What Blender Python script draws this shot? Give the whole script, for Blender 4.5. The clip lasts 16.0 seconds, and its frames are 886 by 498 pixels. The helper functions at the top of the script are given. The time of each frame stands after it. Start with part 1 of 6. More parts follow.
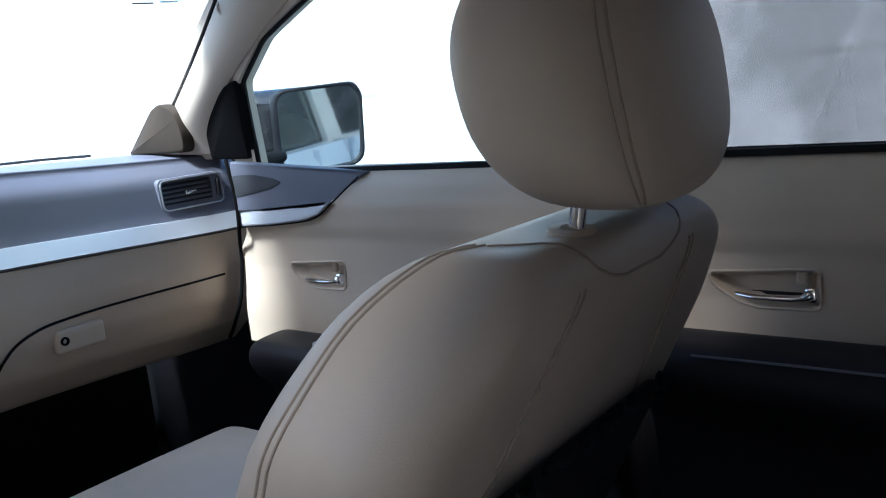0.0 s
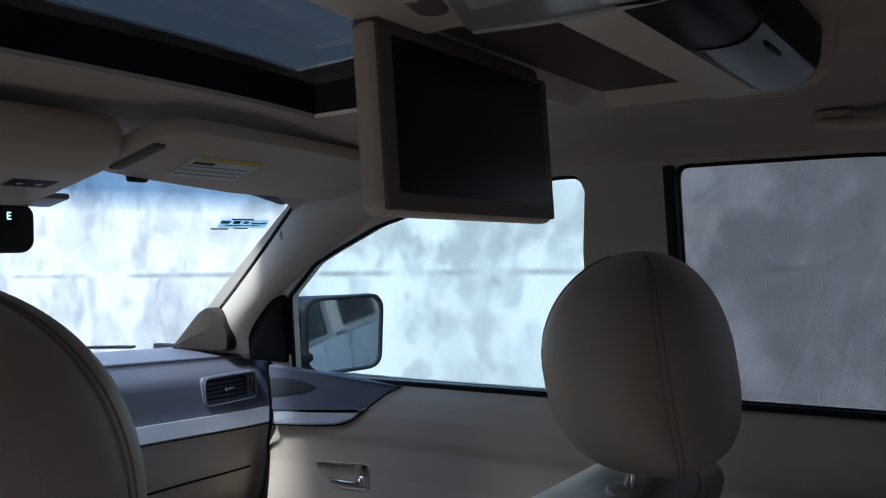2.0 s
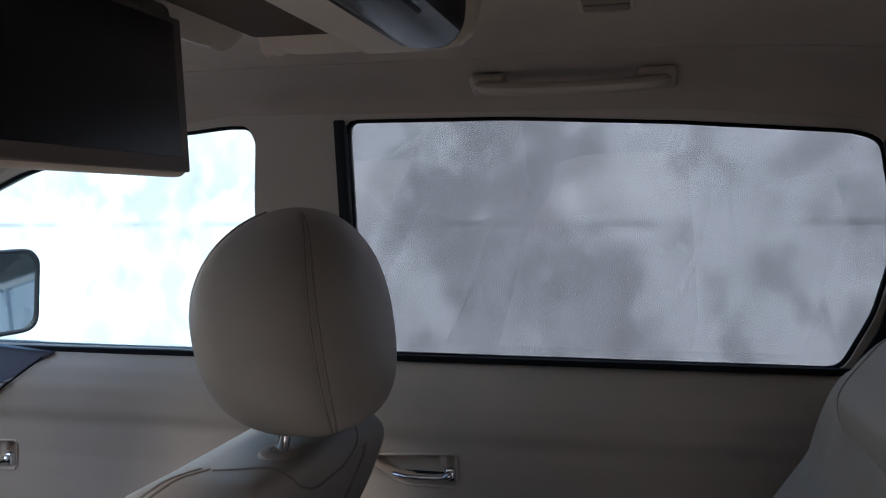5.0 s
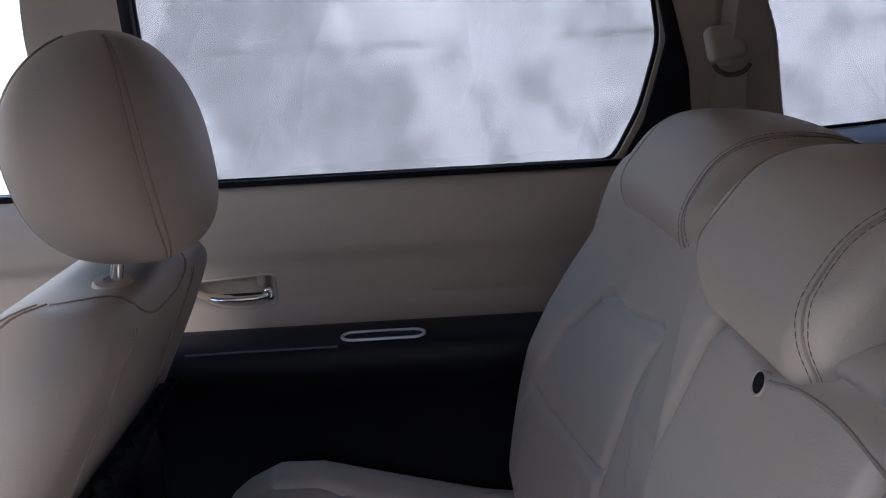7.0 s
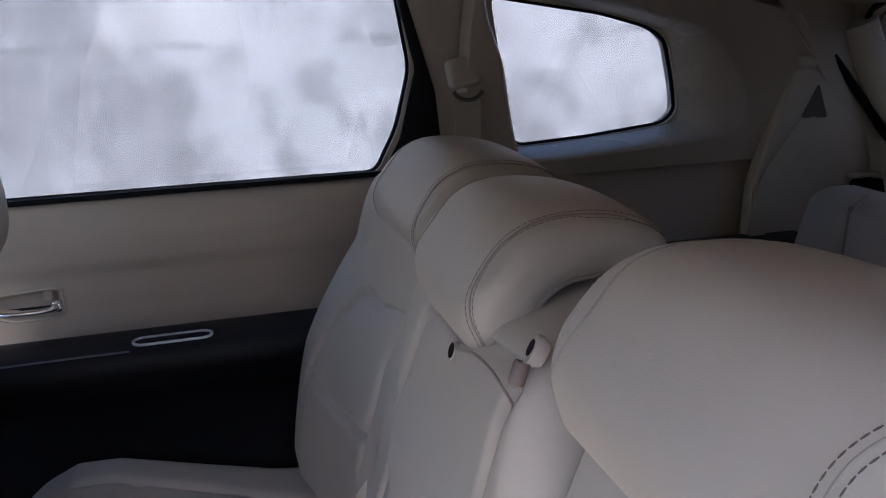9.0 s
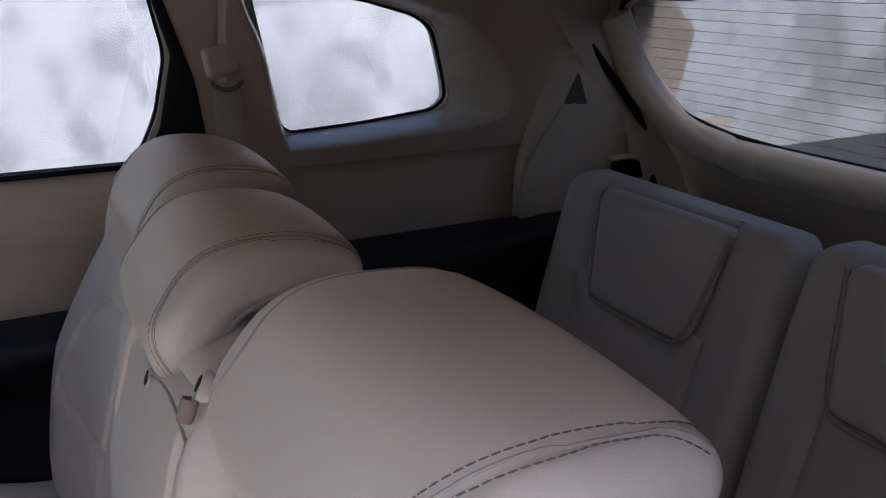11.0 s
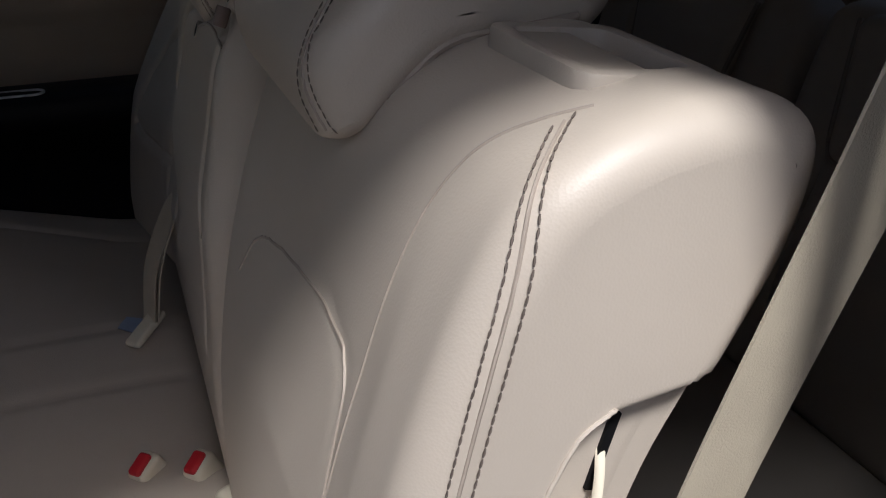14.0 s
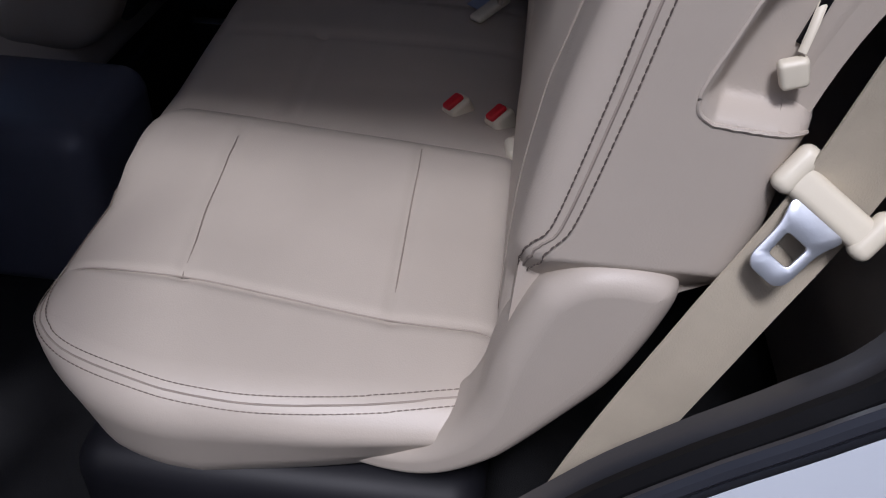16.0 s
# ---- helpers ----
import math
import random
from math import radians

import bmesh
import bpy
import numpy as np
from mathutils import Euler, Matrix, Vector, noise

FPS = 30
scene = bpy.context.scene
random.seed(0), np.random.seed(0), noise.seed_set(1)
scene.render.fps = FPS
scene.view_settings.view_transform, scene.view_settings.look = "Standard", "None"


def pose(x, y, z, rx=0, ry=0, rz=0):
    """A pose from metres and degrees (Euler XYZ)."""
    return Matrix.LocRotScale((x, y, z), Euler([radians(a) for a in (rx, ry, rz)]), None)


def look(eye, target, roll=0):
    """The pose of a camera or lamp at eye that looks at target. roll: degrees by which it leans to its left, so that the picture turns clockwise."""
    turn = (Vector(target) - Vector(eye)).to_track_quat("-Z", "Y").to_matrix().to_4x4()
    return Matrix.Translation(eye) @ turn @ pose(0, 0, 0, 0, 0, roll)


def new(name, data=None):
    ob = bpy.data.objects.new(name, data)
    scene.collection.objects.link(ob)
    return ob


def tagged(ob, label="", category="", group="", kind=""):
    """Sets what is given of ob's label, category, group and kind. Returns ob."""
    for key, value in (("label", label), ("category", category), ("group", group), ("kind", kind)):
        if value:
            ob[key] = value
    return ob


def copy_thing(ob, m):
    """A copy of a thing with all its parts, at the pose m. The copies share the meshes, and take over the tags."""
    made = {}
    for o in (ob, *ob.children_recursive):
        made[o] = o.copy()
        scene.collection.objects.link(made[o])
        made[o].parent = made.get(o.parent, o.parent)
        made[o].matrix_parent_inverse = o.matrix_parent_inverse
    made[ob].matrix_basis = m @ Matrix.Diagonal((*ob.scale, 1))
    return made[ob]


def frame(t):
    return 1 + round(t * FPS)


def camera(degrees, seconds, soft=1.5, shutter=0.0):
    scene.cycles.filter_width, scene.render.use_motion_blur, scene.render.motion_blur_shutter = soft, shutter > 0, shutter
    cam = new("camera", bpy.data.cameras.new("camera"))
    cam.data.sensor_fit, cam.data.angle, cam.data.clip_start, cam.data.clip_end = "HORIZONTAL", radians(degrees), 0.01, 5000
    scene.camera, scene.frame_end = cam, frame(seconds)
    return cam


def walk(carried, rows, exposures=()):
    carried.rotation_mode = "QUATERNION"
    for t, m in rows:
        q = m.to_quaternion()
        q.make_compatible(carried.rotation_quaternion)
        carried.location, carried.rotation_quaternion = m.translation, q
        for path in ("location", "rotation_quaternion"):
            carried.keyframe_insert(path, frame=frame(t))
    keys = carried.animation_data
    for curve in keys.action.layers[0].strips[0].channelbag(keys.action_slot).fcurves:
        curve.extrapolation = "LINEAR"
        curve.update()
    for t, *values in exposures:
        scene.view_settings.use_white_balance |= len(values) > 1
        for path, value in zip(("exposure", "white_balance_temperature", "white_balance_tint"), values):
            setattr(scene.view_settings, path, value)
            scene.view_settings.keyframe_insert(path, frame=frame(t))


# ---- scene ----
cam = camera(54.9, 16.0, soft=1.1)
PATH = [
    (0, (-0.34, -0.482, 0.918), (1.22, 0.716, 0.554), -5.5),
    (0.5, (-0.398, -0.483, 0.943), (1.207, 0.691, 0.728), -5.4),
    (1, (-0.487, -0.501, 0.984), (1.168, 0.62, 0.921), -3.6),
    (1.5, (-0.539, -0.489, 1.015), (1.102, 0.654, 0.98), -1.7),
    (2, (-0.573, -0.495, 1.038), (1.09, 0.617, 1.06), -1.2),
    (2.5, (-0.605, -0.509, 1.053), (1.098, 0.532, 1.187), -1.1),
    (3, (-0.605, -0.521, 1.058), (1.109, 0.493, 1.234), -1.6),
    (3.5, (-0.589, -0.525, 1.061), (1.144, 0.456, 1.247), -1.6),
    (4, (-0.566, -0.525, 1.062), (1.23, 0.352, 1.144), -0.2),
    (4.5, (-0.545, -0.527, 1.057), (1.328, 0.175, 1.075), -0.1),
    (5, (-0.522, -0.523, 1.041), (1.416, -0.04, 0.941), -0.5),
    (7.5, (-0.62, -0.467, 1.028), (1.305, -0.594, 0.5), -4.1),
    (8, (-0.68, -0.462, 1.042), (1.239, -0.718, 0.541), -4.1),
    (8.5, (-0.717, -0.469, 1.062), (1.178, -0.846, 0.545), -2.4),
    (9, (-0.74, -0.487, 1.085), (1.119, -0.995, 0.546), -1.8),
    (9.5, (-0.751, -0.52, 1.104), (1.062, -1.171, 0.558), -0.8),
    (10, (-0.721, -0.574, 1.115), (1.055, -1.314, 0.561), 0.1),
    (12.5, (-0.873, -0.594, 1.122), (0.709, -1.539, 0.345), -2.3),
    (13, (-0.894, -0.572, 1.096), (0.679, -1.446, 0.224), -2.9),
    (13.5, (-0.92, -0.551, 1.039), (0.718, -1.362, 0.226), -3.2),
    (14, (-0.949, -0.578, 0.993), (0.718, -1.231, 0.102), -0.2),
    (14.5, (-0.967, -0.611, 0.942), (0.68, -1.017, -0.118), -0.2),
    (15, (-1.004, -0.61, 0.908), (0.592, -0.855, -0.273), 1.8),
    (15.5, (-1.046, -0.614, 0.886), (0.501, -0.655, -0.381), 2.9),
    (16, (-1.109, -0.612, 0.893), (0.46, -0.478, -0.341), 2.6),
]
EXPOSURE = [(0.0, 1.8, 5300, 6), (0.5, 1.25, 5200, 7), (1.5, 0.45, 5200, 8), (2.5, 0.75, 5250, 8), (3.5, 1.1, 5300, 8), (5.0, 1.38, 5400, 9), (7.5, 2.3, 5450, 15), (10.0, 2.4, 5500, 15), (12.5, 2.75, 6100, 11), (13.0, 1.55, 6200, 10), (13.5, 0.7, 6200, 10), (14.0, 0.0, 6000, 11), (14.5, -0.3, 5900, 12), (15.5, -0.55, 5800, 18), (16.0, -0.7, 5600, 18)]
walk(cam, [(t, look(eye, target, roll)) for t, eye, target, roll in PATH], EXPOSURE)

from mathutils.bvhtree import BVHTree

# ---------------------------------------------------------------- light
world = bpy.data.worlds.new("sky")
scene.world = world
world.use_nodes = True
wn = world.node_tree.nodes
sky = wn.new("ShaderNodeTexSky")
sky.sky_type, sky.sun_disc = "NISHITA", False
sky.sun_elevation, sky.sun_rotation = radians(55), radians(275)
sky.air_density, sky.dust_density = 1.2, 3.0
world.node_tree.links.new(sky.outputs[0], wn["Background"].inputs[0])
wn["Background"].inputs[1].default_value = 0.15
sun = new("sun", bpy.data.lights.new("sun", "SUN"))
sun.data.energy, sun.data.angle, sun.data.color = 4.4, radians(10), (1.0, 0.95, 0.88)
sun.matrix_world = look((-4.8, 0.4, 7.0), (0, 0, 0))

CX = -0.075          # centre line of the car


# ---------------------------------------------------------------- materials
def material(name, color, rough=0.6, metal=0.0, spread=0.12, scale=12.0, fine=300.0, bump=0.15, bump_dist=0.0006,
             coat=0.0, grain="noise", stains=0.0, sheen=0.0, spec=0.5):
    """A node material: base colour with large and small variation, fine relief, slightly uneven gloss."""
    m = bpy.data.materials.new(name)
    m.use_nodes = True
    nodes, link = m.node_tree.nodes, m.node_tree.links.new
    b = nodes["Principled BSDF"]
    tc = nodes.new("ShaderNodeTexCoord")
    big = nodes.new("ShaderNodeTexNoise")
    big.inputs["Scale"].default_value, big.inputs["Detail"].default_value = scale, 5
    link(tc.outputs["Object"], big.inputs["Vector"])
    ramp = nodes.new("ShaderNodeMapRange")
    ramp.inputs["To Min"].default_value, ramp.inputs["To Max"].default_value = 1 - spread, 1 + spread
    ramp.inputs["From Min"].default_value, ramp.inputs["From Max"].default_value = 0.3, 0.7
    link(big.outputs["Fac"], ramp.inputs["Value"])
    mul = nodes.new("ShaderNodeMix")
    mul.data_type, mul.blend_type = "RGBA", "MULTIPLY"
    mul.inputs["Factor"].default_value = 1.0
    mul.inputs["A"].default_value = (*color, 1)
    link(ramp.outputs["Result"], mul.inputs["B"])
    out = mul.outputs["Result"]
    if stains:
        st = nodes.new("ShaderNodeTexNoise")
        st.inputs["Scale"].default_value, st.inputs["Detail"].default_value = scale * 0.35, 8
        st.inputs["Roughness"].default_value = 0.65
        link(tc.outputs["Object"], st.inputs["Vector"])
        cr = nodes.new("ShaderNodeMapRange")
        cr.inputs["From Min"].default_value, cr.inputs["From Max"].default_value = 0.5, 0.68
        cr.inputs["To Min"].default_value, cr.inputs["To Max"].default_value = 0.0, stains
        link(st.outputs["Fac"], cr.inputs["Value"])
        dirt = nodes.new("ShaderNodeMix")
        dirt.data_type = "RGBA"
        link(cr.outputs["Result"], dirt.inputs["Factor"])
        link(out, dirt.inputs["A"])
        dirt.inputs["B"].default_value = (color[0] * 0.45, color[1] * 0.42, color[2] * 0.4, 1)
        out = dirt.outputs["Result"]
    link(out, b.inputs["Base Color"])
    b.inputs["Metallic"].default_value = metal
    b.inputs["Specular IOR Level"].default_value = spec
    rr = nodes.new("ShaderNodeMapRange")
    rr.inputs["To Min"].default_value, rr.inputs["To Max"].default_value = max(rough - 0.07, 0.02), min(rough + 0.07, 1)
    link(big.outputs["Fac"], rr.inputs["Value"])
    link(rr.outputs["Result"], b.inputs["Roughness"])
    if coat:
        b.inputs["Coat Weight"].default_value, b.inputs["Coat Roughness"].default_value = coat, 0.06
    if sheen:
        b.inputs["Sheen Weight"].default_value, b.inputs["Sheen Roughness"].default_value = sheen, 0.5
    if bump:
        if grain == "leather":
            g = nodes.new("ShaderNodeTexVoronoi")
            g.inputs["Scale"].default_value = fine
            height = g.outputs["Distance"]
        else:
            g = nodes.new("ShaderNodeTexNoise")
            g.inputs["Scale"].default_value, g.inputs["Detail"].default_value = fine, 3
            height = g.outputs["Fac"]
        link(tc.outputs["Object"], g.inputs["Vector"])
        bp = nodes.new("ShaderNodeBump")
        bp.inputs["Strength"].default_value, bp.inputs["Distance"].default_value = bump, bump_dist
        link(height, bp.inputs["Height"])
        link(bp.outputs["Normal"], b.inputs["Normal"])
    return m


def glass(name, tint, rough=0.0, gloss=1.0):
    m = bpy.data.materials.new(name)
    m.use_nodes = True
    nodes, link = m.node_tree.nodes, m.node_tree.links.new
    nodes.remove(nodes["Principled BSDF"])
    tr, gl, mix = nodes.new("ShaderNodeBsdfTransparent"), nodes.new("ShaderNodeBsdfGlossy"), nodes.new("ShaderNodeMixShader")
    fr, pw, sc = nodes.new("ShaderNodeLayerWeight"), nodes.new("ShaderNodeMath"), nodes.new("ShaderNodeMath")
    tr.inputs["Color"].default_value = (*tint, 1)
    gl.inputs["Roughness"].default_value = rough
    pw.operation, sc.operation = "POWER", "MULTIPLY_ADD"
    pw.inputs[1].default_value = 5.0
    sc.inputs[1].default_value, sc.inputs[2].default_value = 0.8 * gloss, 0.025 * gloss
    link(fr.outputs["Facing"], pw.inputs[0])
    link(pw.outputs[0], sc.inputs[0])
    link(sc.outputs[0], mix.inputs[0])
    link(tr.outputs[0], mix.inputs[1])
    link(gl.outputs[0], mix.inputs[2])
    link(mix.outputs[0], nodes["Material Output"].inputs["Surface"])
    return m


LEATHER = material("beige_leather", (0.50, 0.44, 0.375), 0.45, spread=0.05, scale=9, fine=700, bump=0.12, bump_dist=0.0008, grain="leather")
# Front backrests and headrests: hue of LEATHER, about a quarter darker.
FRONT_LEATHER = material("darker_front_leather", (0.37, 0.325, 0.275), 0.5, spread=0.06, scale=9, fine=700, bump=0.14, bump_dist=0.0008, grain="leather")
LEATHER_SIDE = material("beige_vinyl", (0.47, 0.415, 0.355), 0.48, spread=0.05, scale=8, fine=800, bump=0.12, bump_dist=0.0008, grain="leather")
TRIM = material("beige_plastic", (0.53, 0.44, 0.345), 0.5, spread=0.05, scale=6, fine=900, bump=0.1, bump_dist=0.0004)
PILLAR = material("pillar_plastic", (0.53, 0.455, 0.37), 0.6, spread=0.05, scale=6, fine=900, bump=0.1, bump_dist=0.0004)
SURROUND = material("satin_window_surround", (0.56, 0.485, 0.40), 0.27, spec=0.6, spread=0.04, scale=6, fine=900, bump=0.05, bump_dist=0.0003)
CLOTH = material("headliner_cloth", (0.48, 0.395, 0.315), 0.95, spread=0.06, scale=10, fine=1400, bump=0.3, bump_dist=0.0006)
CARGO = material("cargo_plastic", (0.54, 0.455, 0.36), 0.45, spread=0.06, scale=6, fine=900, bump=0.1, bump_dist=0.0004)
DARK = material("dark_grey_plastic", (0.125, 0.130, 0.165), 0.42, spec=0.5, spread=0.08, scale=8, fine=900, bump=0.2, bump_dist=0.0005)
BLACK = material("black_plastic", (0.009, 0.009, 0.012), 0.55, spec=0.3, spread=0.15, scale=8, fine=700, bump=0.12, bump_dist=0.0004)
JAMB = material("black_jamb_plastic", (0.028, 0.03, 0.038), 0.34, spread=0.15, scale=8, fine=500, bump=0.12, bump_dist=0.0004)
MATT_BLACK = material("matt_black_plastic", (0.004, 0.004, 0.0045), 0.85, spec=0.06, spread=0.1, scale=20, fine=600)
RUBBER = material("black_rubber", (0.006, 0.006, 0.007), 0.65, spec=0.15, spread=0.15, scale=20, fine=500)
CARPET = material("black_carpet", (0.02, 0.02, 0.022), 1.0, spread=0.25, scale=25, fine=900, bump=0.8, bump_dist=0.003, stains=0.2)
SILVER = material("silver_paint_plastic", (0.68, 0.71, 0.76), 0.3, metal=0.3, spread=0.03, scale=5, fine=800, bump=0.04)
CHROME = material("chrome", (0.85, 0.86, 0.88), 0.1, metal=1.0, spread=0.03, scale=20, fine=300, bump=0.0)
STEEL = material("zinc_steel", (0.54, 0.57, 0.62), 0.34, metal=0.85, spread=0.1, scale=40, fine=500, bump=0.1)
SCREEN = material("black_screen", (0.003, 0.003, 0.004), 0.32, spread=0.1, scale=6, bump=0.0)
BEZEL = material("brown_bezel", (0.13, 0.10, 0.085), 0.55, spread=0.06, scale=6, fine=900, bump=0.1)
# Matt brown that carries the shade inside the overhead console well.
WELL = material("well_shade_brown", (0.10, 0.077, 0.062), 0.95, spec=0.08, spread=0.08, scale=10, fine=900, bump=0.2)
WEB = material("beige_webbing", (0.50, 0.44, 0.34), 0.7, spread=0.06, scale=30, fine=900, bump=0.5, bump_dist=0.0008)
CREAM = material("cream_plastic", (0.72, 0.66, 0.53), 0.4, spread=0.04, scale=12, fine=800, bump=0.05)
RED = material("red_button_plastic", (0.55, 0.02, 0.03), 0.4, spread=0.06, scale=20, bump=0.05)
FRONT_CREASE = material("darker_front_seam", (0.235, 0.20, 0.165), 0.6, spread=0.08, scale=40, fine=700, bump=0.1)
SEAM = material("dark_thread", (0.12, 0.095, 0.08), 0.8, spread=0.2, scale=60, bump=0.0)
THREAD = material("brown_thread", (0.22, 0.18, 0.15), 0.8, spread=0.2, scale=60, bump=0.0)
CREASE = material("seam_leather", (0.34, 0.29, 0.245), 0.55, spread=0.08, scale=40, fine=700, bump=0.1)
PAPER = material("white_label_paper", (0.62, 0.62, 0.60), 0.6, spread=0.05, scale=30, bump=0.0)
INK = material("black_ink", (0.05, 0.05, 0.06), 0.6, bump=0.0)
GREY_INK = material("grey_ink", (0.33, 0.32, 0.31), 0.6, bump=0.0)
YELLOW = material("yellow_ink", (0.60, 0.47, 0.08), 0.6, bump=0.0)
BLUE = material("blue_sticker_film", (0.08, 0.30, 0.62), 0.4, bump=0.0)
PAINT = material("pale_silver_car_paint", (0.62, 0.66, 0.72), 0.28, metal=0.15, spread=0.02, scale=4, bump=0.0, coat=0.8)
SHELL = material("glossy_black_paint", (0.012, 0.012, 0.014), 0.15, spread=0.02, scale=4, bump=0.0, coat=0.6)
MIRROR = material("mirror_glass", (0.86, 0.90, 0.92), 0.015, metal=1.0, spread=0.01, scale=4, bump=0.0)
PLAYER = material("piano_black", (0.004, 0.004, 0.005), 0.3, spec=0.04, spread=0.05, scale=6, bump=0.0)
CLEAR_RIM = material("polished_clear_plastic", (0.45, 0.44, 0.43), 0.12, spread=0.03, bump=0.0)
LENS = material("lamp_lens_plastic", (0.25, 0.235, 0.225), 0.38, spread=0.06, scale=14, fine=260, bump=0.25, bump_dist=0.0008)
ASPHALT = material("asphalt", (0.055, 0.055, 0.054), 0.9, spread=0.25, scale=3, fine=180, bump=0.6, bump_dist=0.004, stains=0.4)
TINTED = glass("privacy_glass", (0.405, 0.405, 0.412))
CLEAR = glass("clear_glass", (0.84, 0.90, 0.885))
DARK_TINT = glass("dark_privacy_glass", (0.22, 0.225, 0.23))
GATE_TINT = glass("tailgate_privacy_glass", (0.30, 0.305, 0.31))
SMOKE = glass("sunroof_glass", (0.33, 0.315, 0.30))


def windshield_material():
    m = glass("windshield_glass", (0.96, 0.98, 0.98))
    nodes, link = m.node_tree.nodes, m.node_tree.links.new
    tc, sep, mr, mix = (nodes.new(k) for k in ("ShaderNodeTexCoord", "ShaderNodeSeparateXYZ", "ShaderNodeMapRange", "ShaderNodeMix"))
    link(tc.outputs["Object"], sep.inputs[0])
    mr.inputs["From Min"].default_value, mr.inputs["From Max"].default_value = 1.128, 1.165
    link(sep.outputs["Z"], mr.inputs["Value"])
    mix.data_type = "RGBA"
    mix.inputs["A"].default_value, mix.inputs["B"].default_value = (0.96, 0.98, 0.98, 1), (0.42, 0.53, 0.64, 1)
    link(mr.outputs["Result"], mix.inputs["Factor"])
    tr = [n for n in nodes if n.type == "BSDF_TRANSPARENT"][0]
    link(mix.outputs["Result"], tr.inputs["Color"])
    return m


WINDSHIELD = windshield_material()


def concrete_material():
    """Weathered cast concrete: pale cement with grey damp blotches and streaks."""
    m = material("weathered_concrete", (0.60, 0.60, 0.59), 0.9, spread=0.05, scale=2, fine=60, bump=0.0)
    nodes, link = m.node_tree.nodes, m.node_tree.links.new
    b = nodes["Principled BSDF"]
    tc = nodes.new("ShaderNodeTexCoord")
    base = b.inputs["Base Color"].links[0].from_socket
    for scale, stretch, lo, hi, amount, tone, seed in ((0.75, 1.0, 0.42, 0.60, 0.85, 0.33, 0.0), (1.9, 1.0, 0.49, 0.58, 0.85, 0.66, 4.0),
                                                       (3.4, 0.9, 0.52, 0.63, 0.6, 0.32, 9.0), (5.0, 0.8, 0.53, 0.64, 0.35, 0.66, 2.0), (11.0, 0.8, 0.54, 0.70, 0.10, 0.40, 5.0)):
        mp, n, r, x = (nodes.new(k) for k in ("ShaderNodeMapping", "ShaderNodeTexNoise", "ShaderNodeMapRange", "ShaderNodeMix"))
        mp.inputs["Scale"].default_value, mp.inputs["Location"].default_value = (1, 1, stretch), (seed, seed * 2, seed)
        link(tc.outputs["Object"], mp.inputs["Vector"])
        link(mp.outputs[0], n.inputs["Vector"])
        n.inputs["Scale"].default_value, n.inputs["Detail"].default_value, n.inputs["Roughness"].default_value = scale, 5, 0.5
        r.inputs["From Min"].default_value, r.inputs["From Max"].default_value, r.inputs["To Max"].default_value = lo, hi, amount
        link(n.outputs["Fac"], r.inputs["Value"])
        x.data_type = "RGBA"
        x.inputs["B"].default_value = (tone, tone, tone * 0.98, 1)
        link(r.outputs["Result"], x.inputs["Factor"])
        link(base, x.inputs["A"])
        base = x.outputs["Result"]
    # a faint dirty joint between the pours
    sep, d, ab, r, n, mul, x = (nodes.new(k) for k in ("ShaderNodeSeparateXYZ", "ShaderNodeMath", "ShaderNodeMath", "ShaderNodeMapRange", "ShaderNodeTexNoise", "ShaderNodeMath", "ShaderNodeMix"))
    link(tc.outputs["Object"], sep.inputs[0])
    d.operation, ab.operation, mul.operation = "PINGPONG", "SUBTRACT", "MULTIPLY"
    d.inputs[1].default_value, ab.inputs[1].default_value = 0.93, 0.0
    link(sep.outputs["Z"], d.inputs[0])
    ab.inputs[0].default_value = 0.93
    link(d.outputs[0], ab.inputs[1])
    r.inputs["From Min"].default_value, r.inputs["From Max"].default_value = 0.035, 0.008
    link(ab.outputs[0], r.inputs["Value"])
    n.inputs["Scale"].default_value, n.inputs["Detail"].default_value = 1.6, 4
    link(tc.outputs["Object"], n.inputs["Vector"])
    r2 = nodes.new("ShaderNodeMapRange")
    r2.inputs["From Min"].default_value, r2.inputs["From Max"].default_value = 0.45, 0.62
    link(n.outputs["Fac"], r2.inputs["Value"])
    link(r.outputs["Result"], mul.inputs[0])
    link(r2.outputs["Result"], mul.inputs[1])
    x.data_type = "RGBA"
    x.inputs["B"].default_value = (0.30, 0.30, 0.29, 1)
    link(mul.outputs[0], x.inputs["Factor"])
    link(base, x.inputs["A"])
    link(x.outputs["Result"], b.inputs["Base Color"])
    return m


CONCRETE = concrete_material()
GREY_RENDER = material("grey_rendered_wall", (0.17, 0.17, 0.168), 0.9, spread=0.2, scale=0.8, fine=90, bump=0.3, bump_dist=0.003, stains=0.3)
# Dark surface of the unseen wall that holds back light on the left.
GREYWALL = material("dark_light_block", (0.09, 0.09, 0.085), 0.85, spread=0.2, scale=1.5, fine=120, bump=0.3, bump_dist=0.003, stains=0.3)


# ---------------------------------------------------------------- mesh helpers
def mesh_of(name, verts, faces, mat, smooth=True, weld=0.0):
    me = bpy.data.meshes.new(name)
    me.from_pydata([tuple(float(c) for c in v) for v in verts], [], [tuple(int(i) for i in f) for f in faces])
    bm = bmesh.new()
    bm.from_mesh(me)
    if weld:
        bmesh.ops.remove_doubles(bm, verts=bm.verts, dist=weld)
    bmesh.ops.recalc_face_normals(bm, faces=bm.faces)
    for f in bm.faces:
        f.smooth = smooth
    bm.to_mesh(me)
    bm.free()
    me.materials.append(mat)
    return me


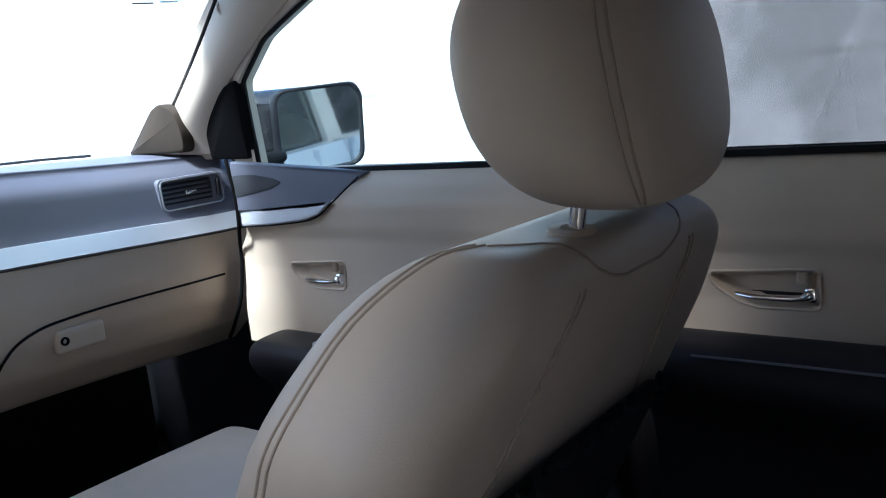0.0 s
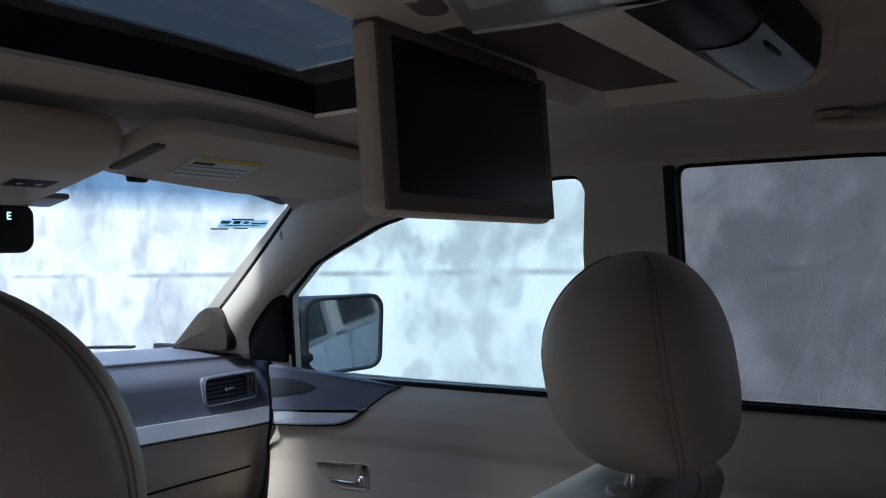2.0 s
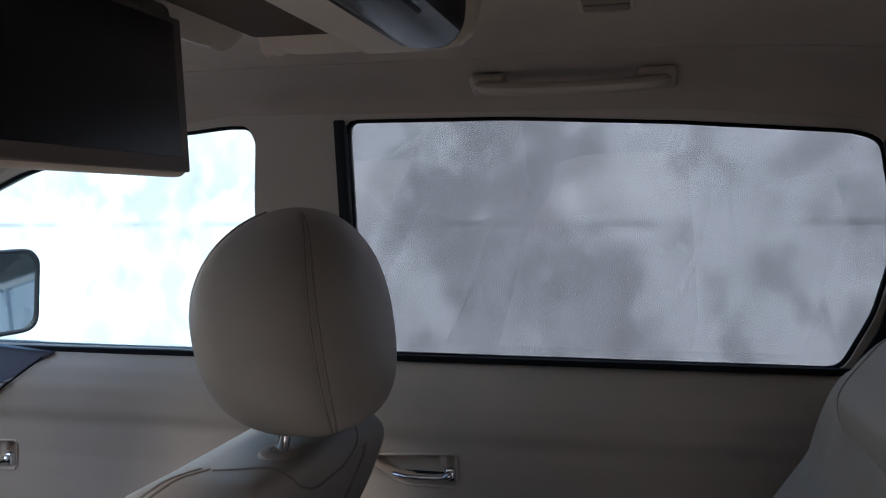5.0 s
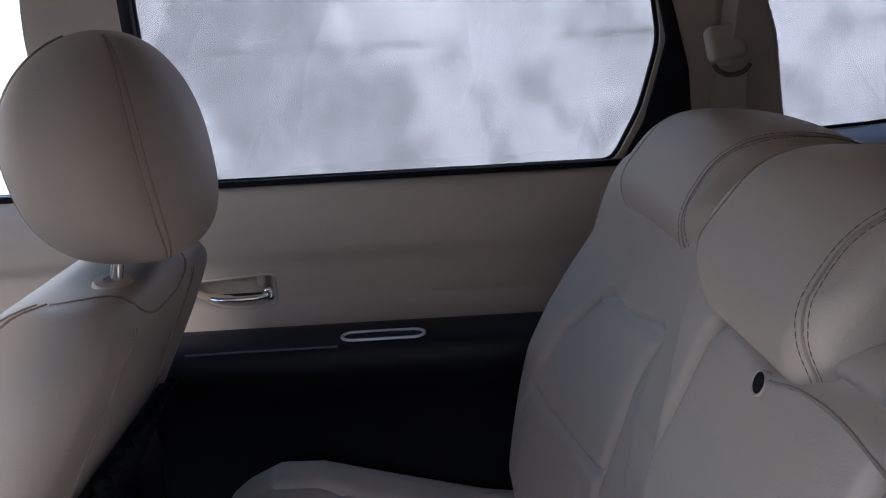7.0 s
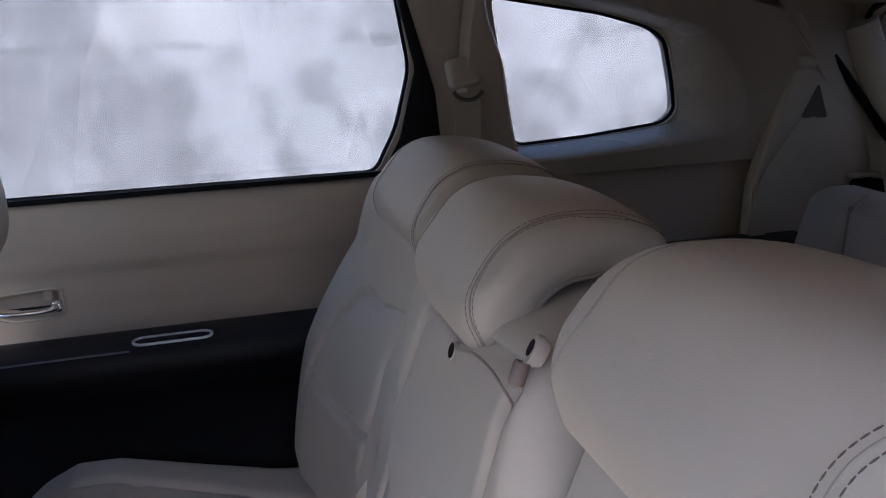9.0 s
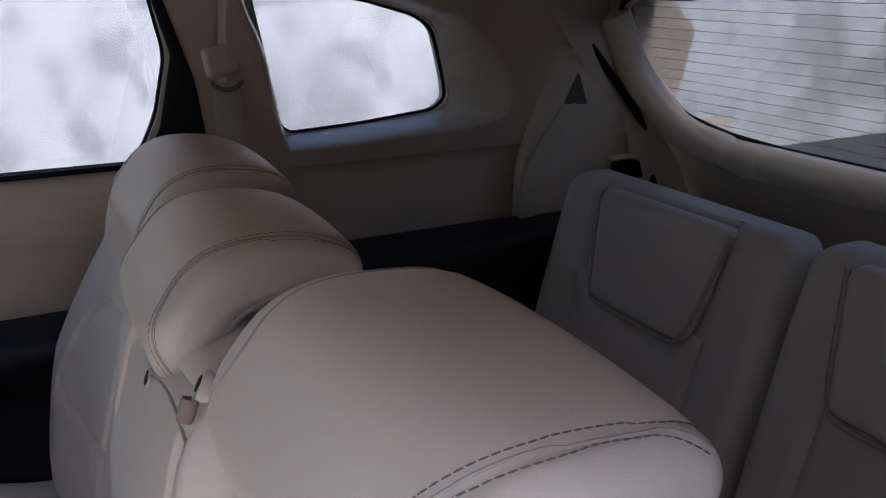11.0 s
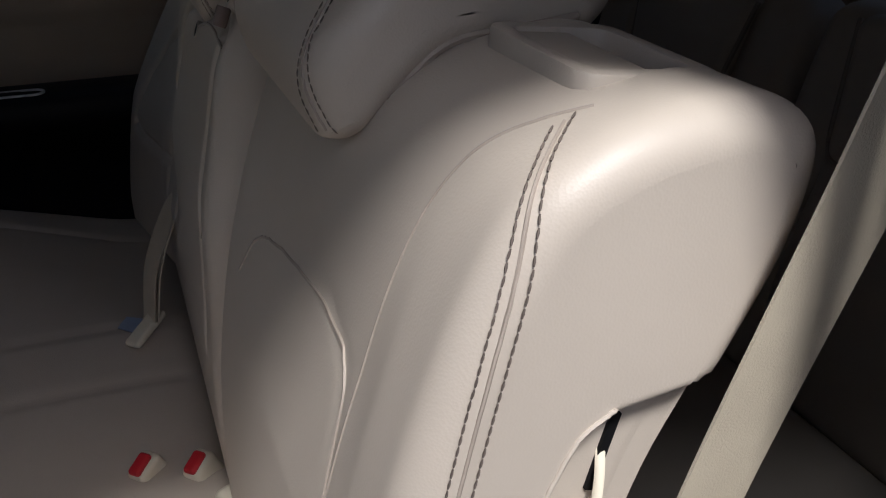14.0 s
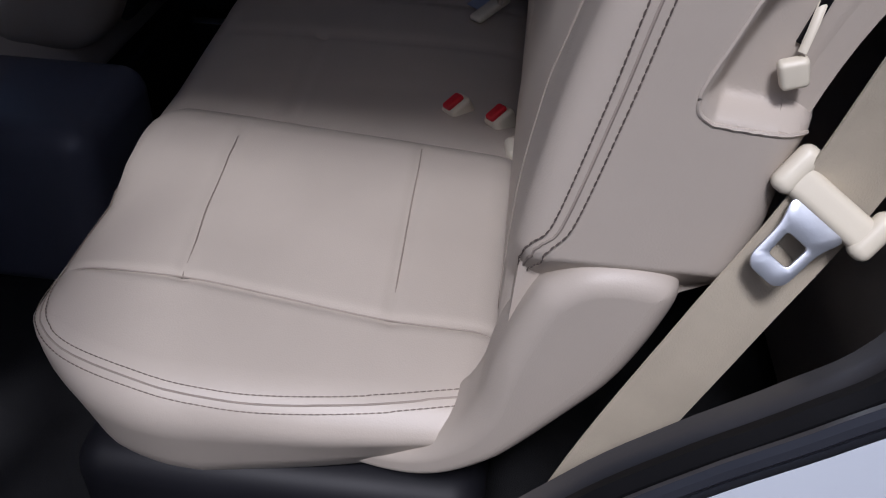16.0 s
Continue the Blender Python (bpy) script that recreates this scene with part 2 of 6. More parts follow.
def thing(name, label, category, at=(0, 0, 0), group="", kind=""):
    ob = new(name)
    ob.empty_display_size = 0.05
    ob.location = at
    return tagged(ob, label, category, group, kind)


def part(name, geo, mat, parent=None, label="", smooth=True, weld=0.0):
    """Links a (verts, faces) pair or a bmesh as one mesh object under a thing, or at top level."""
    if isinstance(geo, bmesh.types.BMesh):
        me = bpy.data.meshes.new(name)
        bmesh.ops.recalc_face_normals(geo, faces=geo.faces)
        for f in geo.faces:
            f.smooth = smooth
        geo.to_mesh(me)
        geo.free()
        me.materials.append(mat)
    else:
        me = mesh_of(name, geo[0], geo[1], mat, smooth, weld)
    ob = new(name, me)
    if smooth:
        me.shade_smooth()
        me.set_sharp_from_angle(angle=radians(42))
    if parent:
        base = parent.location if parent.type == "EMPTY" else Vector((0, 0, 0))
        ob.parent = parent
        ob.matrix_parent_inverse = Matrix.Translation(-base)
    if label:
        ob["label"] = label
    return ob


def joined(*geos):
    verts, faces = [], []
    for v, f in geos:
        n = len(verts)
        verts += [tuple(p) for p in v]
        faces += [tuple(i + n for i in q) for q in f]
    return verts, faces


def moved(geo, m):
    return [m @ Vector(p) for p in geo[0]], geo[1]


def bent(geo, fn):
    """The same faces with every place sent through fn, which works on an N x 3 array."""
    return fn(np.array([tuple(p) for p in geo[0]], float)), geo[1]


def soft_box(size, r, seg=(12, 12, 6)):
    """A box with round edges of radius r, as a fine grid, centred on the origin."""
    half = np.array(size, float) / 2
    r = min(r, half.min() * 0.999)
    verts, faces, seen = [], [], {}

    def vid(p):
        key = tuple(np.round(p, 6))
        if key not in seen:
            inner = np.clip(p, -(half - r), half - r)
            d = p - inner
            n = np.linalg.norm(d)
            seen[key] = len(verts)
            verts.append(inner + d / n * r if n > 1e-9 else p)
        return seen[key]

    def steps(h, n):
        edge = [h - r + r * math.tan(a) for a in np.linspace(0, math.pi / 4, 4)]
        mid = np.linspace(-(h - r), h - r, max(n, 1) + 1)
        return np.unique(np.round(np.concatenate([-np.array(edge), mid, edge]), 7))

    grid = [steps(half[a], seg[a]) for a in range(3)]
    for a in range(3):
        u, v = (a + 1) % 3, (a + 2) % 3
        for sgn in (-1, 1):
            gu, gv = grid[u], grid[v]
            ids = np.zeros((len(gu), len(gv)), int)
            for i, pu in enumerate(gu):
                for j, pv in enumerate(gv):
                    p = np.zeros(3)
                    p[a], p[u], p[v] = sgn * half[a], pu, pv
                    ids[i, j] = vid(p)
            for i in range(len(gu) - 1):
                for j in range(len(gv) - 1):
                    q = (ids[i, j], ids[i + 1, j], ids[i + 1, j + 1], ids[i, j + 1])
                    faces.append(q if sgn > 0 else q[::-1])
    return np.array(verts), faces


def box(x0, x1, y0, y1, z0, z1, r=0.004, seg=(1, 1, 1)):
    g = soft_box((x1 - x0, y1 - y0, z1 - z0), r, seg)
    return g[0] + np.array([(x0 + x1) / 2, (y0 + y1) / 2, (z0 + z1) / 2]), g[1]


def spline(points, n):
    """n places along a smooth line through the points."""
    p = np.array(points, float)
    if len(p) == 2:
        return p[0] + np.linspace(0, 1, n)[:, None] * (p[1] - p[0])
    ext = np.vstack([2 * p[0] - p[1], p, 2 * p[-1] - p[-2]])
    out = []
    for s in np.linspace(0, len(p) - 1, n):
        i = min(int(s), len(p) - 2)
        t = s - i
        a, b, c, d = ext[i:i + 4]
        out.append(0.5 * ((2 * b) + (c - a) * t + (2 * a - 5 * b + 4 * c - d) * t**2 + (3 * b - a - 3 * c + d) * t**3))
    return np.array(out)


def tube(points, r, n=8, closed=False, flat=1.0, up=(0, 0, 1)):
    """A round or flattened bar along places; r is one radius or one for each place."""
    p = np.array(points, float)
    rad = np.broadcast_to(np.array(r, float), (len(p),))
    t = np.roll(p, -1, 0) - np.roll(p, 1, 0) if closed else np.gradient(p, axis=0)
    t /= np.linalg.norm(t, axis=1, keepdims=True) + 1e-12
    verts, faces = [], []
    upv = np.array(up, float)
    for i in range(len(p)):
        a = np.cross(t[i], upv)
        if np.linalg.norm(a) < 1e-3:
            a = np.cross(t[i], (1, 0, 0.1))
        a /= np.linalg.norm(a)
        b = np.cross(a, t[i])
        for k in range(n):
            w = 2 * math.pi * k / n
            verts.append(p[i] + rad[i] * (math.cos(w) * a + flat * math.sin(w) * b))
    m = len(p)
    for i in range(m if closed else m - 1):
        for k in range(n):
            faces.append((i * n + k, i * n + (k + 1) % n, ((i + 1) % m) * n + (k + 1) % n, ((i + 1) % m) * n + k))
    if not closed:
        faces += [tuple(range(n))[::-1], tuple(range((m - 1) * n, m * n))]
    return verts, faces


def strip(points, across, thick):
    """A flat band along places: across is the half-width vector, one or one for each place; thick the thickness vector."""
    p = np.array(points, float)
    w = np.broadcast_to(np.array(across, float), p.shape)
    h = np.broadcast_to(np.array(thick, float), p.shape) / 2
    verts, faces = [], []
    for i in range(len(p)):
        verts += [p[i] - w[i] - h[i], p[i] + w[i] - h[i], p[i] + w[i] + h[i], p[i] - w[i] + h[i]]
    for i in range(len(p) - 1):
        for k in range(4):
            faces.append((4 * i + k, 4 * i + (k + 1) % 4, 4 * i + 4 + (k + 1) % 4, 4 * i + 4 + k))
    faces += [(3, 2, 1, 0), tuple(range(4 * len(p) - 4, 4 * len(p)))]
    return verts, faces


def rounded(points, radius=0.02, n=4):
    """A closed 2D outline with its corners rounded."""
    p = [np.array(q, float) for q in points]
    out = []
    for i, b in enumerate(p):
        a, c = p[i - 1], p[(i + 1) % len(p)]
        ra = min(radius, np.linalg.norm(a - b) * 0.45, np.linalg.norm(c - b) * 0.45)
        s, e = b + (a - b) / np.linalg.norm(a - b) * ra, b + (c - b) / np.linalg.norm(c - b) * ra
        for t in np.linspace(0, 1, n + 1):
            out.append((1 - t) ** 2 * s + 2 * t * (1 - t) * b + t * t * e)
    return [tuple(q) for q in out]


def plate(outline, to3d, thick, holes=(), bevel=0.0):
    """A plate of a 2D outline, with holes, laid into space by to3d(u, v); thick is its depth vector."""
    bm = bmesh.new()
    edges = []
    for ring in (outline, *holes):
        vs = [bm.verts.new(to3d(u, v)) for u, v in ring]
        edges += [bm.edges.new((vs[i], vs[(i + 1) % len(vs)])) for i in range(len(vs))]
    if holes:
        bmesh.ops.triangle_fill(bm, use_beauty=True, use_dissolve=False, edges=edges)
    else:
        bm.faces.new([e.verts[0] for e in edges])
    rim = [e for e in bm.edges if e.is_boundary]
    res = bmesh.ops.extrude_face_region(bm, geom=list(bm.faces))
    moved_verts = [v for v in res["geom"] if isinstance(v, bmesh.types.BMVert)]
    bmesh.ops.translate(bm, verts=moved_verts, vec=Vector(thick))
    if bevel:
        bmesh.ops.recalc_face_normals(bm, faces=bm.faces)
        sharp = [e for e in bm.edges if len(e.link_faces) == 2 and e.calc_face_angle(0) > 1.0]
        bmesh.ops.bevel(bm, geom=sharp, offset=bevel, segments=2, affect="EDGES", profile=0.5)
    return bm


def sheet(fn, us, vs, thick):
    """A curved sheet: fn(u, v) gives the place; thick is the depth vector of its other side."""
    nu, nv = len(us), len(vs)
    top = [np.array(fn(u, v), float) for u in us for v in vs]
    low = [p + np.array(thick, float) for p in top]
    verts, faces, k = top + low, [], nu * nv
    for i in range(nu - 1):
        for j in range(nv - 1):
            q = (i * nv + j, (i + 1) * nv + j, (i + 1) * nv + j + 1, i * nv + j + 1)
            faces += [q, tuple(n + k for n in q[::-1])]
    for i in range(nu - 1):
        for j in (0, nv - 1):
            faces.append((i * nv + j, (i + 1) * nv + j, (i + 1) * nv + j + k, i * nv + j + k))
    for j in range(nv - 1):
        for i in (0, nu - 1):
            faces.append((i * nv + j, i * nv + j + 1, i * nv + j + 1 + k, i * nv + j + k))
    return verts, faces


def dashes(points, length, gap, r):
    """Single stitches along a line."""
    p = np.array(points, float)
    d = np.r_[0, np.cumsum(np.linalg.norm(np.diff(p, axis=0), axis=1))]
    geos = []
    s = 0.0
    while s + length < d[-1]:
        a, b = (np.array([np.interp(q, d, p[:, k]) for k in range(3)]) for q in (s, s + length))
        geos.append(tube([a, (a + b) / 2, b], [r * 0.6, r, r * 0.6], 5))
        s += length + gap
    return joined(*geos)


def groove(d, width, depth):
    return depth * np.exp(-(d / width) ** 2)


def to_line(px, py, line):
    """Distance of each (px, py) from a 2D line of places."""
    best = np.full(px.shape, 9.0)
    for (ax, ay), (bx, by) in zip(line[:-1], line[1:]):
        lx, ly = bx - ax, by - ay
        t = np.clip(((px - ax) * lx + (py - ay) * ly) / (lx * lx + ly * ly + 1e-12), 0, 1)
        best = np.minimum(best, np.hypot(px - ax - t * lx, py - ay - t * ly))
    return best


def loop_spline(points, n):
    """n places along a smooth closed line through the points."""
    p = np.array(points, float)
    k = len(p)
    d = np.r_[0, np.cumsum(np.sqrt(np.linalg.norm(np.roll(p, -1, 0) - p, axis=1)))]
    out = []
    for s in np.linspace(0, d[-1], n, endpoint=False):
        i = min(int(np.searchsorted(d, s, side="right")) - 1, k - 1)
        t = (s - d[i]) / (d[i + 1] - d[i])
        a, b, c, e = p[i - 1], p[i], p[(i + 1) % k], p[(i + 2) % k]
        out.append(0.5 * ((2 * b) + (c - a) * t + (2 * a - 5 * b + 4 * c - e) * t**2 + (3 * b - a - 3 * c + e) * t**3))
    return np.array(out)


def loft_x(profile, x0, x1, r, n=24, m=72, mod=None, cap=0, squash=0.0):
    """A padded body: a smooth (y, z) outline drawn from x0 to x1, its end edges rounded by r; mod changes the places."""
    prof = loop_spline(profile, m)
    tan = np.roll(prof, -1, 0) - np.roll(prof, 1, 0)
    nrm = np.stack([tan[:, 1], -tan[:, 0]], 1) / np.linalg.norm(tan, axis=1, keepdims=True)
    area = np.sum(prof[:, 0] * np.roll(prof[:, 1], -1) - np.roll(prof[:, 0], -1) * prof[:, 1])
    if area < 0:
        nrm = -nrm
    room = np.full(m, 9.0)
    nxt = np.roll(prof, -1, 0)
    for i in range(m):
        way, seg = -nrm[i], nxt - prof
        den = way[0] * seg[:, 1] - way[1] * seg[:, 0]
        off = prof - prof[i]
        with np.errstate(divide="ignore", invalid="ignore"):
            t = (off[:, 0] * seg[:, 1] - off[:, 1] * seg[:, 0]) / den
            u = (off[:, 0] * way[1] - off[:, 1] * way[0]) / den
        hit = t[(t > 0.012) & (u >= 0) & (u <= 1)]
        room[i] = 0.36 * hit.min() if len(hit) else r
    room = np.minimum(room, r)
    for k in range(24):
        mean = (np.roll(room, 1) + room + np.roll(room, -1)) / 3
        room = np.minimum(room, mean) if k < 3 else mean
    ends = r * (1 - np.cos(np.linspace(0, math.pi / 2, 12)))
    xs = np.r_[x0 + ends, np.linspace(x0 + r, x1 - r, n)[1:-1], (x1 - ends)[::-1]]
    verts, faces = [], []
    for x in xs:
        e = min(x - x0, x1 - x)
        d = r - math.sqrt(max(r * r - (r - min(e, r)) ** 2, 0))
        ring = prof - nrm * (d / r * room)[:, None]
        if squash:
            ring = prof.mean(0) + (prof - prof.mean(0)) * (1 - squash * d / r)
        verts += [(x, y, z) for y, z in ring]
    for i in range(len(xs) - 1):
        for j in range(m):
            faces.append((i * m + j, i * m + (j + 1) % m, (i + 1) * m + (j + 1) % m, (i + 1) * m + j))
    for i in (0, len(xs) - 1):
        if not cap:
            k = len(verts)
            verts += verts[i * m:(i + 1) * m]
            faces.append(tuple(range(k, k + m)))
            continue
        ring = np.array(verts[i * m:(i + 1) * m])
        low, high = int(ring[:, 2].argmin()), int(ring[:, 2].argmax())
        one = [(low + k) % m for k in range((high - low) % m + 1)]
        two = [(low - k) % m for k in range((low - high) % m + 1)]
        da, db = (np.r_[0, np.cumsum(np.linalg.norm(np.diff(ring[q], axis=0), axis=1))] for q in (one, two))
        da, db = da / da[-1], db / db[-1]
        rows = []
        for s in np.linspace(0.004, 0.996, 3 * cap):
            near, far = (np.array([np.interp(s, d, ring[q][:, k]) for k in range(3)]) for d, q in ((da, one), (db, two)))
            ids = []
            for k in range(cap + 1):
                verts.append(tuple(near + (far - near) * k / cap))
                ids.append(len(verts) - 1)
            rows.append(ids)
        for p, q in zip(rows[:-1], rows[1:]):
            faces += [(p[k], p[k + 1], q[k + 1], q[k]) for k in range(cap)]
    v = np.array(verts)
    return (mod(v) if mod else v), faces


def snapped(points, geo, lift=0.0, n=60):
    """A smooth line through places, laid onto the surface of a (verts, faces) body."""
    tree = BVHTree.FromPolygons([Vector(p) for p in geo[0]], geo[1])
    heart = Vector(np.mean(np.array([tuple(q) for q in geo[0]]), axis=0))
    out = []
    for p in spline(points, n):
        place, normal, _, _ = tree.find_nearest(Vector(p))
        if normal.dot(place - heart) < 0:
            normal = -normal
        out.append(np.array(place) + lift * np.array(normal))
    return np.array(out)


def seam(points, geo, parent, name="seam", r=0.0022, n=60, mat=None, lift=0.0):
    return part(name, tube(snapped(points, geo, lift, n), r, 6), mat or CREASE, parent)


def stitching(points, geo, parent, length=0.0042, gap=0.0010, r=0.00052, n=80, mat=None):
    return part("stitching", dashes(snapped(points, geo, 0.0012, n), length, gap, r), mat or SEAM, parent, "brown thread stitching" if mat else "dark thread stitching")


def lathe(ring, at, n=16):
    """A turned body about z from (radius, height) pairs, based at a place."""
    verts = [(at[0] + q * math.cos(2 * math.pi * k / n), at[1] + q * math.sin(2 * math.pi * k / n), at[2] + h) for q, h in ring for k in range(n)]
    faces = [(i * n + k, i * n + (k + 1) % n, (i + 1) * n + (k + 1) % n, (i + 1) * n + k) for i in range(len(ring) - 1) for k in range(n)]
    return verts, faces + [tuple(range(n))[::-1], tuple(range((len(ring) - 1) * n, len(ring) * n))]


def stadium(l, w, n=8):
    pts = [(l / 2 - w / 2 + w / 2 * math.sin(a), w / 2 * math.cos(a)) for a in np.linspace(0, math.pi, n)]
    return pts + [(-p, -q) for p, q in pts]


# ---------------------------------------------------------------- yard outside
part("ground", sheet(lambda u, v: (u, v, -0.42), np.linspace(-60, 60, 9), np.linspace(-60, 60, 9), (0, 0, -0.2)), ASPHALT)
tagged(bpy.data.objects["ground"], "grey worn asphalt yard under the parked car", "ground", kind="structure")
WALL_X = 4.75
part("wall_east", box(WALL_X, WALL_X + 0.25, -14, 42, -0.45, 2.5, 0.01), CONCRETE)
tagged(bpy.data.objects["wall_east"], "tall weathered grey concrete boundary wall", "wall", kind="structure")
part("wall_south", box(-12, WALL_X - 0.01, -9.25, -9.0, -0.45, 3.4, 0.01), GREY_RENDER)
tagged(bpy.data.objects["wall_south"], "grey concrete wall behind the parked car", "wall", kind="structure")


# Unseen wall, added to cut the light through the open doors.
part("west_light_block", box(-5.2, -4.95, -9, 3.5, -0.45, 2.6, 0.01), GREYWALL)
tagged(bpy.data.objects["west_light_block"], "unseen dark wall added to cut light from the left", "wall", kind="structure")


# ---------------------------------------------------------------- body sides
def side_x(z, inset=0.0):
    return 0.745 - 0.28 * (z - 0.80) - inset


def right(inset=0.0):
    return lambda y, z: (side_x(z, inset), y, z)


def left(inset=0.0):
    return lambda y, z: (2 * CX - side_x(z, inset), y, z)


FRONT_DLO = [(0.745, 0.966), (0.654, 1.034), (0.595, 1.058), (0.482, 1.101), (0.309, 1.141), (0.20, 1.155), (0.101, 1.164), (0.066, 1.163), (0.055, 1.142),
             (0.072, 1.047), (0.095, 0.801), (0.553, 0.797), (0.782, 0.797)]
REAR_DLO = [(-0.086, 1.167), (-0.327, 1.164), (-0.552, 1.152), (-0.77, 1.134), (-0.803, 1.122), (-0.832, 0.992), (-0.812, 0.890),
            (-0.775, 0.808), (-0.068, 0.808)]
QUARTER_DLO = [(-0.962, 1.108), (-1.174, 1.074), (-1.273, 1.047), (-1.312, 1.022), (-1.345, 0.936), (-1.360, 0.885), (-1.336, 0.861), (-1.181, 0.845), (-1.046, 0.838), (-1.026, 0.852), (-0.992, 0.99)]
SIDE_OUT = [(1.11, 0.828), (1.11, 0.856), (0.92, 0.990), (0.66, 1.165), (0.45, 1.225), (0.1, 1.235), (-0.5, 1.23), (-0.9, 1.205), (-1.3, 1.15), (-1.60, 1.13),
            (-1.78, 1.12), (-1.95, 1.0), (-1.95, 0.79), (0.800, 0.79), (0.832, 0.828)]


def soft_ring(ring, radius=0.012):
    return rounded(ring, radius, 3)


wall_right = part("wall_right", plate(SIDE_OUT, right(), (0.035, 0, 0.0), [soft_ring(FRONT_DLO), soft_ring(REAR_DLO, 0.02), soft_ring(QUARTER_DLO, 0.02)]), PILLAR, smooth=False)
tagged(wall_right, "beige plastic pillar and window surround trim", "side wall", kind="structure")
LEFT_FRONT = [(1.11, 0.79), (1.11, 0.856), (0.92, 0.990), (0.66, 1.165), (0.45, 1.225), (0.1, 1.235), (-0.5, 1.23), (-0.9, 1.205), (-1.3, 1.15), (-1.54, 1.085),
              (-1.72, 1.04), (-1.95, 0.80), (-0.875, 0.80), (-0.872, 0.90), (-0.85, 1.02), (-0.805, 1.12), (-0.77, 1.155), (-0.55, 1.168), (-0.08, 1.175), (-0.06, 1.15), (-0.05, 0.79)]
wall_left = part("wall_left", plate(LEFT_FRONT, left(), (-0.035, 0, 0.0), [soft_ring(FRONT_DLO), soft_ring(QUARTER_DLO, 0.02)]), PILLAR, smooth=False)
tagged(wall_left, "beige plastic pillar trim round the open door", "side wall", kind="structure")


def window(name, ring, place, thick, mat, label, radius=0.012):
    """A pane in its opening with a black rubber seal round it."""
    pane = part(name, plate(soft_ring(ring, radius), place, thick), mat, smooth=False)
    tagged(pane, label, "window", kind="structure")
    pts = [place(y, z) for y, z in soft_ring(ring, radius)]
    part("window_seal", tube(pts, 0.0055, 6, closed=True), RUBBER, pane, "black rubber seal")
    return pane


window("window_1", FRONT_DLO, right(-0.012), (0.004, 0, 0), CLEAR, "clear front door window glass, closed")
window("window_2", REAR_DLO, right(-0.012), (0.004, 0, 0), TINTED, "dark tinted rear door window glass, closed", 0.02)
window("window_3", QUARTER_DLO, right(-0.012), (0.004, 0, 0), TINTED, "tinted rear quarter window glass", 0.02)
window("window_5", QUARTER_DLO, left(-0.012), (-0.004, 0, 0), DARK_TINT, "dark tinted rear quarter window glass", 0.02)

# the black upright of the rear door frame and the low belt strips
part("trim_1", plate([(-0.072, 1.166), (-0.052, 0.80), (-0.070, 0.80), (-0.089, 1.166)], right(0.006), (0.02, 0, 0), bevel=0.003), BLACK, wall_right, "black door frame strip")
part("trim_2", plate(rounded([(-0.80, 1.12), (-0.838, 0.992), (-0.815, 0.87), (-0.78, 0.80), (-0.90, 0.80), (-0.875, 0.95), (-0.815, 1.12)], 0.01), right(0.006), (0.02, 0, 0), bevel=0.003),
     BLACK, wall_right, "black door frame strip")


part("pillar_foot", box(0.712, 0.80, -0.05, 0.055, 0.02, 0.80, 0.008), BLACK, wall_right, "black lower door pillar")


# floor, firewall, roof
def roof_z(x, y, dip=0.025):
    """Height of the headliner; it sags a little between the sunroof and the overhead console."""
    s = (x - CX) / 0.72
    k = min(max((-0.01 - y) / 0.10, 0.0), 1.0) * min(max((y + 0.41) / 0.08, 0.0), 1.0) * max(0.0, 1 - ((x - CX) / 0.52) ** 4)
    dip *= k * k * (3 - 2 * k)
    along = -0.10 * max(0.0, -y - 0.55) ** 1.4 - 0.18 * max(0.0, y - 0.30) ** 1.5
    return 1.247 + along - 0.052 * abs(s) ** 3.2 - dip


XL, XR = 2 * CX - 0.645, 0.645
SUN_F, SUN_R, SUN_L, SUN_RT = 0.318, -0.10, CX - 0.40, CX + 0.40


def roof_piece(x0, x1, y0, y1, nx, ny):
    return sheet(lambda u, v: (u, v, roof_z(u, v)), np.linspace(x0, x1, nx), np.linspace(y0, y1, ny), (0, 0, 0.006))


ceiling = part("ceiling", joined(roof_piece(XL, XR, SUN_F, 0.70, 25, 9), roof_piece(XL, SUN_L, SUN_R, SUN_F, 8, 7), roof_piece(SUN_RT, XR, SUN_R, SUN_F, 8, 7),
                                 roof_piece(XL, XR, -1.72, SUN_R, 25, 25)), CLOTH, weld=0.0004)
tagged(ceiling, "beige cloth headliner round the sunroof opening", "ceiling", kind="structure")
roof = part("roof_panel", joined(sheet(lambda u, v: (u, v, roof_z(u, v, 0) + 0.085), np.linspace(XL - 0.05, XR + 0.05, 25), np.linspace(SUN_F + 0.06, 0.80, 6), (0, 0, 0.004)),
                                 sheet(lambda u, v: (u, v, roof_z(u, v, 0) + 0.085), np.linspace(XL - 0.05, XR + 0.05, 25), np.linspace(-1.78, SUN_R - 0.06, 16), (0, 0, 0.004)),
                                 sheet(lambda u, v: (u, v, roof_z(u, v, 0) + 0.085), np.linspace(XL - 0.05, SUN_L - 0.03, 6), np.linspace(SUN_R - 0.06, SUN_F + 0.06, 6), (0, 0, 0.004)),
                                 sheet(lambda u, v: (u, v, roof_z(u, v, 0) + 0.085), np.linspace(SUN_RT + 0.03, XR + 0.05, 6), np.linspace(SUN_R - 0.06, SUN_F + 0.06, 6), (0, 0, 0.004))), PAINT)
tagged(roof, "pale silver painted steel car roof", "car roof", kind="structure")
floor = part("floor", box(2 * CX - 0.80, 0.80, -2.20, 1.35, -0.02, 0.02, 0.005), CARPET)
tagged(floor, "black carpeted car floor", "floor", kind="structure")
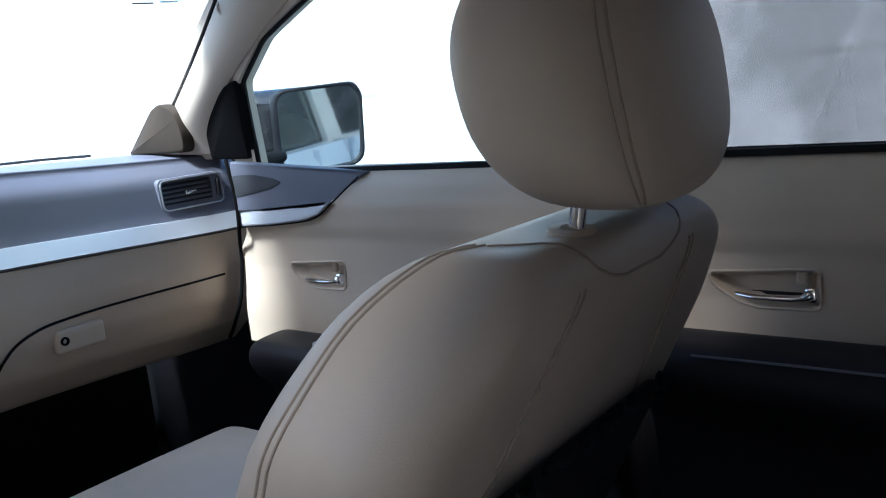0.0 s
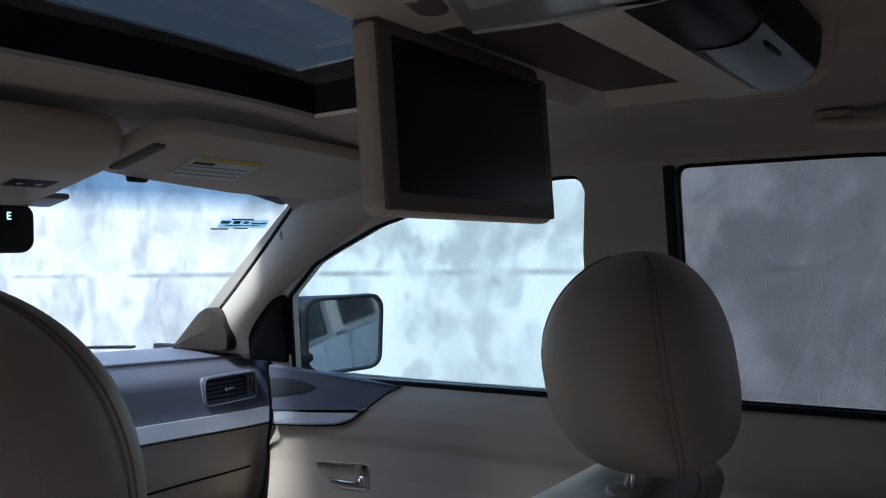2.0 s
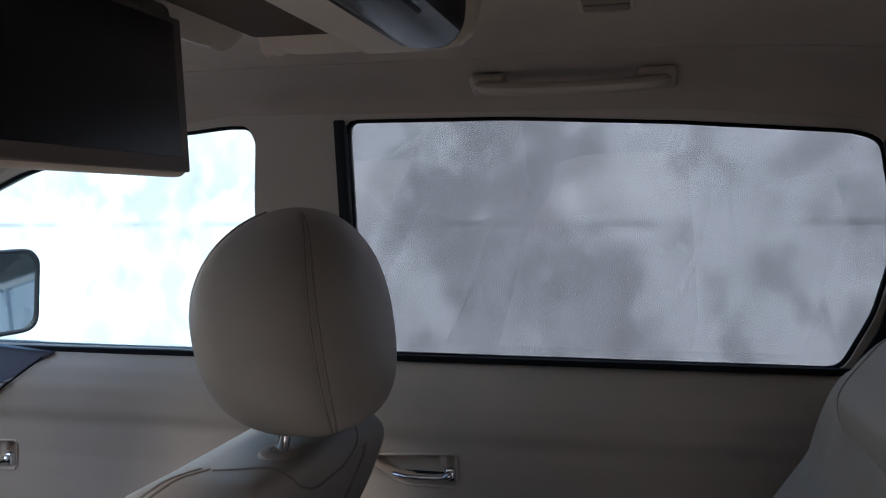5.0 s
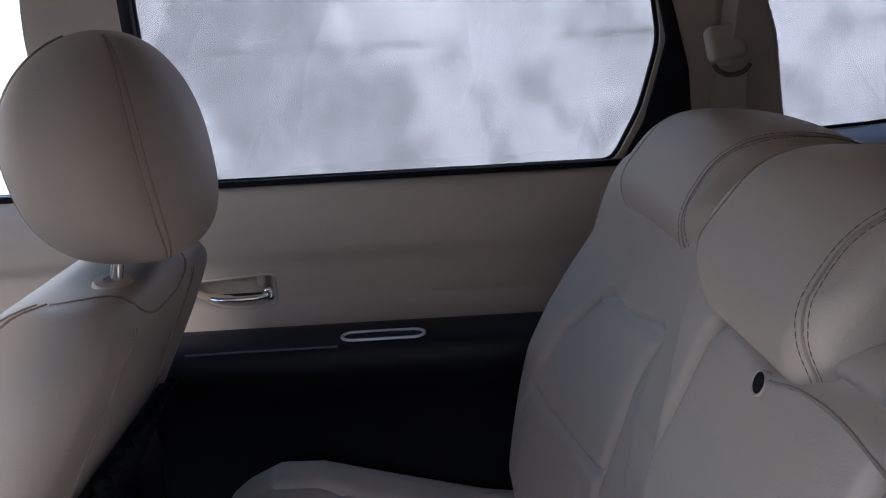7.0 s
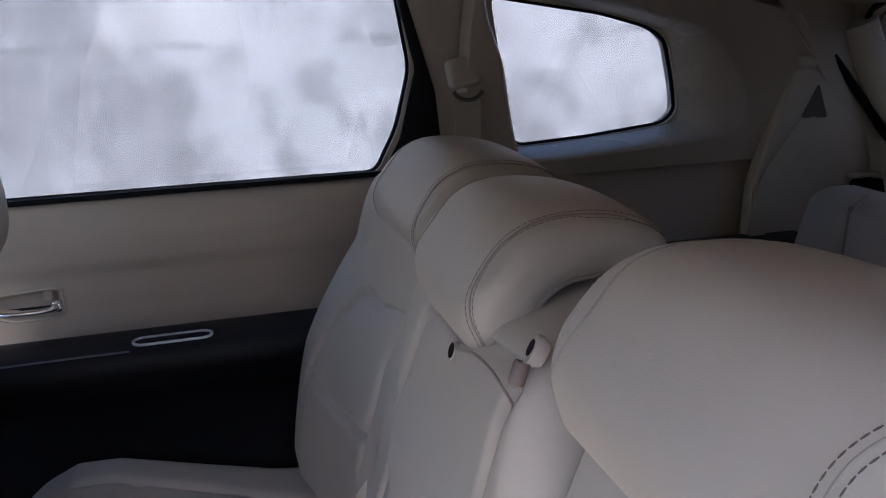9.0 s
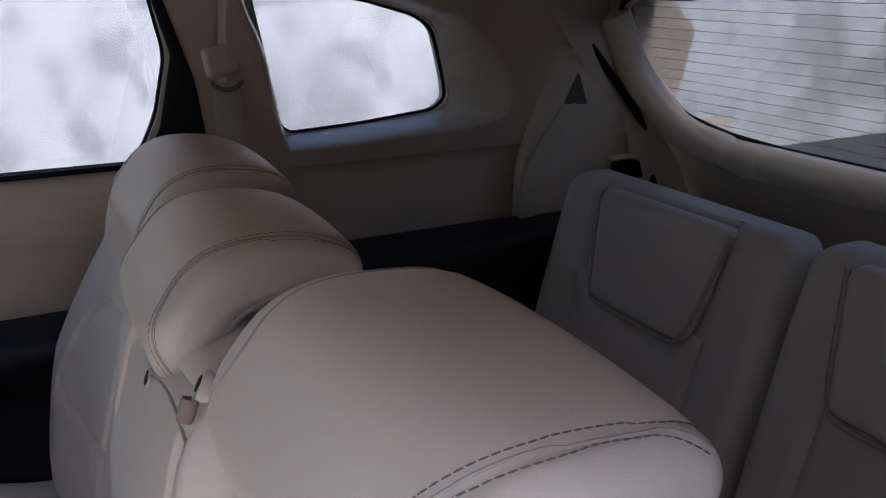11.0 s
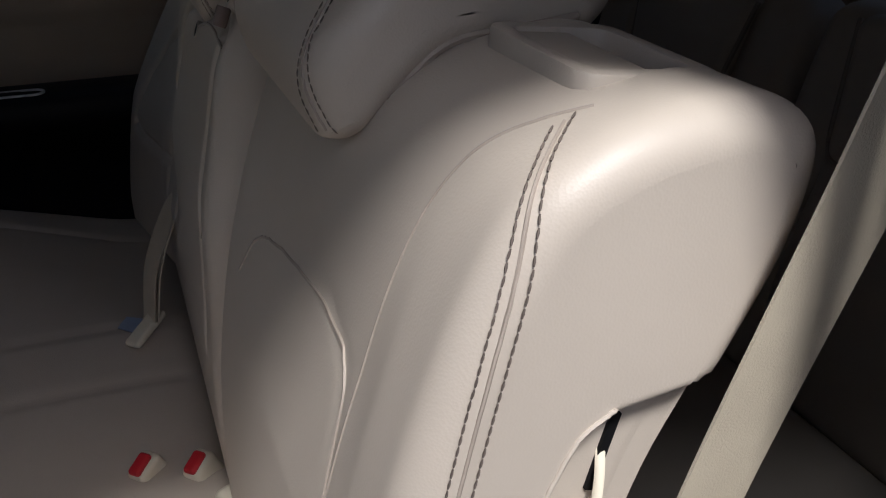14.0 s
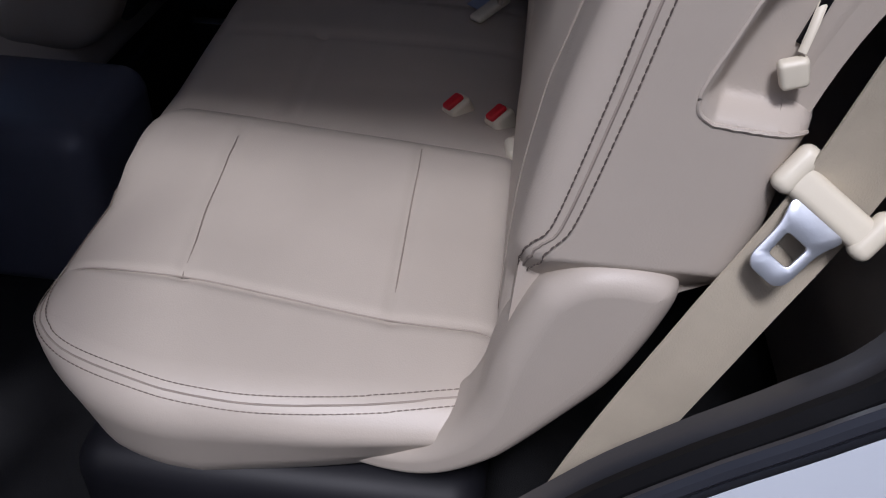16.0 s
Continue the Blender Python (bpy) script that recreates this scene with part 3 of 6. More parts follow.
part("wall_front", box(2 * CX - 0.78, 0.78, 1.30, 1.34, 0.0, 0.80, 0.01), BLACK)
tagged(bpy.data.objects["wall_front"], "black front bulkhead under the dashboard", "wall", kind="structure")



def cove(sign):
    """The soft corner between headliner and window frame."""
    def at(u, v):
        top = float(np.interp(v, [-1.56, -1.25, -0.95, -0.8, -0.55, 0.1, 0.48, 0.66], [1.075, 1.062, 1.122, 1.143, 1.166, 1.177, 1.118, 1.06]))
        a = np.array([0.50, roof_z(0.50, v) - 0.001])
        b = np.array([side_x(top) - 0.003, top])
        c = np.array([side_x(top) - 0.004, roof_z(0.58, v) - 0.002])
        q = (1 - u) ** 2 * a + 2 * u * (1 - u) * c + u * u * b
        return (q[0] if sign > 0 else 2 * CX - q[0], v, q[1])
    return sheet(at, np.linspace(0, 1, 9), np.linspace(-1.56, 0.66, 40), (0, 0, 0.012))


for sign, rail_name in ((1, "wall_right"), (-1, "wall_left")):
    part("roof_rail", cove(sign), CLOTH, bpy.data.objects[rail_name], "beige cloth roof rail")

# windshield

def ws_point(u, v):
    """u across from left to right 0..1, v up 0..1."""
    half = 0.81 - 0.115 * v
    bow = 0.20 * (1 - (2 * u - 1) ** 2) * (1 - 0.45 * v)
    return (CX + (2 * u - 1) * half, 1.05 - 0.405 * v + bow, 0.832 + 0.335 * v)


ws = part("window_6", sheet(ws_point, np.linspace(0, 1, 17), np.linspace(0, 1.2, 11), (0, 0.003, 0.004)), WINDSHIELD)
tagged(ws, "clear windshield with a blue shade band along its top", "windshield", kind="structure")


# ---------------------------------------------------------------- front seats
def seat_back(x0, x1, base, top, width_top, front, thick, lean, r=0.05, seg=(36, 10, 40), bolster=0.03, lines=(), depth=0.004):
    """A padded backrest between x0 and x1, from z = base to top; front is the y of its face at the base, lean dy per dz.
    lines: seams in (across -1..1, up 0..1)."""
    w, h = x1 - x0, top - base

    def shape(p):
        s, t = p[:, 0] / (w / 2), (p[:, 2] + h / 2) / h
        face = p[:, 1] / (thick / 2)
        q = p.copy()
        q[:, 0] *= 1 + (width_top - 1) * np.clip((t - 0.74) / 0.26, 0, 1) ** 1.6
        wing = bolster * np.clip((np.abs(s) - 0.55) / 0.45, 0, 1) ** 1.5 * np.clip(1.1 - t, 0, 1)
        belly = 0.018 * np.exp(-((t - 0.35) / 0.28) ** 2) * (1 - np.clip(np.abs(s), 0, 1) ** 2)
        y = q[:, 1] + np.where(face > 0, (wing + belly) * np.clip(face, 0, 1), 0)
        for line in lines:
            y = y - np.where(face > 0.5, groove(to_line(s * w / 2, t * h, [(a * w / 2, b * h) for a, b in line]), 0.007, depth), 0)
        out = np.empty_like(q)
        out[:, 0] = q[:, 0] + (x0 + x1) / 2
        out[:, 2] = q[:, 2] + h / 2 + base
        out[:, 1] = front - thick / 2 + y + lean * (out[:, 2] - base)
        return out

    return bent(soft_box((w, thick, h), r, seg), shape)


def cushion(x0, x1, y0, y1, z0, z1, r=0.05, seg=(50, 50, 6), crown=0.012, lines=(), rise=0.0, wide=0.007, deep=0.005):
    w, d, h = x1 - x0, y1 - y0, z1 - z0

    def shape(p):
        s, t = p[:, 0] / (w / 2), p[:, 1] / (d / 2)
        q = p.copy()
        topness = np.clip(p[:, 2] / (h / 2), 0, 1)
        q[:, 2] += topness * (crown * (1 - np.clip(np.abs(s), 0, 1) ** 2.5) * (1 - np.clip(np.abs(t), 0, 1) ** 4) + rise * t)
        for line in lines:
            q[:, 2] -= np.where(topness > 0.6, groove(to_line(p[:, 0] + (x0 + x1) / 2, p[:, 1] + (y0 + y1) / 2, line), wide, deep), 0)
        return q + np.array([(x0 + x1) / 2, (y0 + y1) / 2, (z0 + z1) / 2])

    return bent(soft_box((w, d, h), r, seg), shape)


def headrest_point(cx, u, c, side):
    """A place on the front headrest: u runs from its foot to its crown, c across it, side 1 in front and -1 behind."""
    p = 2.03 if u > 0 else 2.69
    s = (1 - abs(u) ** p) ** (1 / p)
    x = 0.1414 * s * c
    y = side * 0.0771 * s * (1 - abs(c) ** 2.82) ** (1 / 2.82)
    if y < 0:
        y *= 1 - 0.057 * (1 - u * u)
        for line in (0.715, 0.765):
            y += 0.0016 * math.exp(-((abs(c) - line) * 0.14 * s / 0.0035) ** 2)
    return (cx + 0.016 + x, -0.1801 + y + 0.136 * u * 0.1138 + 0.0265 * (x / 0.1414) ** 2, 0.9276 + u * 0.1138)


def front_headrest(cx):
    """An egg-shaped headrest leaning forward, its back panel set off by a double seam."""
    us = np.sin(np.linspace(-1.53, 1.53, 42))
    th = np.linspace(0, 2 * math.pi, 96, endpoint=False)
    ring = [(math.copysign(abs(math.cos(a)) ** (2 / 2.82), math.cos(a)), 1 if math.sin(a) >= 0 else -1) for a in th]
    verts = [headrest_point(cx, u, c, side) for u in us for c, side in ring]
    n = len(ring)
    faces = [(i * n + k, i * n + (k + 1) % n, (i + 1) * n + (k + 1) % n, (i + 1) * n + k) for i in range(len(us) - 1) for k in range(n)]
    return verts, faces + [tuple(range(n))[::-1], tuple(range((len(us) - 1) * n, len(us) * n))]


def front_seat(cx, label, slide=0.0):
    ob = thing("front_seat", label, "car seat", (cx, -0.1, 0.02), group="front seats")
    lines = [[(-0.62, 0.0), (-0.60, 0.75), (-0.45, 0.93), (0, 0.95), (0.45, 0.93), (0.60, 0.75), (0.62, 0.0)]]
    geo = seat_back(cx - 0.272, cx + 0.272, 0.30, 0.803, 0.63, 0.185, 0.155, -0.50, lines=lines, bolster=0.05, r=0.05)
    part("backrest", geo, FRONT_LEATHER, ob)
    for sgn in (-1, 1):
        seam([(cx + sgn * 0.10, -0.215, 0.77), (cx + sgn * 0.125, -0.175, 0.66), (cx + sgn * 0.16, -0.10, 0.48)], geo, ob, "seam", 0.0014, mat=FRONT_CREASE)
        seam([(cx + sgn * 0.108, -0.215, 0.77), (cx + sgn * 0.133, -0.175, 0.66), (cx + sgn * 0.168, -0.10, 0.48)], geo, ob, "seam", 0.0010, mat=FRONT_CREASE)
    seam([(cx - 0.118, -0.134, 0.806), (cx - 0.105, -0.165, 0.800), (cx - 0.085, -0.195, 0.785), (cx - 0.05, -0.218, 0.768), (cx, -0.225, 0.761), (cx + 0.05, -0.218, 0.768), (cx + 0.085, -0.195, 0.785), (cx + 0.105, -0.165, 0.800), (cx + 0.118, -0.134, 0.806)], geo, ob, "piping", 0.0015, mat=FRONT_CREASE)
    for sgn in (-1, 1):
        for off in (0.0, 0.009):
            seam([(cx + sgn * 0.115, -0.130 + off, 0.806), (cx + sgn * 0.157, -0.109 + off, 0.799), (cx + sgn * 0.206, -0.083 + off, 0.772), (cx + sgn * 0.257, -0.057 + off, 0.712), (cx + sgn * 0.274, -0.02 + off, 0.62), (cx + sgn * 0.274, 0.03 + off, 0.50)], geo, ob, "piping", 0.0015, mat=FRONT_CREASE)
    pocket = seat_back(cx - 0.185, cx + 0.185, 0.33, 0.60, 1.0, 0.02, 0.022, -0.50, r=0.01, seg=(10, 2, 8), bolster=0.0)
    pk = part("seat_pocket", pocket, BLACK, ob, "dark net pocket on the seat back")
    part("pocket_hem", tube([(cx + u, -0.139 + 0.003 * math.sin(u * 260), 0.602 + 0.004 * math.sin(u * 190)) for u in np.linspace(-0.18, 0.18, 80)], 0.006, 6), RUBBER, pk, "ruffled black elastic hem")
    part("seat_cushion", cushion(cx - 0.26, cx + 0.26, 0.08, 0.69, 0.20, 0.40, lines=[[(cx - 0.15, 0.1), (cx - 0.15, 0.60), (cx + 0.15, 0.60), (cx + 0.15, 0.1)]], seg=(30, 30, 4)), LEATHER, ob)
    part("seat_base", box(cx - 0.2, cx + 0.2, 0.05, 0.5, 0.02, 0.22, 0.02), BLACK, ob, "black seat base and rails")
    head = front_headrest(cx)
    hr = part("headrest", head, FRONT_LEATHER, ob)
    for sgn in (-1, 1):
        for line, r in ((0.715, 0.0014), (0.765, 0.0011)):
            part("seam", tube([headrest_point(cx, u, sgn * line, -1) for u in np.linspace(-0.93, 0.95, 60)], r, 6), FRONT_CREASE, hr)
        part("piping", tube([headrest_point(cx, u, sgn * 0.80, 1) for u in np.linspace(-0.90, 0.95, 60)], 0.0021, 6), FRONT_CREASE, hr)
        post = part("headrest_post", tube([(cx + 0.016 + sgn * 0.068, -0.158, 0.73), (cx + 0.016 + sgn * 0.068, -0.171, 0.80), (cx + 0.016 + sgn * 0.068, -0.183, 0.86)], 0.0065, 12), CHROME, ob, "chrome headrest post")
        dx = cx + 0.016 + sgn * 0.068
        part("post_collar", bent(lathe([(0.0250, -0.006), (0.0255, 0.0), (0.0235, 0.0035), (0.012, 0.0048), (0.009, 0.003)], (0, 0, 0), 24), lambda p: (p * np.array([1, 0.72, 1])) @ np.array([[1, 0, 0], [0, 1, 0.2], [0, -0.2, 1]]) + np.array([dx, -0.168, 0.801])), TRIM, ob)
    ob.location.y += slide
    return ob


front_seat(0.285, "beige leather front passenger seat with raised headrest")
front_seat(2 * CX - 0.285, "beige leather driver seat with raised headrest", 0.085)


# ---------------------------------------------------------------- second row
HEAD = [(-0.664, 0.852), (-0.660, 0.880), (-0.674, 0.908), (-0.696, 0.935), (-0.724, 0.947), (-0.770, 0.945), (-0.802, 0.931), (-0.811, 0.910),
        (-0.798, 0.898), (-0.762, 0.897), (-0.728, 0.893), (-0.705, 0.874), (-0.686, 0.850), (-0.673, 0.846)]
HEAD_LOW = HEAD[:5] + [(-0.768, 0.947), (-0.803, 0.939), (-0.818, 0.914), (-0.805, 0.890), (-0.768, 0.887), (-0.732, 0.888), (-0.706, 0.873)] + HEAD[-2:]


def saddle_headrest(x0, x1, dy, dz, parent, thread=0.0005, grow=1.0, taper=0.16, nose=None):
    """A headrest that hooks over the backrest: long face in front, rounded nose behind, double stitched edges."""
    prof = [((y + 0.73) * grow - 0.73 + dy, (z - 0.89) * grow + 0.89 + dz) for y, z in (nose or HEAD)]
    mid, half = (x0 + x1) / 2, (x1 - x0) / 2

    def mod(v):
        s = (v[:, 0] - mid) / half
        low = np.clip((0.905 + dz - v[:, 2]) / 0.06, 0, 1)
        front = np.clip((-0.70 + dy - v[:, 1]) / -0.05, 0, 1)
        out = v.copy()
        out[:, 0] = mid + (v[:, 0] - mid) * (1 - taper * low * front)
        out[:, 2] += -0.010 * s * s * np.clip((v[:, 2] - 0.90 - dz) / 0.05, 0, 1)
        rear = np.clip((-0.74 + dy - v[:, 1]) / 0.06, 0, 1)
        out[:, 0] = mid + (out[:, 0] - mid) * (1 - 0.05 * rear)
        for sgn in (-1, 1):
            out[:, 2] -= np.where(v[:, 2] > 0.90 + dz, groove((sgn * s - 0.84) * half, 0.005, 0.002), 0)
        return out

    geo = loft_x(prof, x0, x1, 0.022, n=44, m=84, mod=mod, cap=24)
    hr = part("headrest", geo, LEATHER, parent)
    for sgn in (-1, 1):
        for off, kind in ((0.0, "seam"), (-0.035, "stitch"), (0.04, "stitch")):
            k = [mid + sgn * half * (q + off) for q in (0.80, 0.80, 0.76, 0.75, 0.80, 0.84, 0.85, 0.85)]
            line = [(k[0], -0.668 + dy, 0.853 + dz), (k[1], -0.66 + dy, 0.876 + dz), (k[2], -0.668 + dy, 0.903 + dz), (k[3], -0.68 + dy, 0.923 + dz), (k[4], -0.70 + dy, 0.942 + dz), (k[5], -0.735 + dy, 0.953 + dz), (k[6], -0.785 + dy, 0.948 + dz), (k[7], -0.812 + dy, 0.925 + dz)]
            if kind == "seam":
                seam(line, geo, hr, "seam", 0.0010)
            elif sgn < 0:
                stitching(line, geo, hr, r=thread)
        e = mid + sgn * (half - 0.004)
        seam([(e - sgn * 0.004, -0.695 + dy, 0.862 + dz), (e, -0.708 + dy, 0.874 + dz), (e, -0.73 + dy, 0.892 + dz), (e, -0.80 + dy, 0.898 + dz)], geo, hr, "piping", 0.0028)
    return hr


BACK = [(-0.616, 0.44), (-0.617, 0.52), (-0.624, 0.60), (-0.643, 0.70), (-0.674, 0.80), (-0.704, 0.862), (-0.735, 0.887), (-0.775, 0.899), (-0.815, 0.899), (-0.844, 0.879),
        (-0.838, 0.83), (-0.812, 0.775), (-0.785, 0.72), (-0.768, 0.66), (-0.762, 0.60), (-0.755, 0.555), (-0.725, 0.535), (-0.69, 0.50), (-0.655, 0.44), (-0.632, 0.425)]


HOLLOW = [(-0.83, 0.780), (-0.79, 0.777), (-0.752, 0.773), (-0.735, 0.762), (-0.723, 0.740), (-0.715, 0.718), (-0.706, 0.690), (-0.714, 0.676), (-0.75, 0.672), (-0.79, 0.670), (-0.88, 0.670), (-0.88, 0.780)]


INSERT = [(-0.36, 0.42), (-0.36, 0.69), (-0.385, 0.728), (-0.43, 0.746), (-0.49, 0.757), (-0.55, 0.763), (-0.60, 0.748), (-0.618, 0.68), (-0.62, 0.42)]


def outer_mod(v):
    """Side bolster, hollow middle and the seams of the outer rear seat."""
    out = v.copy()
    front = np.clip((-0.70 - 0.36 * (v[:, 2] - 0.84) - v[:, 1]) / -0.07, 0, 1)
    s = (v[:, 0] + 0.495) / 0.2
    hollow = 0.044 * np.clip(1 - (np.abs(s) / 0.78) ** 4, 0, 1) * np.clip((0.86 - v[:, 2]) / 0.10, 0, 1)
    out[:, 1] -= front * hollow
    line = INSERT
    out[:, 1] -= front * groove(to_line(v[:, 0], v[:, 2], line), 0.007, 0.009)
    lower = [(-0.385, 0.60), (-0.50, 0.585), (-0.60, 0.60)]
    out[:, 1] -= front * groove(to_line(v[:, 0], v[:, 2], lower), 0.006, 0.004)
    side = np.clip((-0.60 - v[:, 0]) / 0.08, 0, 1)
    out[:, 1] -= front * 0.028 * np.clip((0.62 - v[:, 2]) / 0.14, 0, 1) * side
    out[:, 1] -= front * 0.045 * np.clip((0.62 - v[:, 2]) / 0.16, 0, 1) * np.clip((v[:, 0] + 0.43) / 0.10, 0, 1)
    out[:, 0] += 0.034 * np.clip((0.575 - v[:, 2]) / 0.05, 0, 1) * np.clip((-0.64 - v[:, 0]) / 0.05, 0, 1)
    # well under the folding latch
    well = np.clip((0.046 - np.abs(v[:, 0] + 0.604)) / 0.008, 0, 1) * np.clip((0.032 - np.abs(v[:, 1] + 0.791)) / 0.008, 0, 1) * (v[:, 2] > 0.84)
    out[:, 2] -= 0.024 * well
    # moulded hollow for the release pull on the outer side
    py, pz = v[:, 1], v[:, 2]
    inside = np.zeros(len(v), bool)
    for (ay, az), (by, bz) in zip(HOLLOW, HOLLOW[1:] + HOLLOW[:1]):
        cross = (az > pz) != (bz > pz)
        inside ^= cross & (py < (by - ay) * (pz - az) / (bz - az + 1e-12) + ay)
    sunk = np.clip(to_line(py, pz, HOLLOW[:-2]) / 0.013, 0, 1)
    out[:, 0] += np.where(inside & (v[:, 0] < -0.65), 0.017 * sunk * sunk * (3 - 2 * sunk), 0)
    return out


row2 = thing("outer_car_seat", "beige leather outer rear seat beside the open door", "car seat", (-0.5, -0.5, 0.02), group="second row seats")
geo = loft_x(BACK, -0.705, -0.305, 0.021, n=70, m=220, mod=outer_mod, cap=60)
back = part("backrest", geo, LEATHER, row2)
part("side_core", plate([(y * 0.94 - 0.043, z * 0.94 + 0.041) for y, z in loop_spline(BACK, 80)], lambda y, z: (-0.6875, y, z), (0.02, 0, 0)), LEATHER, row2, smooth=False)
for off, kind in ((0.0, "seam"), (-0.006, "stitch"), (0.006, "stitch")):
    line = [(-0.668, -0.738 - off, 0.892), (-0.692, -0.7140 - off, 0.872), (-0.7045, -0.7000 - off, 0.832), (-0.7055, -0.6800 - off, 0.750), (-0.7055, -0.6655 - off, 0.680), (-0.7055, -0.6475 - off, 0.604),
            (-0.698, -0.637 - off * 0.8, 0.583), (-0.682, -0.630 - off * 0.5, 0.555), (-0.672, -0.626 - off * 0.4, 0.51)]
    seam(line, geo, back, "seam", 0.0010, n=110) if kind == "seam" else stitching(line, geo, back, 0.0042, 0.0010, 0.00065, n=160)
seam([(-0.668, -0.755, 0.885), (-0.64, -0.715, 0.86), (-0.625, -0.67, 0.80), (-0.618, -0.63, 0.70), (-0.615, -0.60, 0.60), (-0.615, -0.57, 0.45)], geo, back, "seam", 0.0009)
seam([(x, -0.65, z) for x, z in INSERT[1:8]], geo, back, "seam", 0.0012)
saddle_headrest(-0.550, -0.286, -0.016, 0.001, row2, grow=1.12, nose=HEAD_LOW)


def tilted(geo, at, lean):
    """Turns a body about x by lean degrees and sets it at a place."""
    return moved(geo, pose(*at, lean, 0, 0))


def latch_bezel(at, parent):
    """The seat-folding latch on the shoulder: a frame, a shallow well and a paddle."""
    frame_bm = plate(rounded([(-0.051, -0.037), (0.051, -0.037), (0.051, 0.037), (-0.051, 0.037)], 0.015, 5), lambda u, v: (u, v, -0.014), (0, 0, 0.0175),
                     [rounded([(-0.040, -0.027), (0.040, -0.027), (0.040, 0.027), (-0.040, 0.027)], 0.009, 4)], bevel=0.0022)
    bmesh.ops.transform(frame_bm, matrix=pose(*at, 6, -1.5, 0), verts=frame_bm.verts)
    bz = part("latch_frame", frame_bm, LEATHER_SIDE, parent, "beige plastic latch frame")
    part("latch_well", moved(box(-0.042, 0.042, -0.029, 0.029, -0.018, -0.014, 0.001), pose(*at, 6, -1.5, 0)), TRIM, bz)
    part("latch_paddle", moved(box(-0.038, 0.038, -0.006, 0.0265, -0.006, 0.0015, 0.003, (3, 3, 1)), pose(*at, 6, -1.5, 0)), LEATHER_SIDE, bz, "beige plastic release paddle")
    return bz


latch_bezel((-0.604, -0.791, 0.8970), row2)

# release strap in its hollow
slot = part("strap_slot", strip(spline([(-0.6885, -0.752, 0.716), (-0.6885, -0.757, 0.735), (-0.6885, -0.763, 0.757)], 6), (0, 0.0024, 0.0008), (0.003, 0, 0)), RUBBER, row2, "dark slot")
pull = part("release_strap", tube(spline([(-0.688, -0.757, 0.738), (-0.694, -0.754, 0.728), (-0.698, -0.751, 0.715)], 6), 0.0024, 8, flat=0.5), CREAM, row2, "cream plastic release pull")
part("pull_tab", tilted(bent(soft_box((0.009, 0.015, 0.016), 0.003, (3, 4, 4)), lambda p: np.stack([p[:, 0], p[:, 1] * (1 + 6 * p[:, 2]), p[:, 2]], 1)), (-0.698, -0.750, 0.704), -18), CREAM, pull)

seam([(-0.708, y, z) for y, z in HOLLOW[2:10]], geo, row2, "hollow_rim", 0.0014, mat=LEATHER, n=90)

# cushion, its seams and stitched edge
CL = [[(-0.566, -0.20), (-0.566, -0.338), (-0.594, -0.526), (-0.590, -0.64)], [(-0.566, -0.338), (-0.384, -0.318), (-0.32, -0.312)], [(-0.594, -0.526), (-0.361, -0.518), (-0.31, -0.515)]]


def cushion_edge(p):
    """Draws the outer front corner in and rounds the plan of the cushion."""
    out = p.copy()
    f = np.clip((p[:, 1] + 0.37) / 0.16, 0, 1)
    b = np.clip((-0.48 - p[:, 1]) / 0.16, 0, 1)
    side = np.clip((-0.55 - p[:, 0]) / 0.15, 0, 1)
    out[:, 0] += side * (0.085 * f ** 2 + 0.014 * b ** 1.5)
    under = np.clip((0.385 - p[:, 2]) / 0.09, 0, 1)
    out[:, 0] += side * under * 0.022
    out[:, 2] += under * side * 0.055 * np.clip((-0.38 - p[:, 1]) / 0.20, 0, 1)
    out[:, 1] -= np.clip((p[:, 1] + 0.30) / 0.09, 0, 1) * under * 0.03
    out[:, 0] += 0.055 * np.clip((p[:, 0] + 0.36) / 0.07, 0, 1) * np.clip((p[:, 1] + 0.60) / 0.40, 0, 1)
    out[:, 1] += 0.028 * np.clip((p[:, 0] + 0.45) / 0.12, 0, 1) * np.clip((p[:, 1] + 0.30) / 0.09, 0, 1)
    return out


geo = bent(cushion(-0.705, -0.278, -0.64, -0.208, 0.268, 0.398, r=0.042, lines=CL, crown=0.012, seg=(90, 96, 8), wide=0.006, deep=0.0028), cushion_edge)
cu = part("seat_cushion", geo, LEATHER, row2)
for line in CL:
    part("seam", tube(spline(snapped([(x, y, 0.402) for x, y in line], geo, 0.0009, 9), 50), 0.0007, 6), CREASE, cu)
for k, kind in ((0.0, "seam"), (0.006, "stitch"), (-0.006, "stitch")):
    line = [(-0.42, -0.205 - k, 0.392 + k * 0.5), (-0.52, -0.208 - k, 0.393 + k * 0.5), (-0.60, -0.226 - k, 0.394 + k * 0.5), (-0.649 + k * 0.7, -0.262 - k * 0.6, 0.394 + k * 0.5), (-0.680 + k, -0.345, 0.396 + k * 0.5), (-0.687 + k, -0.40, 0.394 + k * 0.5), (-0.686 + k, -0.45, 0.393 + k * 0.5), (-0.678 + k, -0.522, 0.396 + k * 0.5), (-0.662 + k, -0.595, 0.398 + k * 0.5)]
    seam(line, geo, cu, "seam", 0.0010, n=110) if kind == "seam" else stitching(line, geo, cu, 0.0042, 0.0010, 0.0006, n=160, mat=THREAD)
part("seat_base", joined(box(-0.69, -0.33, -0.62, -0.26, 0.06, 0.30, 0.03), box(-0.70, -0.66, -0.66, -0.22, 0.02, 0.10, 0.012)), BLACK, row2, "black seat base and rail")
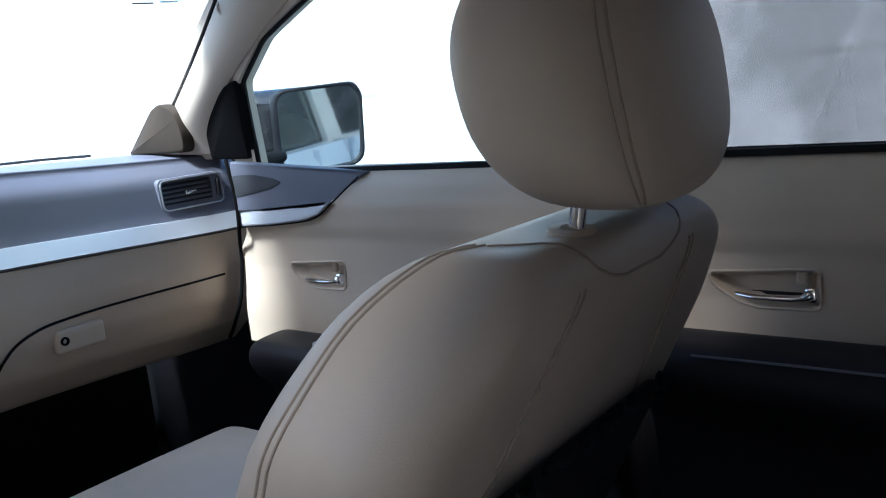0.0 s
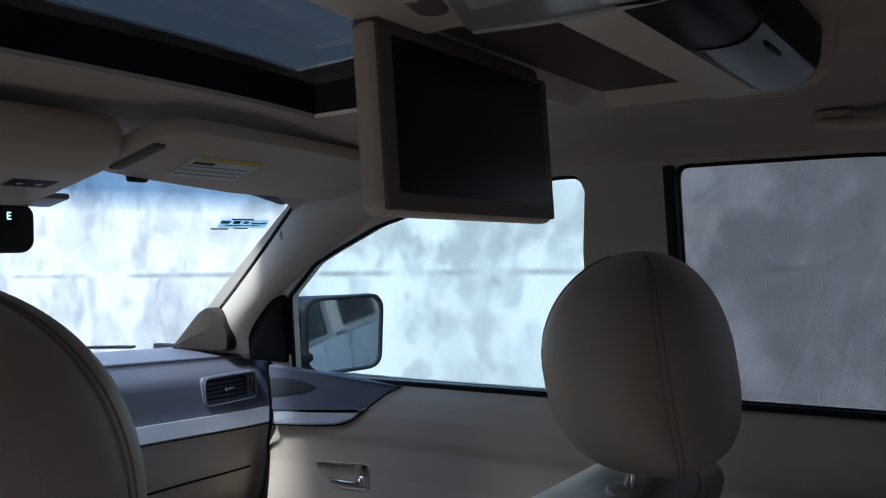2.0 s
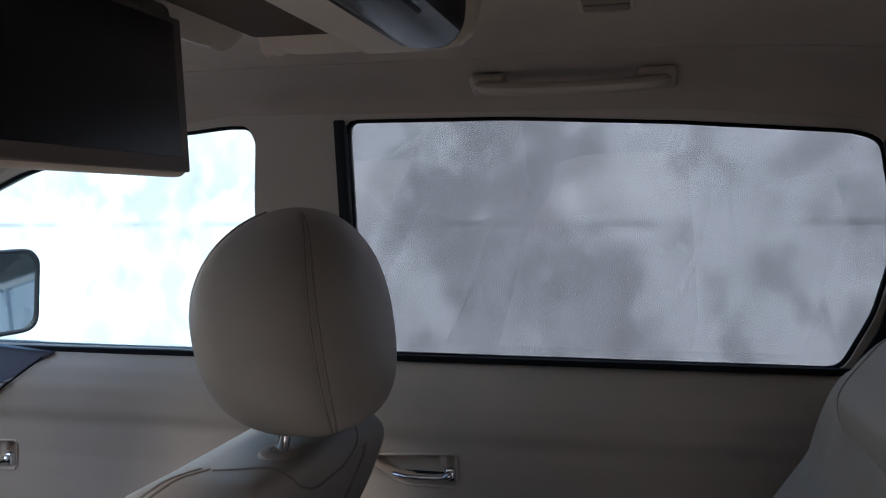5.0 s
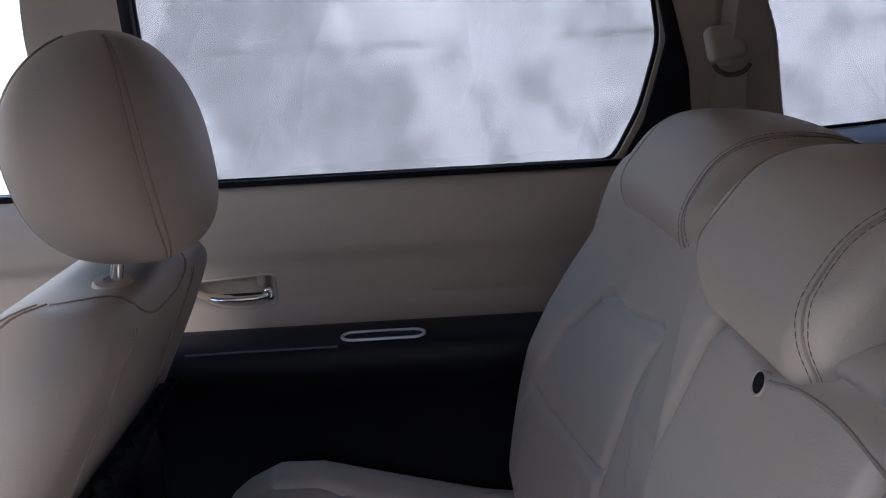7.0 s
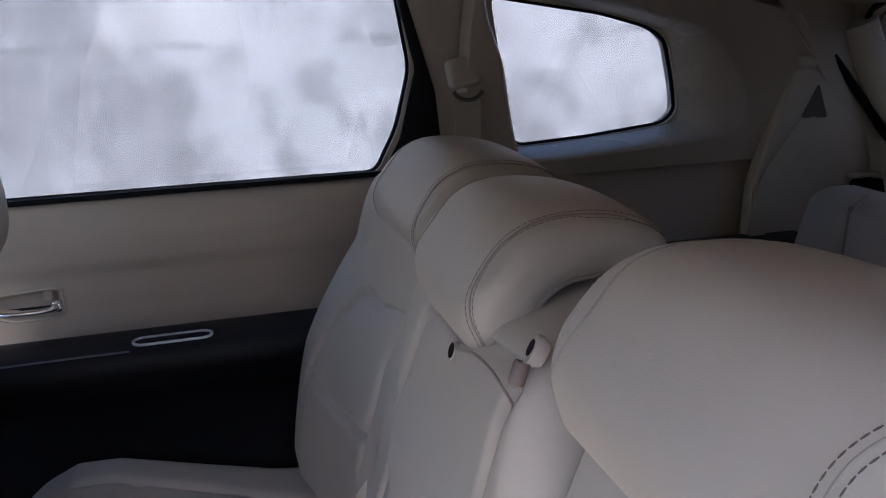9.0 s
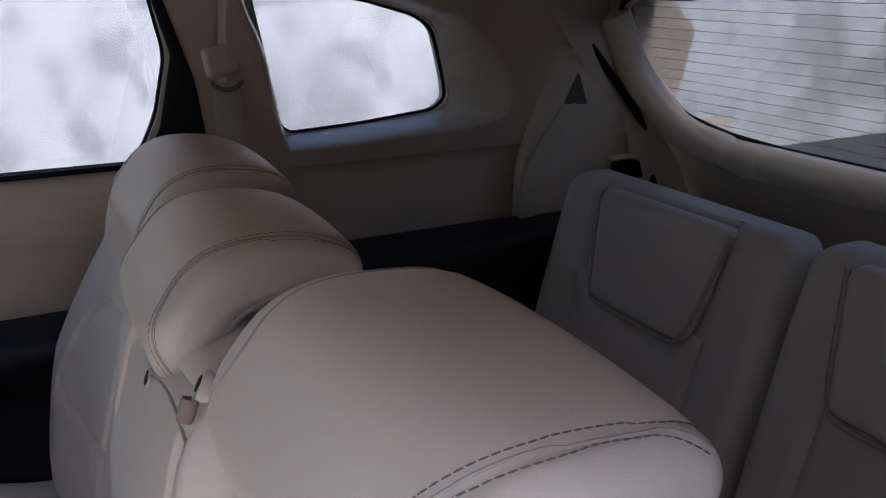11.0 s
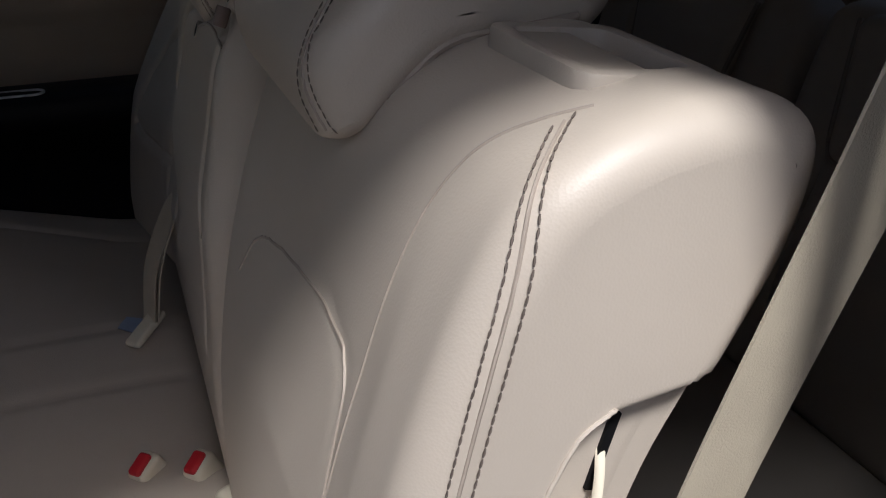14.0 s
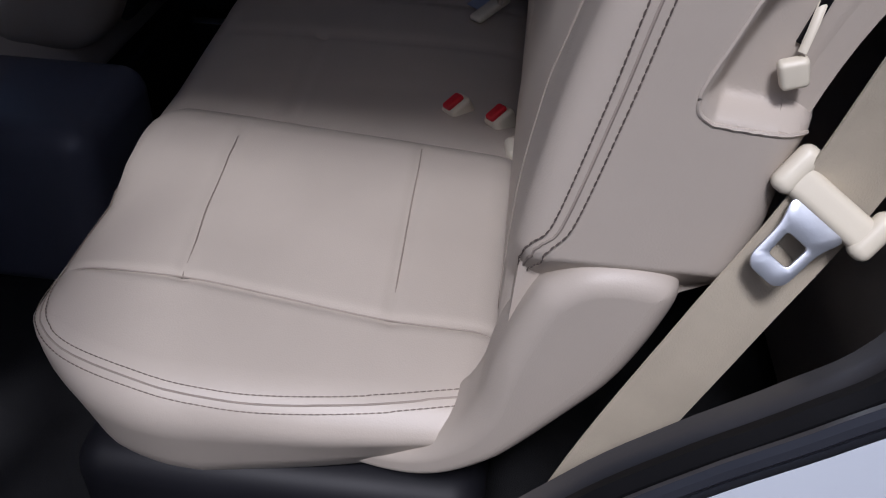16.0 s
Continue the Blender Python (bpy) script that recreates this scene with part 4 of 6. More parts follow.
part("recline_lever", tube(spline([(-0.72, -0.50, 0.27), (-0.735, -0.56, 0.265), (-0.735, -0.64, 0.262)], 8), [0.006, 0.009, 0.010, 0.011, 0.011, 0.011, 0.010, 0.007], 8, flat=0.6), BLACK, row2)
HINGE = [(-0.645, 0.556), (-0.668, 0.571), (-0.702, 0.573), (-0.722, 0.562), (-0.717, 0.531), (-0.697, 0.481), (-0.669, 0.440), (-0.625, 0.386), (-0.57, 0.338), (-0.50, 0.312), (-0.43, 0.303), (-0.435, 0.318),
         (-0.50, 0.335), (-0.555, 0.362), (-0.590, 0.400), (-0.606, 0.436), (-0.613, 0.470), (-0.621, 0.503), (-0.634, 0.540)]


def valance(v):
    """The side cover draws in under the cushion towards the front."""
    out = v.copy()
    out[:, 0] += 0.056 * np.clip((v[:, 1] + 0.625) / 0.15, 0, 1) ** 1.3
    return out


geo = loft_x(HINGE, -0.713, -0.645, 0.017, n=8, m=130, mod=valance, cap=24)
part("hinge_cover", geo, LEATHER_SIDE, row2, "beige plastic hinge and side cover")

# the wider part of the bench
BACK_R = [(-0.618, 0.42), (-0.617, 0.52), (-0.623, 0.60), (-0.640, 0.68), (-0.668, 0.77), (-0.694, 0.848), (-0.717, 0.876), (-0.766, 0.886), (-0.812, 0.874), (-0.835, 0.84),
          (-0.815, 0.78), (-0.785, 0.70), (-0.760, 0.60), (-0.735, 0.50), (-0.70, 0.42), (-0.66, 0.40), (-0.63, 0.405)]


def bench_mod(v):
    out = v.copy()
    x, z = v[:, 0], v[:, 2]
    front = np.clip((-0.715 - 0.34 * (z - 0.84) - v[:, 1]) / -0.06, 0, 1)
    # the outer place narrows towards its shoulder
    t = np.clip((z - 0.66) / 0.22, 0, 1)
    edge = np.clip((x - 0.18) / 0.36, 0, 1)
    out[:, 0] -= 0.13 * t ** 1.4 * edge
    # armrest block of the middle place stands proud and is parted by deep creases
    mid = np.clip((0.035 - x) / 0.04, 0, 1)
    out[:, 1] += front * mid * (0.044 + 0.030 * np.clip((z - 0.70) / 0.12, 0, 1)) * np.clip((0.90 - z) / 0.03, 0, 1)
    for line, wd, dp in (([(-0.215, 0.42), (-0.233, 0.70), (-0.244, 0.78), (-0.260, 0.846), (-0.245, 0.853), (-0.18, 0.849), (-0.135, 0.836), (-0.10, 0.842), (-0.07, 0.838), (-0.054, 0.827), (-0.01, 0.736), (0.054, 0.613), (0.10, 0.45)], 0.005, 0.010),
                         ([(0.16, 0.45), (0.165, 0.60), (0.13, 0.72), (0.10, 0.765)], 0.008, 0.006), ([(0.10, 0.765), (0.15, 0.758), (0.218, 0.742), (0.30, 0.736), (0.36, 0.718), (0.42, 0.66), (0.46, 0.55), (0.46, 0.42)], 0.007, 0.010),
                         ([(0.165, 0.600), (0.241, 0.583), (0.378, 0.568), (0.455, 0.575)], 0.006, 0.008)):
        out[:, 1] -= np.clip((-0.722 - 0.34 * (z - 0.84) - v[:, 1]) / -0.012, 0, 1) * groove(to_line(x, z, line), wd, dp)
    out[:, 1] -= front * 0.095 * np.clip((0.70 - z) / 0.22, 0, 1) * np.clip((0.20 - x) / 0.10, 0, 1)
    fore = np.clip((v[:, 1] + 0.715) / 0.05, 0, 1)
    out[:, 1] += fore * np.clip((x - 0.24) / 0.2, 0, 1) * np.interp(z, [0.36, 0.42, 0.52, 0.60, 0.68, 0.77, 0.85], [0.052, 0.045, 0.030, 0.018, -0.004, -0.020, -0.012])
    hollow = np.clip(1 - (np.abs(x - 0.28) / 0.19) ** 4, 0, 1) * np.clip((0.84 - z) / 0.1, 0, 1)
    out[:, 1] -= front * hollow * 0.02
    return out


row2r = thing("car_bench", "beige leather rear bench part with two headrests and folded armrest", "car seat", (0.1, -0.5, 0.02), group="second row seats")
geo_b = loft_x(BACK_R, -0.300, 0.545, 0.035, n=300, m=420, mod=bench_mod)
backr = part("backrest", geo_b, LEATHER, row2r)
for line in ([(-0.228, -0.62, 0.66), (-0.242, -0.635, 0.76), (-0.260, -0.645, 0.846)], [(-0.260, -0.645, 0.847), (-0.22, -0.65, 0.853), (-0.18, -0.65, 0.849), (-0.147, -0.65, 0.838)]):
    part("seam", tube(spline(snapped(line, geo_b, 0.0004, 4), 30), 0.0013, 6), CREASE, backr)
# the loop of the armrest and the guide of the middle belt
BACKUP = pose(0, 0, 0, -70, 0, 0)
LOOP_AT = Vector(snapped([(-0.138, -0.64, 0.838), (-0.138, -0.64, 0.839)], geo_b, 0.0, 2)[0])
hole = part("armrest_loop", moved(lathe([(0.0074, -0.008), (0.0080, 0.0), (0.0074, 0.0013), (0.0064, 0.0008), (0.006, -0.006)], (0, 0, 0), 16), Matrix.Translation(LOOP_AT) @ BACKUP), LEATHER_SIDE, row2r)
part("armrest_hole", moved(lathe([(0.0058, -0.008), (0.0066, 0.0006)], (0, 0, 0), 14), Matrix.Translation(LOOP_AT) @ BACKUP), RUBBER, hole, "dark hole")
GUIDE_AT = Matrix.Translation((-0.268, -0.672, 0.876)) @ pose(0, 0, 0, -62, 0, -10)
guide = part("belt_guide", moved(bent(lathe([(0.0070, -0.010), (0.0092, -0.003), (0.0088, 0.0004), (0.0070, 0.0008)], (0, 0, 0), 24), lambda p: p * np.array([0.75, 1.25, 1.0])), GUIDE_AT), LEATHER_SIDE, row2r, "beige belt guide plate")
part("guide_slot", moved(bent(lathe([(0.0058, -0.004), (0.0062, 0.0014)], (0, 0, 0), 18), lambda p: p * np.array([0.72, 0.95, 1.0])), GUIDE_AT @ pose(0.0, -0.001, 0.0)), RUBBER, guide, "dark opening")
cup = part("guide_cup", moved(lathe([(0.0046, -0.011), (0.0054, -0.009), (0.0058, 0.003), (0.0052, 0.0045), (0.0044, 0.004), (0.0040, 0.000)], (0, 0, 0), 16), Matrix.Translation((-0.270, -0.664, 0.865)) @ pose(0, 0, 0, 22, 8, 0)), material("tan_brown_plastic", (0.20, 0.145, 0.125), 0.45, spread=0.06, bump=0.05), guide, "brown plastic guide")
saddle_headrest(-0.202, -0.004, 0.0, -0.006, row2r, thread=0.0003, grow=1.08, taper=0.30)
saddle_headrest(0.085, 0.352, -0.035, -0.018, row2r, thread=0.0003, grow=1.10, taper=0.10)
CR = [[(-0.02, -0.2), (-0.02, -0.60)], [(0.10, -0.2), (0.10, -0.60)], [(0.10, -0.34), (0.45, -0.34)], [(0.45, -0.2), (0.45, -0.60)], [(-0.29, -0.34), (-0.02, -0.34)]]


def bench_top(p):
    """The bench sinks towards the buckles and rises at its outer place."""
    out = p.copy()
    up = np.clip((p[:, 2] - 0.30) / 0.08, 0, 1)
    along = np.interp(p[:, 1], [-0.60, -0.54, -0.41, -0.31, -0.25, -0.19], [-0.7, -0.5, 0.35, 1.0, 1.05, 0.4])
    out[:, 2] += up * (0.050 * np.exp(-((p[:, 0] - 0.40) / 0.22) ** 4) * along - 0.020 * np.clip((0.08 - p[:, 0]) / 0.22, 0, 1))
    return out


part("seat_cushion", bent(cushion(-0.330, 0.575, -0.645, -0.165, 0.25, 0.390, r=0.045, lines=CR, crown=0.014, seg=(90, 50, 5)), bench_top), LEATHER, row2r)
part("seat_base", joined(box(-0.27, 0.53, -0.6, -0.26, 0.06, 0.28, 0.03), box(-0.27, 0.53, -0.62, -0.22, 0.02, 0.08, 0.01)), BLACK, row2r, "black seat base")

# ---------------------------------------------------------------- third row
for a, b, dz, m, pw in ((0.002, 0.535, 0.0, 0.250, 0.305), (-0.490, -0.016, 0.012, -0.228, 0.265)):
    s3 = thing("folding_car_seat", "beige leather third row seat with built-in head pad", "car seat", ((a + b) / 2, -1.3, 0.02), group="third row seats")
    w = b - a
    pad = [(-0.58, 1.0), (-0.53, 0.70), (-0.42, 0.63), (0.0, 0.62), (0.42, 0.63), (0.53, 0.70), (0.58, 1.0)]
    geo3 = seat_back(a, b, 0.24, 0.765 + dz, 0.97, -1.385, 0.10, -0.24, r=0.032, lines=[pad, [(0.60, 0.0), (0.60, 0.66)], [(-0.60, 0.0), (-0.60, 0.66)]], depth=0.014, bolster=0.012, seg=(60, 6, 60))
    bk = part("backrest", geo3, LEATHER, s3)

    def pad_mod(p):
        out = p.copy()
        out[:, 0] *= 1 - 0.24 * np.clip(0.5 - p[:, 2] / 0.18, 0, 1)
        return out @ np.array([[1, 0, 0], [0, 1, 0], [0, -0.24, 1]]) + np.array([m, -1.491, 0.668 + dz])

    part("head_pad", bent(soft_box((pw, 0.05, 0.185), 0.022, (12, 3, 10)), pad_mod), LEATHER, s3)
    # Darker tube stands in for the shade in the crease round the pad.
    edge = np.array([(-0.50 * pw, 0.012, 0.085), (-0.50 * pw, 0.016, -0.04), (-0.475 * pw, 0.018, -0.078), (-0.40 * pw, 0.018, -0.093), (0, 0.019, -0.0945), (0.40 * pw, 0.018, -0.093), (0.475 * pw, 0.018, -0.078), (0.50 * pw, 0.016, -0.04), (0.50 * pw, 0.012, 0.085)])
    part("pad_crease_shade", tube(pad_mod(np.array(spline(edge, 60))), 0.0042, 6), CREASE, s3, "dark line for the shaded crease round the head pad")
    part("seat_cushion", cushion(a, b, -1.40, -1.0, 0.02, 0.27, seg=(20, 20, 4)), LEATHER, s3)


# ---------------------------------------------------------------- doors
def door_x(z):
    """The inner face of a door by height."""
    return float(np.interp(z, [0.545, 0.575, 0.62, 0.68, 0.70, 0.74, 0.775, 0.795, 0.806], [0.716, 0.722, 0.726, 0.724, 0.716, 0.712, 0.717, 0.727, 0.742]))


def cup_ring(rear, dz):
    """Outline of the sunk cup behind a handle: straight on top, its lower edge rising to the front."""
    ring = [(0.0, 0.588), (0.0, 0.640), (0.138, 0.631), (0.132, 0.614), (0.100, 0.593), (0.075, 0.587)]
    return rounded([(rear + y, z + dz) for y, z in ring], 0.010, 5)


def cup_depth(y, z, cup):
    """0 at the outline of the cup and outside, 1 on its floor."""
    sides = list(zip(cup, cup[1:] + cup[:1]))
    inside = False
    for (y0, z0), (y1, z1) in sides:
        if (z0 > z) != (z1 > z) and y < y0 + (z - z0) * (y1 - y0) / (z1 - z0):
            inside = not inside
    if not inside:
        return 0.0
    k = min(1.0, min(to_line(y, z, side) for side in sides) / 0.012)
    return k * k * (3 - 2 * k)


def cup_rim(cup, door):
    part("cup_rim", tube([(door_x(z) - 0.0003, y, z) for y, z in cup], 0.0022, 6, closed=True), TRIM, door)


def door_panel(y0, y1, cup, sign=1, low=0.545, nose=0.0):
    """The beige upper panel with its crease and the sunk cup behind the handle."""
    def at(y, z):
        x = door_x(z)
        y -= nose * min(1.0, max(0.0, (z - 0.655) / 0.04)) * max(0.0, (y - y1 + 0.15) / 0.15)
        if cup:
            x += 0.022 * cup_depth(y, z, cup)
        return (x if sign > 0 else 2 * CX - x, y, z)
    zs = np.unique(np.round(np.r_[np.linspace(low, 0.58, 6), np.linspace(0.58, 0.67, 26), np.linspace(0.67, 0.806, 20)], 5))
    ys = np.linspace(y0, y1, int(abs(y1 - y0) / 0.003))
    return sheet(at, ys, zs, (0.012 * sign, 0, 0))


ARM = [(0.735, 0.566), (0.70, 0.5835), (0.655, 0.5845), (0.625, 0.580), (0.611, 0.566), (0.609, 0.545), (0.622, 0.520), (0.652, 0.490), (0.680, 0.44), (0.690, 0.34), (0.676, 0.24), (0.672, 0.12), (0.70, 0.08), (0.76, 0.09), (0.77, 0.35), (0.77, 0.54)]


def armrest(y0, y1, sign=1, dz=0.0):
    """The black lower part of a door with its armrest ledge: the outline above drawn along y."""
    prof = [(x, z + dz * (z > 0.4)) for x, z in ARM]
    geo = loft_x(prof, y0, y1, 0.02, n=16, m=80)
    v = geo[0]
    return np.stack([v[:, 1] if sign > 0 else 2 * CX - v[:, 1], v[:, 0], v[:, 2]], 1), geo[1]


def handle(yc, zc, flip, door):
    """Chrome pull lever with its pivot and the lock knob, in the sunk cup."""
    x = door_x(zc) + 0.004
    lever = part("door_handle", tube(spline([(x + 0.006, yc + flip * 0.052, zc - 0.006), (x - 0.004, yc + flip * 0.02, zc - 0.007), (x - 0.005, yc - flip * 0.03, zc - 0.006), (x, yc - flip * 0.046, zc)], 14),
                                     [0.003] + [0.0042] * 9 + [0.006, 0.008, 0.009, 0.008], 10, flat=0.85), CHROME, door, "chrome door handle")
    part("handle_pivot", moved(soft_box((0.016, 0.018, 0.022), 0.006, (2, 3, 3)), pose(x + 0.003, yc - flip * 0.046, zc - 0.001)), CHROME, lever)
    part("lock_knob", moved(soft_box((0.010, 0.014, 0.028), 0.0045, (2, 2, 3)), pose(x + 0.006, yc - flip * 0.034, zc + 0.024)), TRIM, door, "beige lock knob")
    part("cup_shadow_plate", moved(soft_box((0.004, 0.092, 0.018), 0.0015, (1, 3, 1)), pose(x + 0.020, yc + flip * 0.004, zc - 0.011)), BLACK, door)


def switch_bezel(yc, l, w, door, z=0.5835, x=0.637):
    bm = plate(stadium(l, w), lambda u, v: (x + v, yc + u, z), (0, 0, 0.004), [stadium(l - 0.008, w - 0.008)], bevel=0.001)
    b = part("switch_bezel", bm, SILVER, door, "silver switch surround")
    part("window_switch", moved(soft_box((w * 0.45, l * 0.4, 0.006), 0.002, (2, 3, 1)), pose(x, yc, z + 0.001)), BLACK, b)


# rear passenger door
rd = thing("rear_door", "beige rear passenger door, closed, with black armrest", "car door", (0.72, -0.45, 0.08), group="doors")
REAR_CUP, FRONT_CUP = cup_ring(-0.232, 0.0245), cup_ring(0.558, 0.0)
part("upper_panel", door_panel(-0.905, -0.022, REAR_CUP), TRIM, rd)
cup_rim(REAR_CUP, rd)
part("armrest", armrest(-0.905, -0.022), BLACK, rd, "black lower panel with armrest")
handle(-0.174, 0.631, 1, rd)
switch_bezel(-0.402, 0.128, 0.038, rd, x=0.633)
part("armrest_seam", tube(spline([(0.613, -0.11, 0.577), (0.612, -0.22, 0.5785), (0.611, -0.335, 0.579)], 10), 0.0016, 6), DARK, rd, "thin silver edge strip")
part("belt_molding", strip(spline([(0.737, -0.90, 0.809), (0.737, -0.022, 0.807)], 8), (0.007, 0, 0), (0, 0, 0.009)), RUBBER, rd, "black rubber belt strip")
part("outer_skin", sheet(lambda y, z: (0.835 - 0.10 * max(0, z - 0.55) ** 1.2 - 0.05 * max(0, 0.30 - z), y, z), np.linspace(-0.98, -0.024, 12), np.linspace(-0.12, 0.80, 16), (-0.012, 0, 0)), PAINT, rd, "pale silver painted outer panel")


def outer_handle(y, door):
    h = part("outer_handle", tube(spline([(0.815, y - 0.09, 0.66), (0.845, y - 0.07, 0.662), (0.848, y + 0.05, 0.665), (0.815, y + 0.075, 0.665)], 12), 0.011, 10, flat=0.7), PAINT, door)
    part("handle_escutcheon", moved(soft_box((0.012, 0.10, 0.05), 0.005, (1, 4, 3)), pose(0.811, y, 0.663)), CHROME, h, "chrome handle shell")


outer_handle(-0.84, rd)

# front passenger door
fd = thing("front_door", "beige front passenger door with dark upper wedge, closed", "car door", (0.72, 0.42, 0.08), group="doors")
part("upper_panel", door_panel(0.028, 0.826, FRONT_CUP, low=0.47, nose=0.029), TRIM, fd)
cup_rim(FRONT_CUP, fd)
part("armrest", armrest(0.028, 0.72, dz=-0.075), BLACK, fd, "black lower panel with armrest")
handle(0.624, 0.606, 1, fd)
switch_bezel(0.40, 0.10, 0.036, fd, z=0.5085, x=0.645)
switch_bezel(0.54, 0.075, 0.03, fd, z=0.5085, x=0.650)


WEDGE = [(0.797, 0.825), (0.70, 0.817), (0.60, 0.809), (0.475, 0.797), (0.505, 0.780), (0.548, 0.752), (0.575, 0.742), (0.70, 0.733), (0.797, 0.730)]
wedge = part("upper_wedge", plate(rounded(WEDGE, 0.003, 2), lambda y, z: (0.717 - 0.0667 * (y - 0.49), y, z), (0.022, 0, 0), bevel=0.004), DARK, fd, "dark grey wedge below the mirror", smooth=False)
part("speaker_grille", plate(rounded([(0.794, 0.799), (0.74, 0.800), (0.69, 0.792), (0.668, 0.784), (0.70, 0.772), (0.75, 0.763), (0.794, 0.757)], 0.010, 4), lambda y, z: (0.7155 - 0.0667 * (y - 0.49), y, z), (0.006, 0, 0), bevel=0.0012),
     material("speaker_mesh", (0.035, 0.036, 0.042), 0.8, fine=1600, bump=0.8, bump_dist=0.0008), wedge, "grey speaker mesh")
part("silver_strip", plate(rounded([(0.797, 0.733), (0.70, 0.736), (0.59, 0.744), (0.556, 0.748), (0.585, 0.727), (0.625, 0.715), (0.72, 0.706), (0.797, 0.702)], 0.002, 2), lambda y, z: (0.7015, y, z), (0.014, 0, 0), bevel=0.003), SILVER, fd, "silver trim strip", smooth=False)
part("strip_shadow_gap", tube(spline([(0.7035, 0.798, 0.7005), (0.7045, 0.72, 0.7045), (0.7055, 0.625, 0.7135), (0.707, 0.585, 0.7255), (0.7085, 0.552, 0.7475), (0.712, 0.49, 0.790)], 30), 0.0016, 5), RUBBER, fd)
part("belt_molding", strip(spline([(0.737, 0.09, 0.803), (0.738, 0.60, 0.800)], 8), (0.007, 0, 0), (0, 0, 0.009)), RUBBER, fd, "black rubber belt strip")
part("sail_panel", plate(rounded([(0.776, 0.826), (0.741, 0.972), (0.775, 0.962), (0.835, 0.93), (0.872, 0.885), (0.885, 0.828)], 0.008, 3), right(0.010), (0.03, 0, 0), bevel=0.003), MATT_BLACK, fd, "black corner panel behind the mirror")
part("outer_skin", sheet(lambda y, z: (0.835 - 0.10 * max(0, z - 0.55) ** 1.2 - 0.05 * max(0, 0.30 - z), y, z), np.linspace(0.024, 1.0, 12), np.linspace(-0.12, 0.80, 16), (-0.012, 0, 0)), PAINT, fd, "pale silver painted outer panel")
outer_handle(0.18, fd)
part("fender", sheet(lambda y, z: (0.835 - 0.10 * max(0, z - 0.55) ** 1.2, y, z), np.linspace(1.004, 2.0, 8), np.linspace(0.1, 0.80, 8), (-0.012, 0, 0)), PAINT)
tagged(bpy.data.objects["fender"], "pale silver painted front fender panel", "car body", kind="structure")
part("hood", sheet(lambda x, y: (x, y, 0.80 - 0.10 * max(0, y - 1.35) - 0.03 * ((x - CX) / 0.8) ** 2), np.linspace(2 * CX - 0.80, 0.80, 12), np.linspace(1.33, 2.25, 8), (0, 0, -0.01)), PAINT)
tagged(bpy.data.objects["hood"], "pale silver painted car hood", "car body", kind="structure")

part("pillar_applique", plate([(-0.052, 0.812), (0.042, 0.806), (0.036, 1.155), (-0.058, 1.155)], right(-0.030), (-0.004, 0, 0)), SHELL, wall_right, "glossy black outer pillar cover", smooth=False)

# door mirror
mi = thing("side_mirror", "black-cased side mirror on the passenger door", "mirror", (0.86, 0.84, 0.83))
LEAN = pose(0.963, 0.835, 0.865, 0, 0, -31)


def shell(p):
    q = p.copy()
    back = np.clip(p[:, 1] / 0.05, -1, 1)
    q[:, 0] *= 1 - np.where(p[:, 0] > 0, 0.22, 0.05) * np.clip(back, 0, 1) ** 1.5
    q[:, 2] *= 1 - 0.25 * np.clip(back, 0, 1) ** 1.5
    q[:, 1] += 0.02 * np.clip(-p[:, 0] / 0.1, 0, 1)
    return q


MIRROR_OUT = rounded([(-0.072, -0.070), (-0.070, 0.078), (0.092, 0.084), (0.108, 0.060), (0.100, -0.078), (-0.045, -0.088)], 0.032, 6)
casing = bent(soft_box((0.250, 0.10, 0.180), 0.048, (12, 6, 8)), shell)
part("mirror_shell", moved(casing, LEAN @ pose(-0.026, 0.063, 0)), SHELL, mi, "glossy black mirror back shell")
rim_bm = plate(rounded([(-0.084, -0.078), (-0.081, 0.086), (0.100, 0.092), (0.117, 0.068), (0.109, -0.086), (-0.050, -0.097)], 0.036, 6), lambda u, v: (u, -0.004, v), (0, 0.05, 0), [MIRROR_OUT], bevel=0.005)
bmesh.ops.transform(rim_bm, matrix=LEAN, verts=rim_bm.verts)
part("mirror_rim", rim_bm, BLACK, mi, "black mirror rim")
gl = plate(MIRROR_OUT, lambda u, v: (u, 0.004, v), (0, 0.004, 0))
bmesh.ops.transform(gl, matrix=LEAN, verts=gl.verts)
part("mirror_glass", gl, MIRROR, mi, "silvered mirror glass", smooth=False)
part("mirror_arm", tube(spline([(0.768, 0.850, 0.812), (0.81, 0.860, 0.811), (0.90, 0.880, 0.814)], 10), 0.020, 12, flat=0.7), RUBBER, mi, "black mirror arm")

# wheels under the body
TYRE = [(0.19, -0.095), (0.245, -0.105), (0.305, -0.10), (0.328, -0.07), (0.330, 0.0), (0.328, 0.07), (0.305, 0.10), (0.245, 0.105), (0.19, 0.095)]
under = part("car_underbody", box(2 * CX - 0.70, 0.70, -2.0, 2.1, -0.14, -0.04, 0.03), BLACK)
tagged(under, "black car underbody standing on four tyres", "car body", kind="structure")
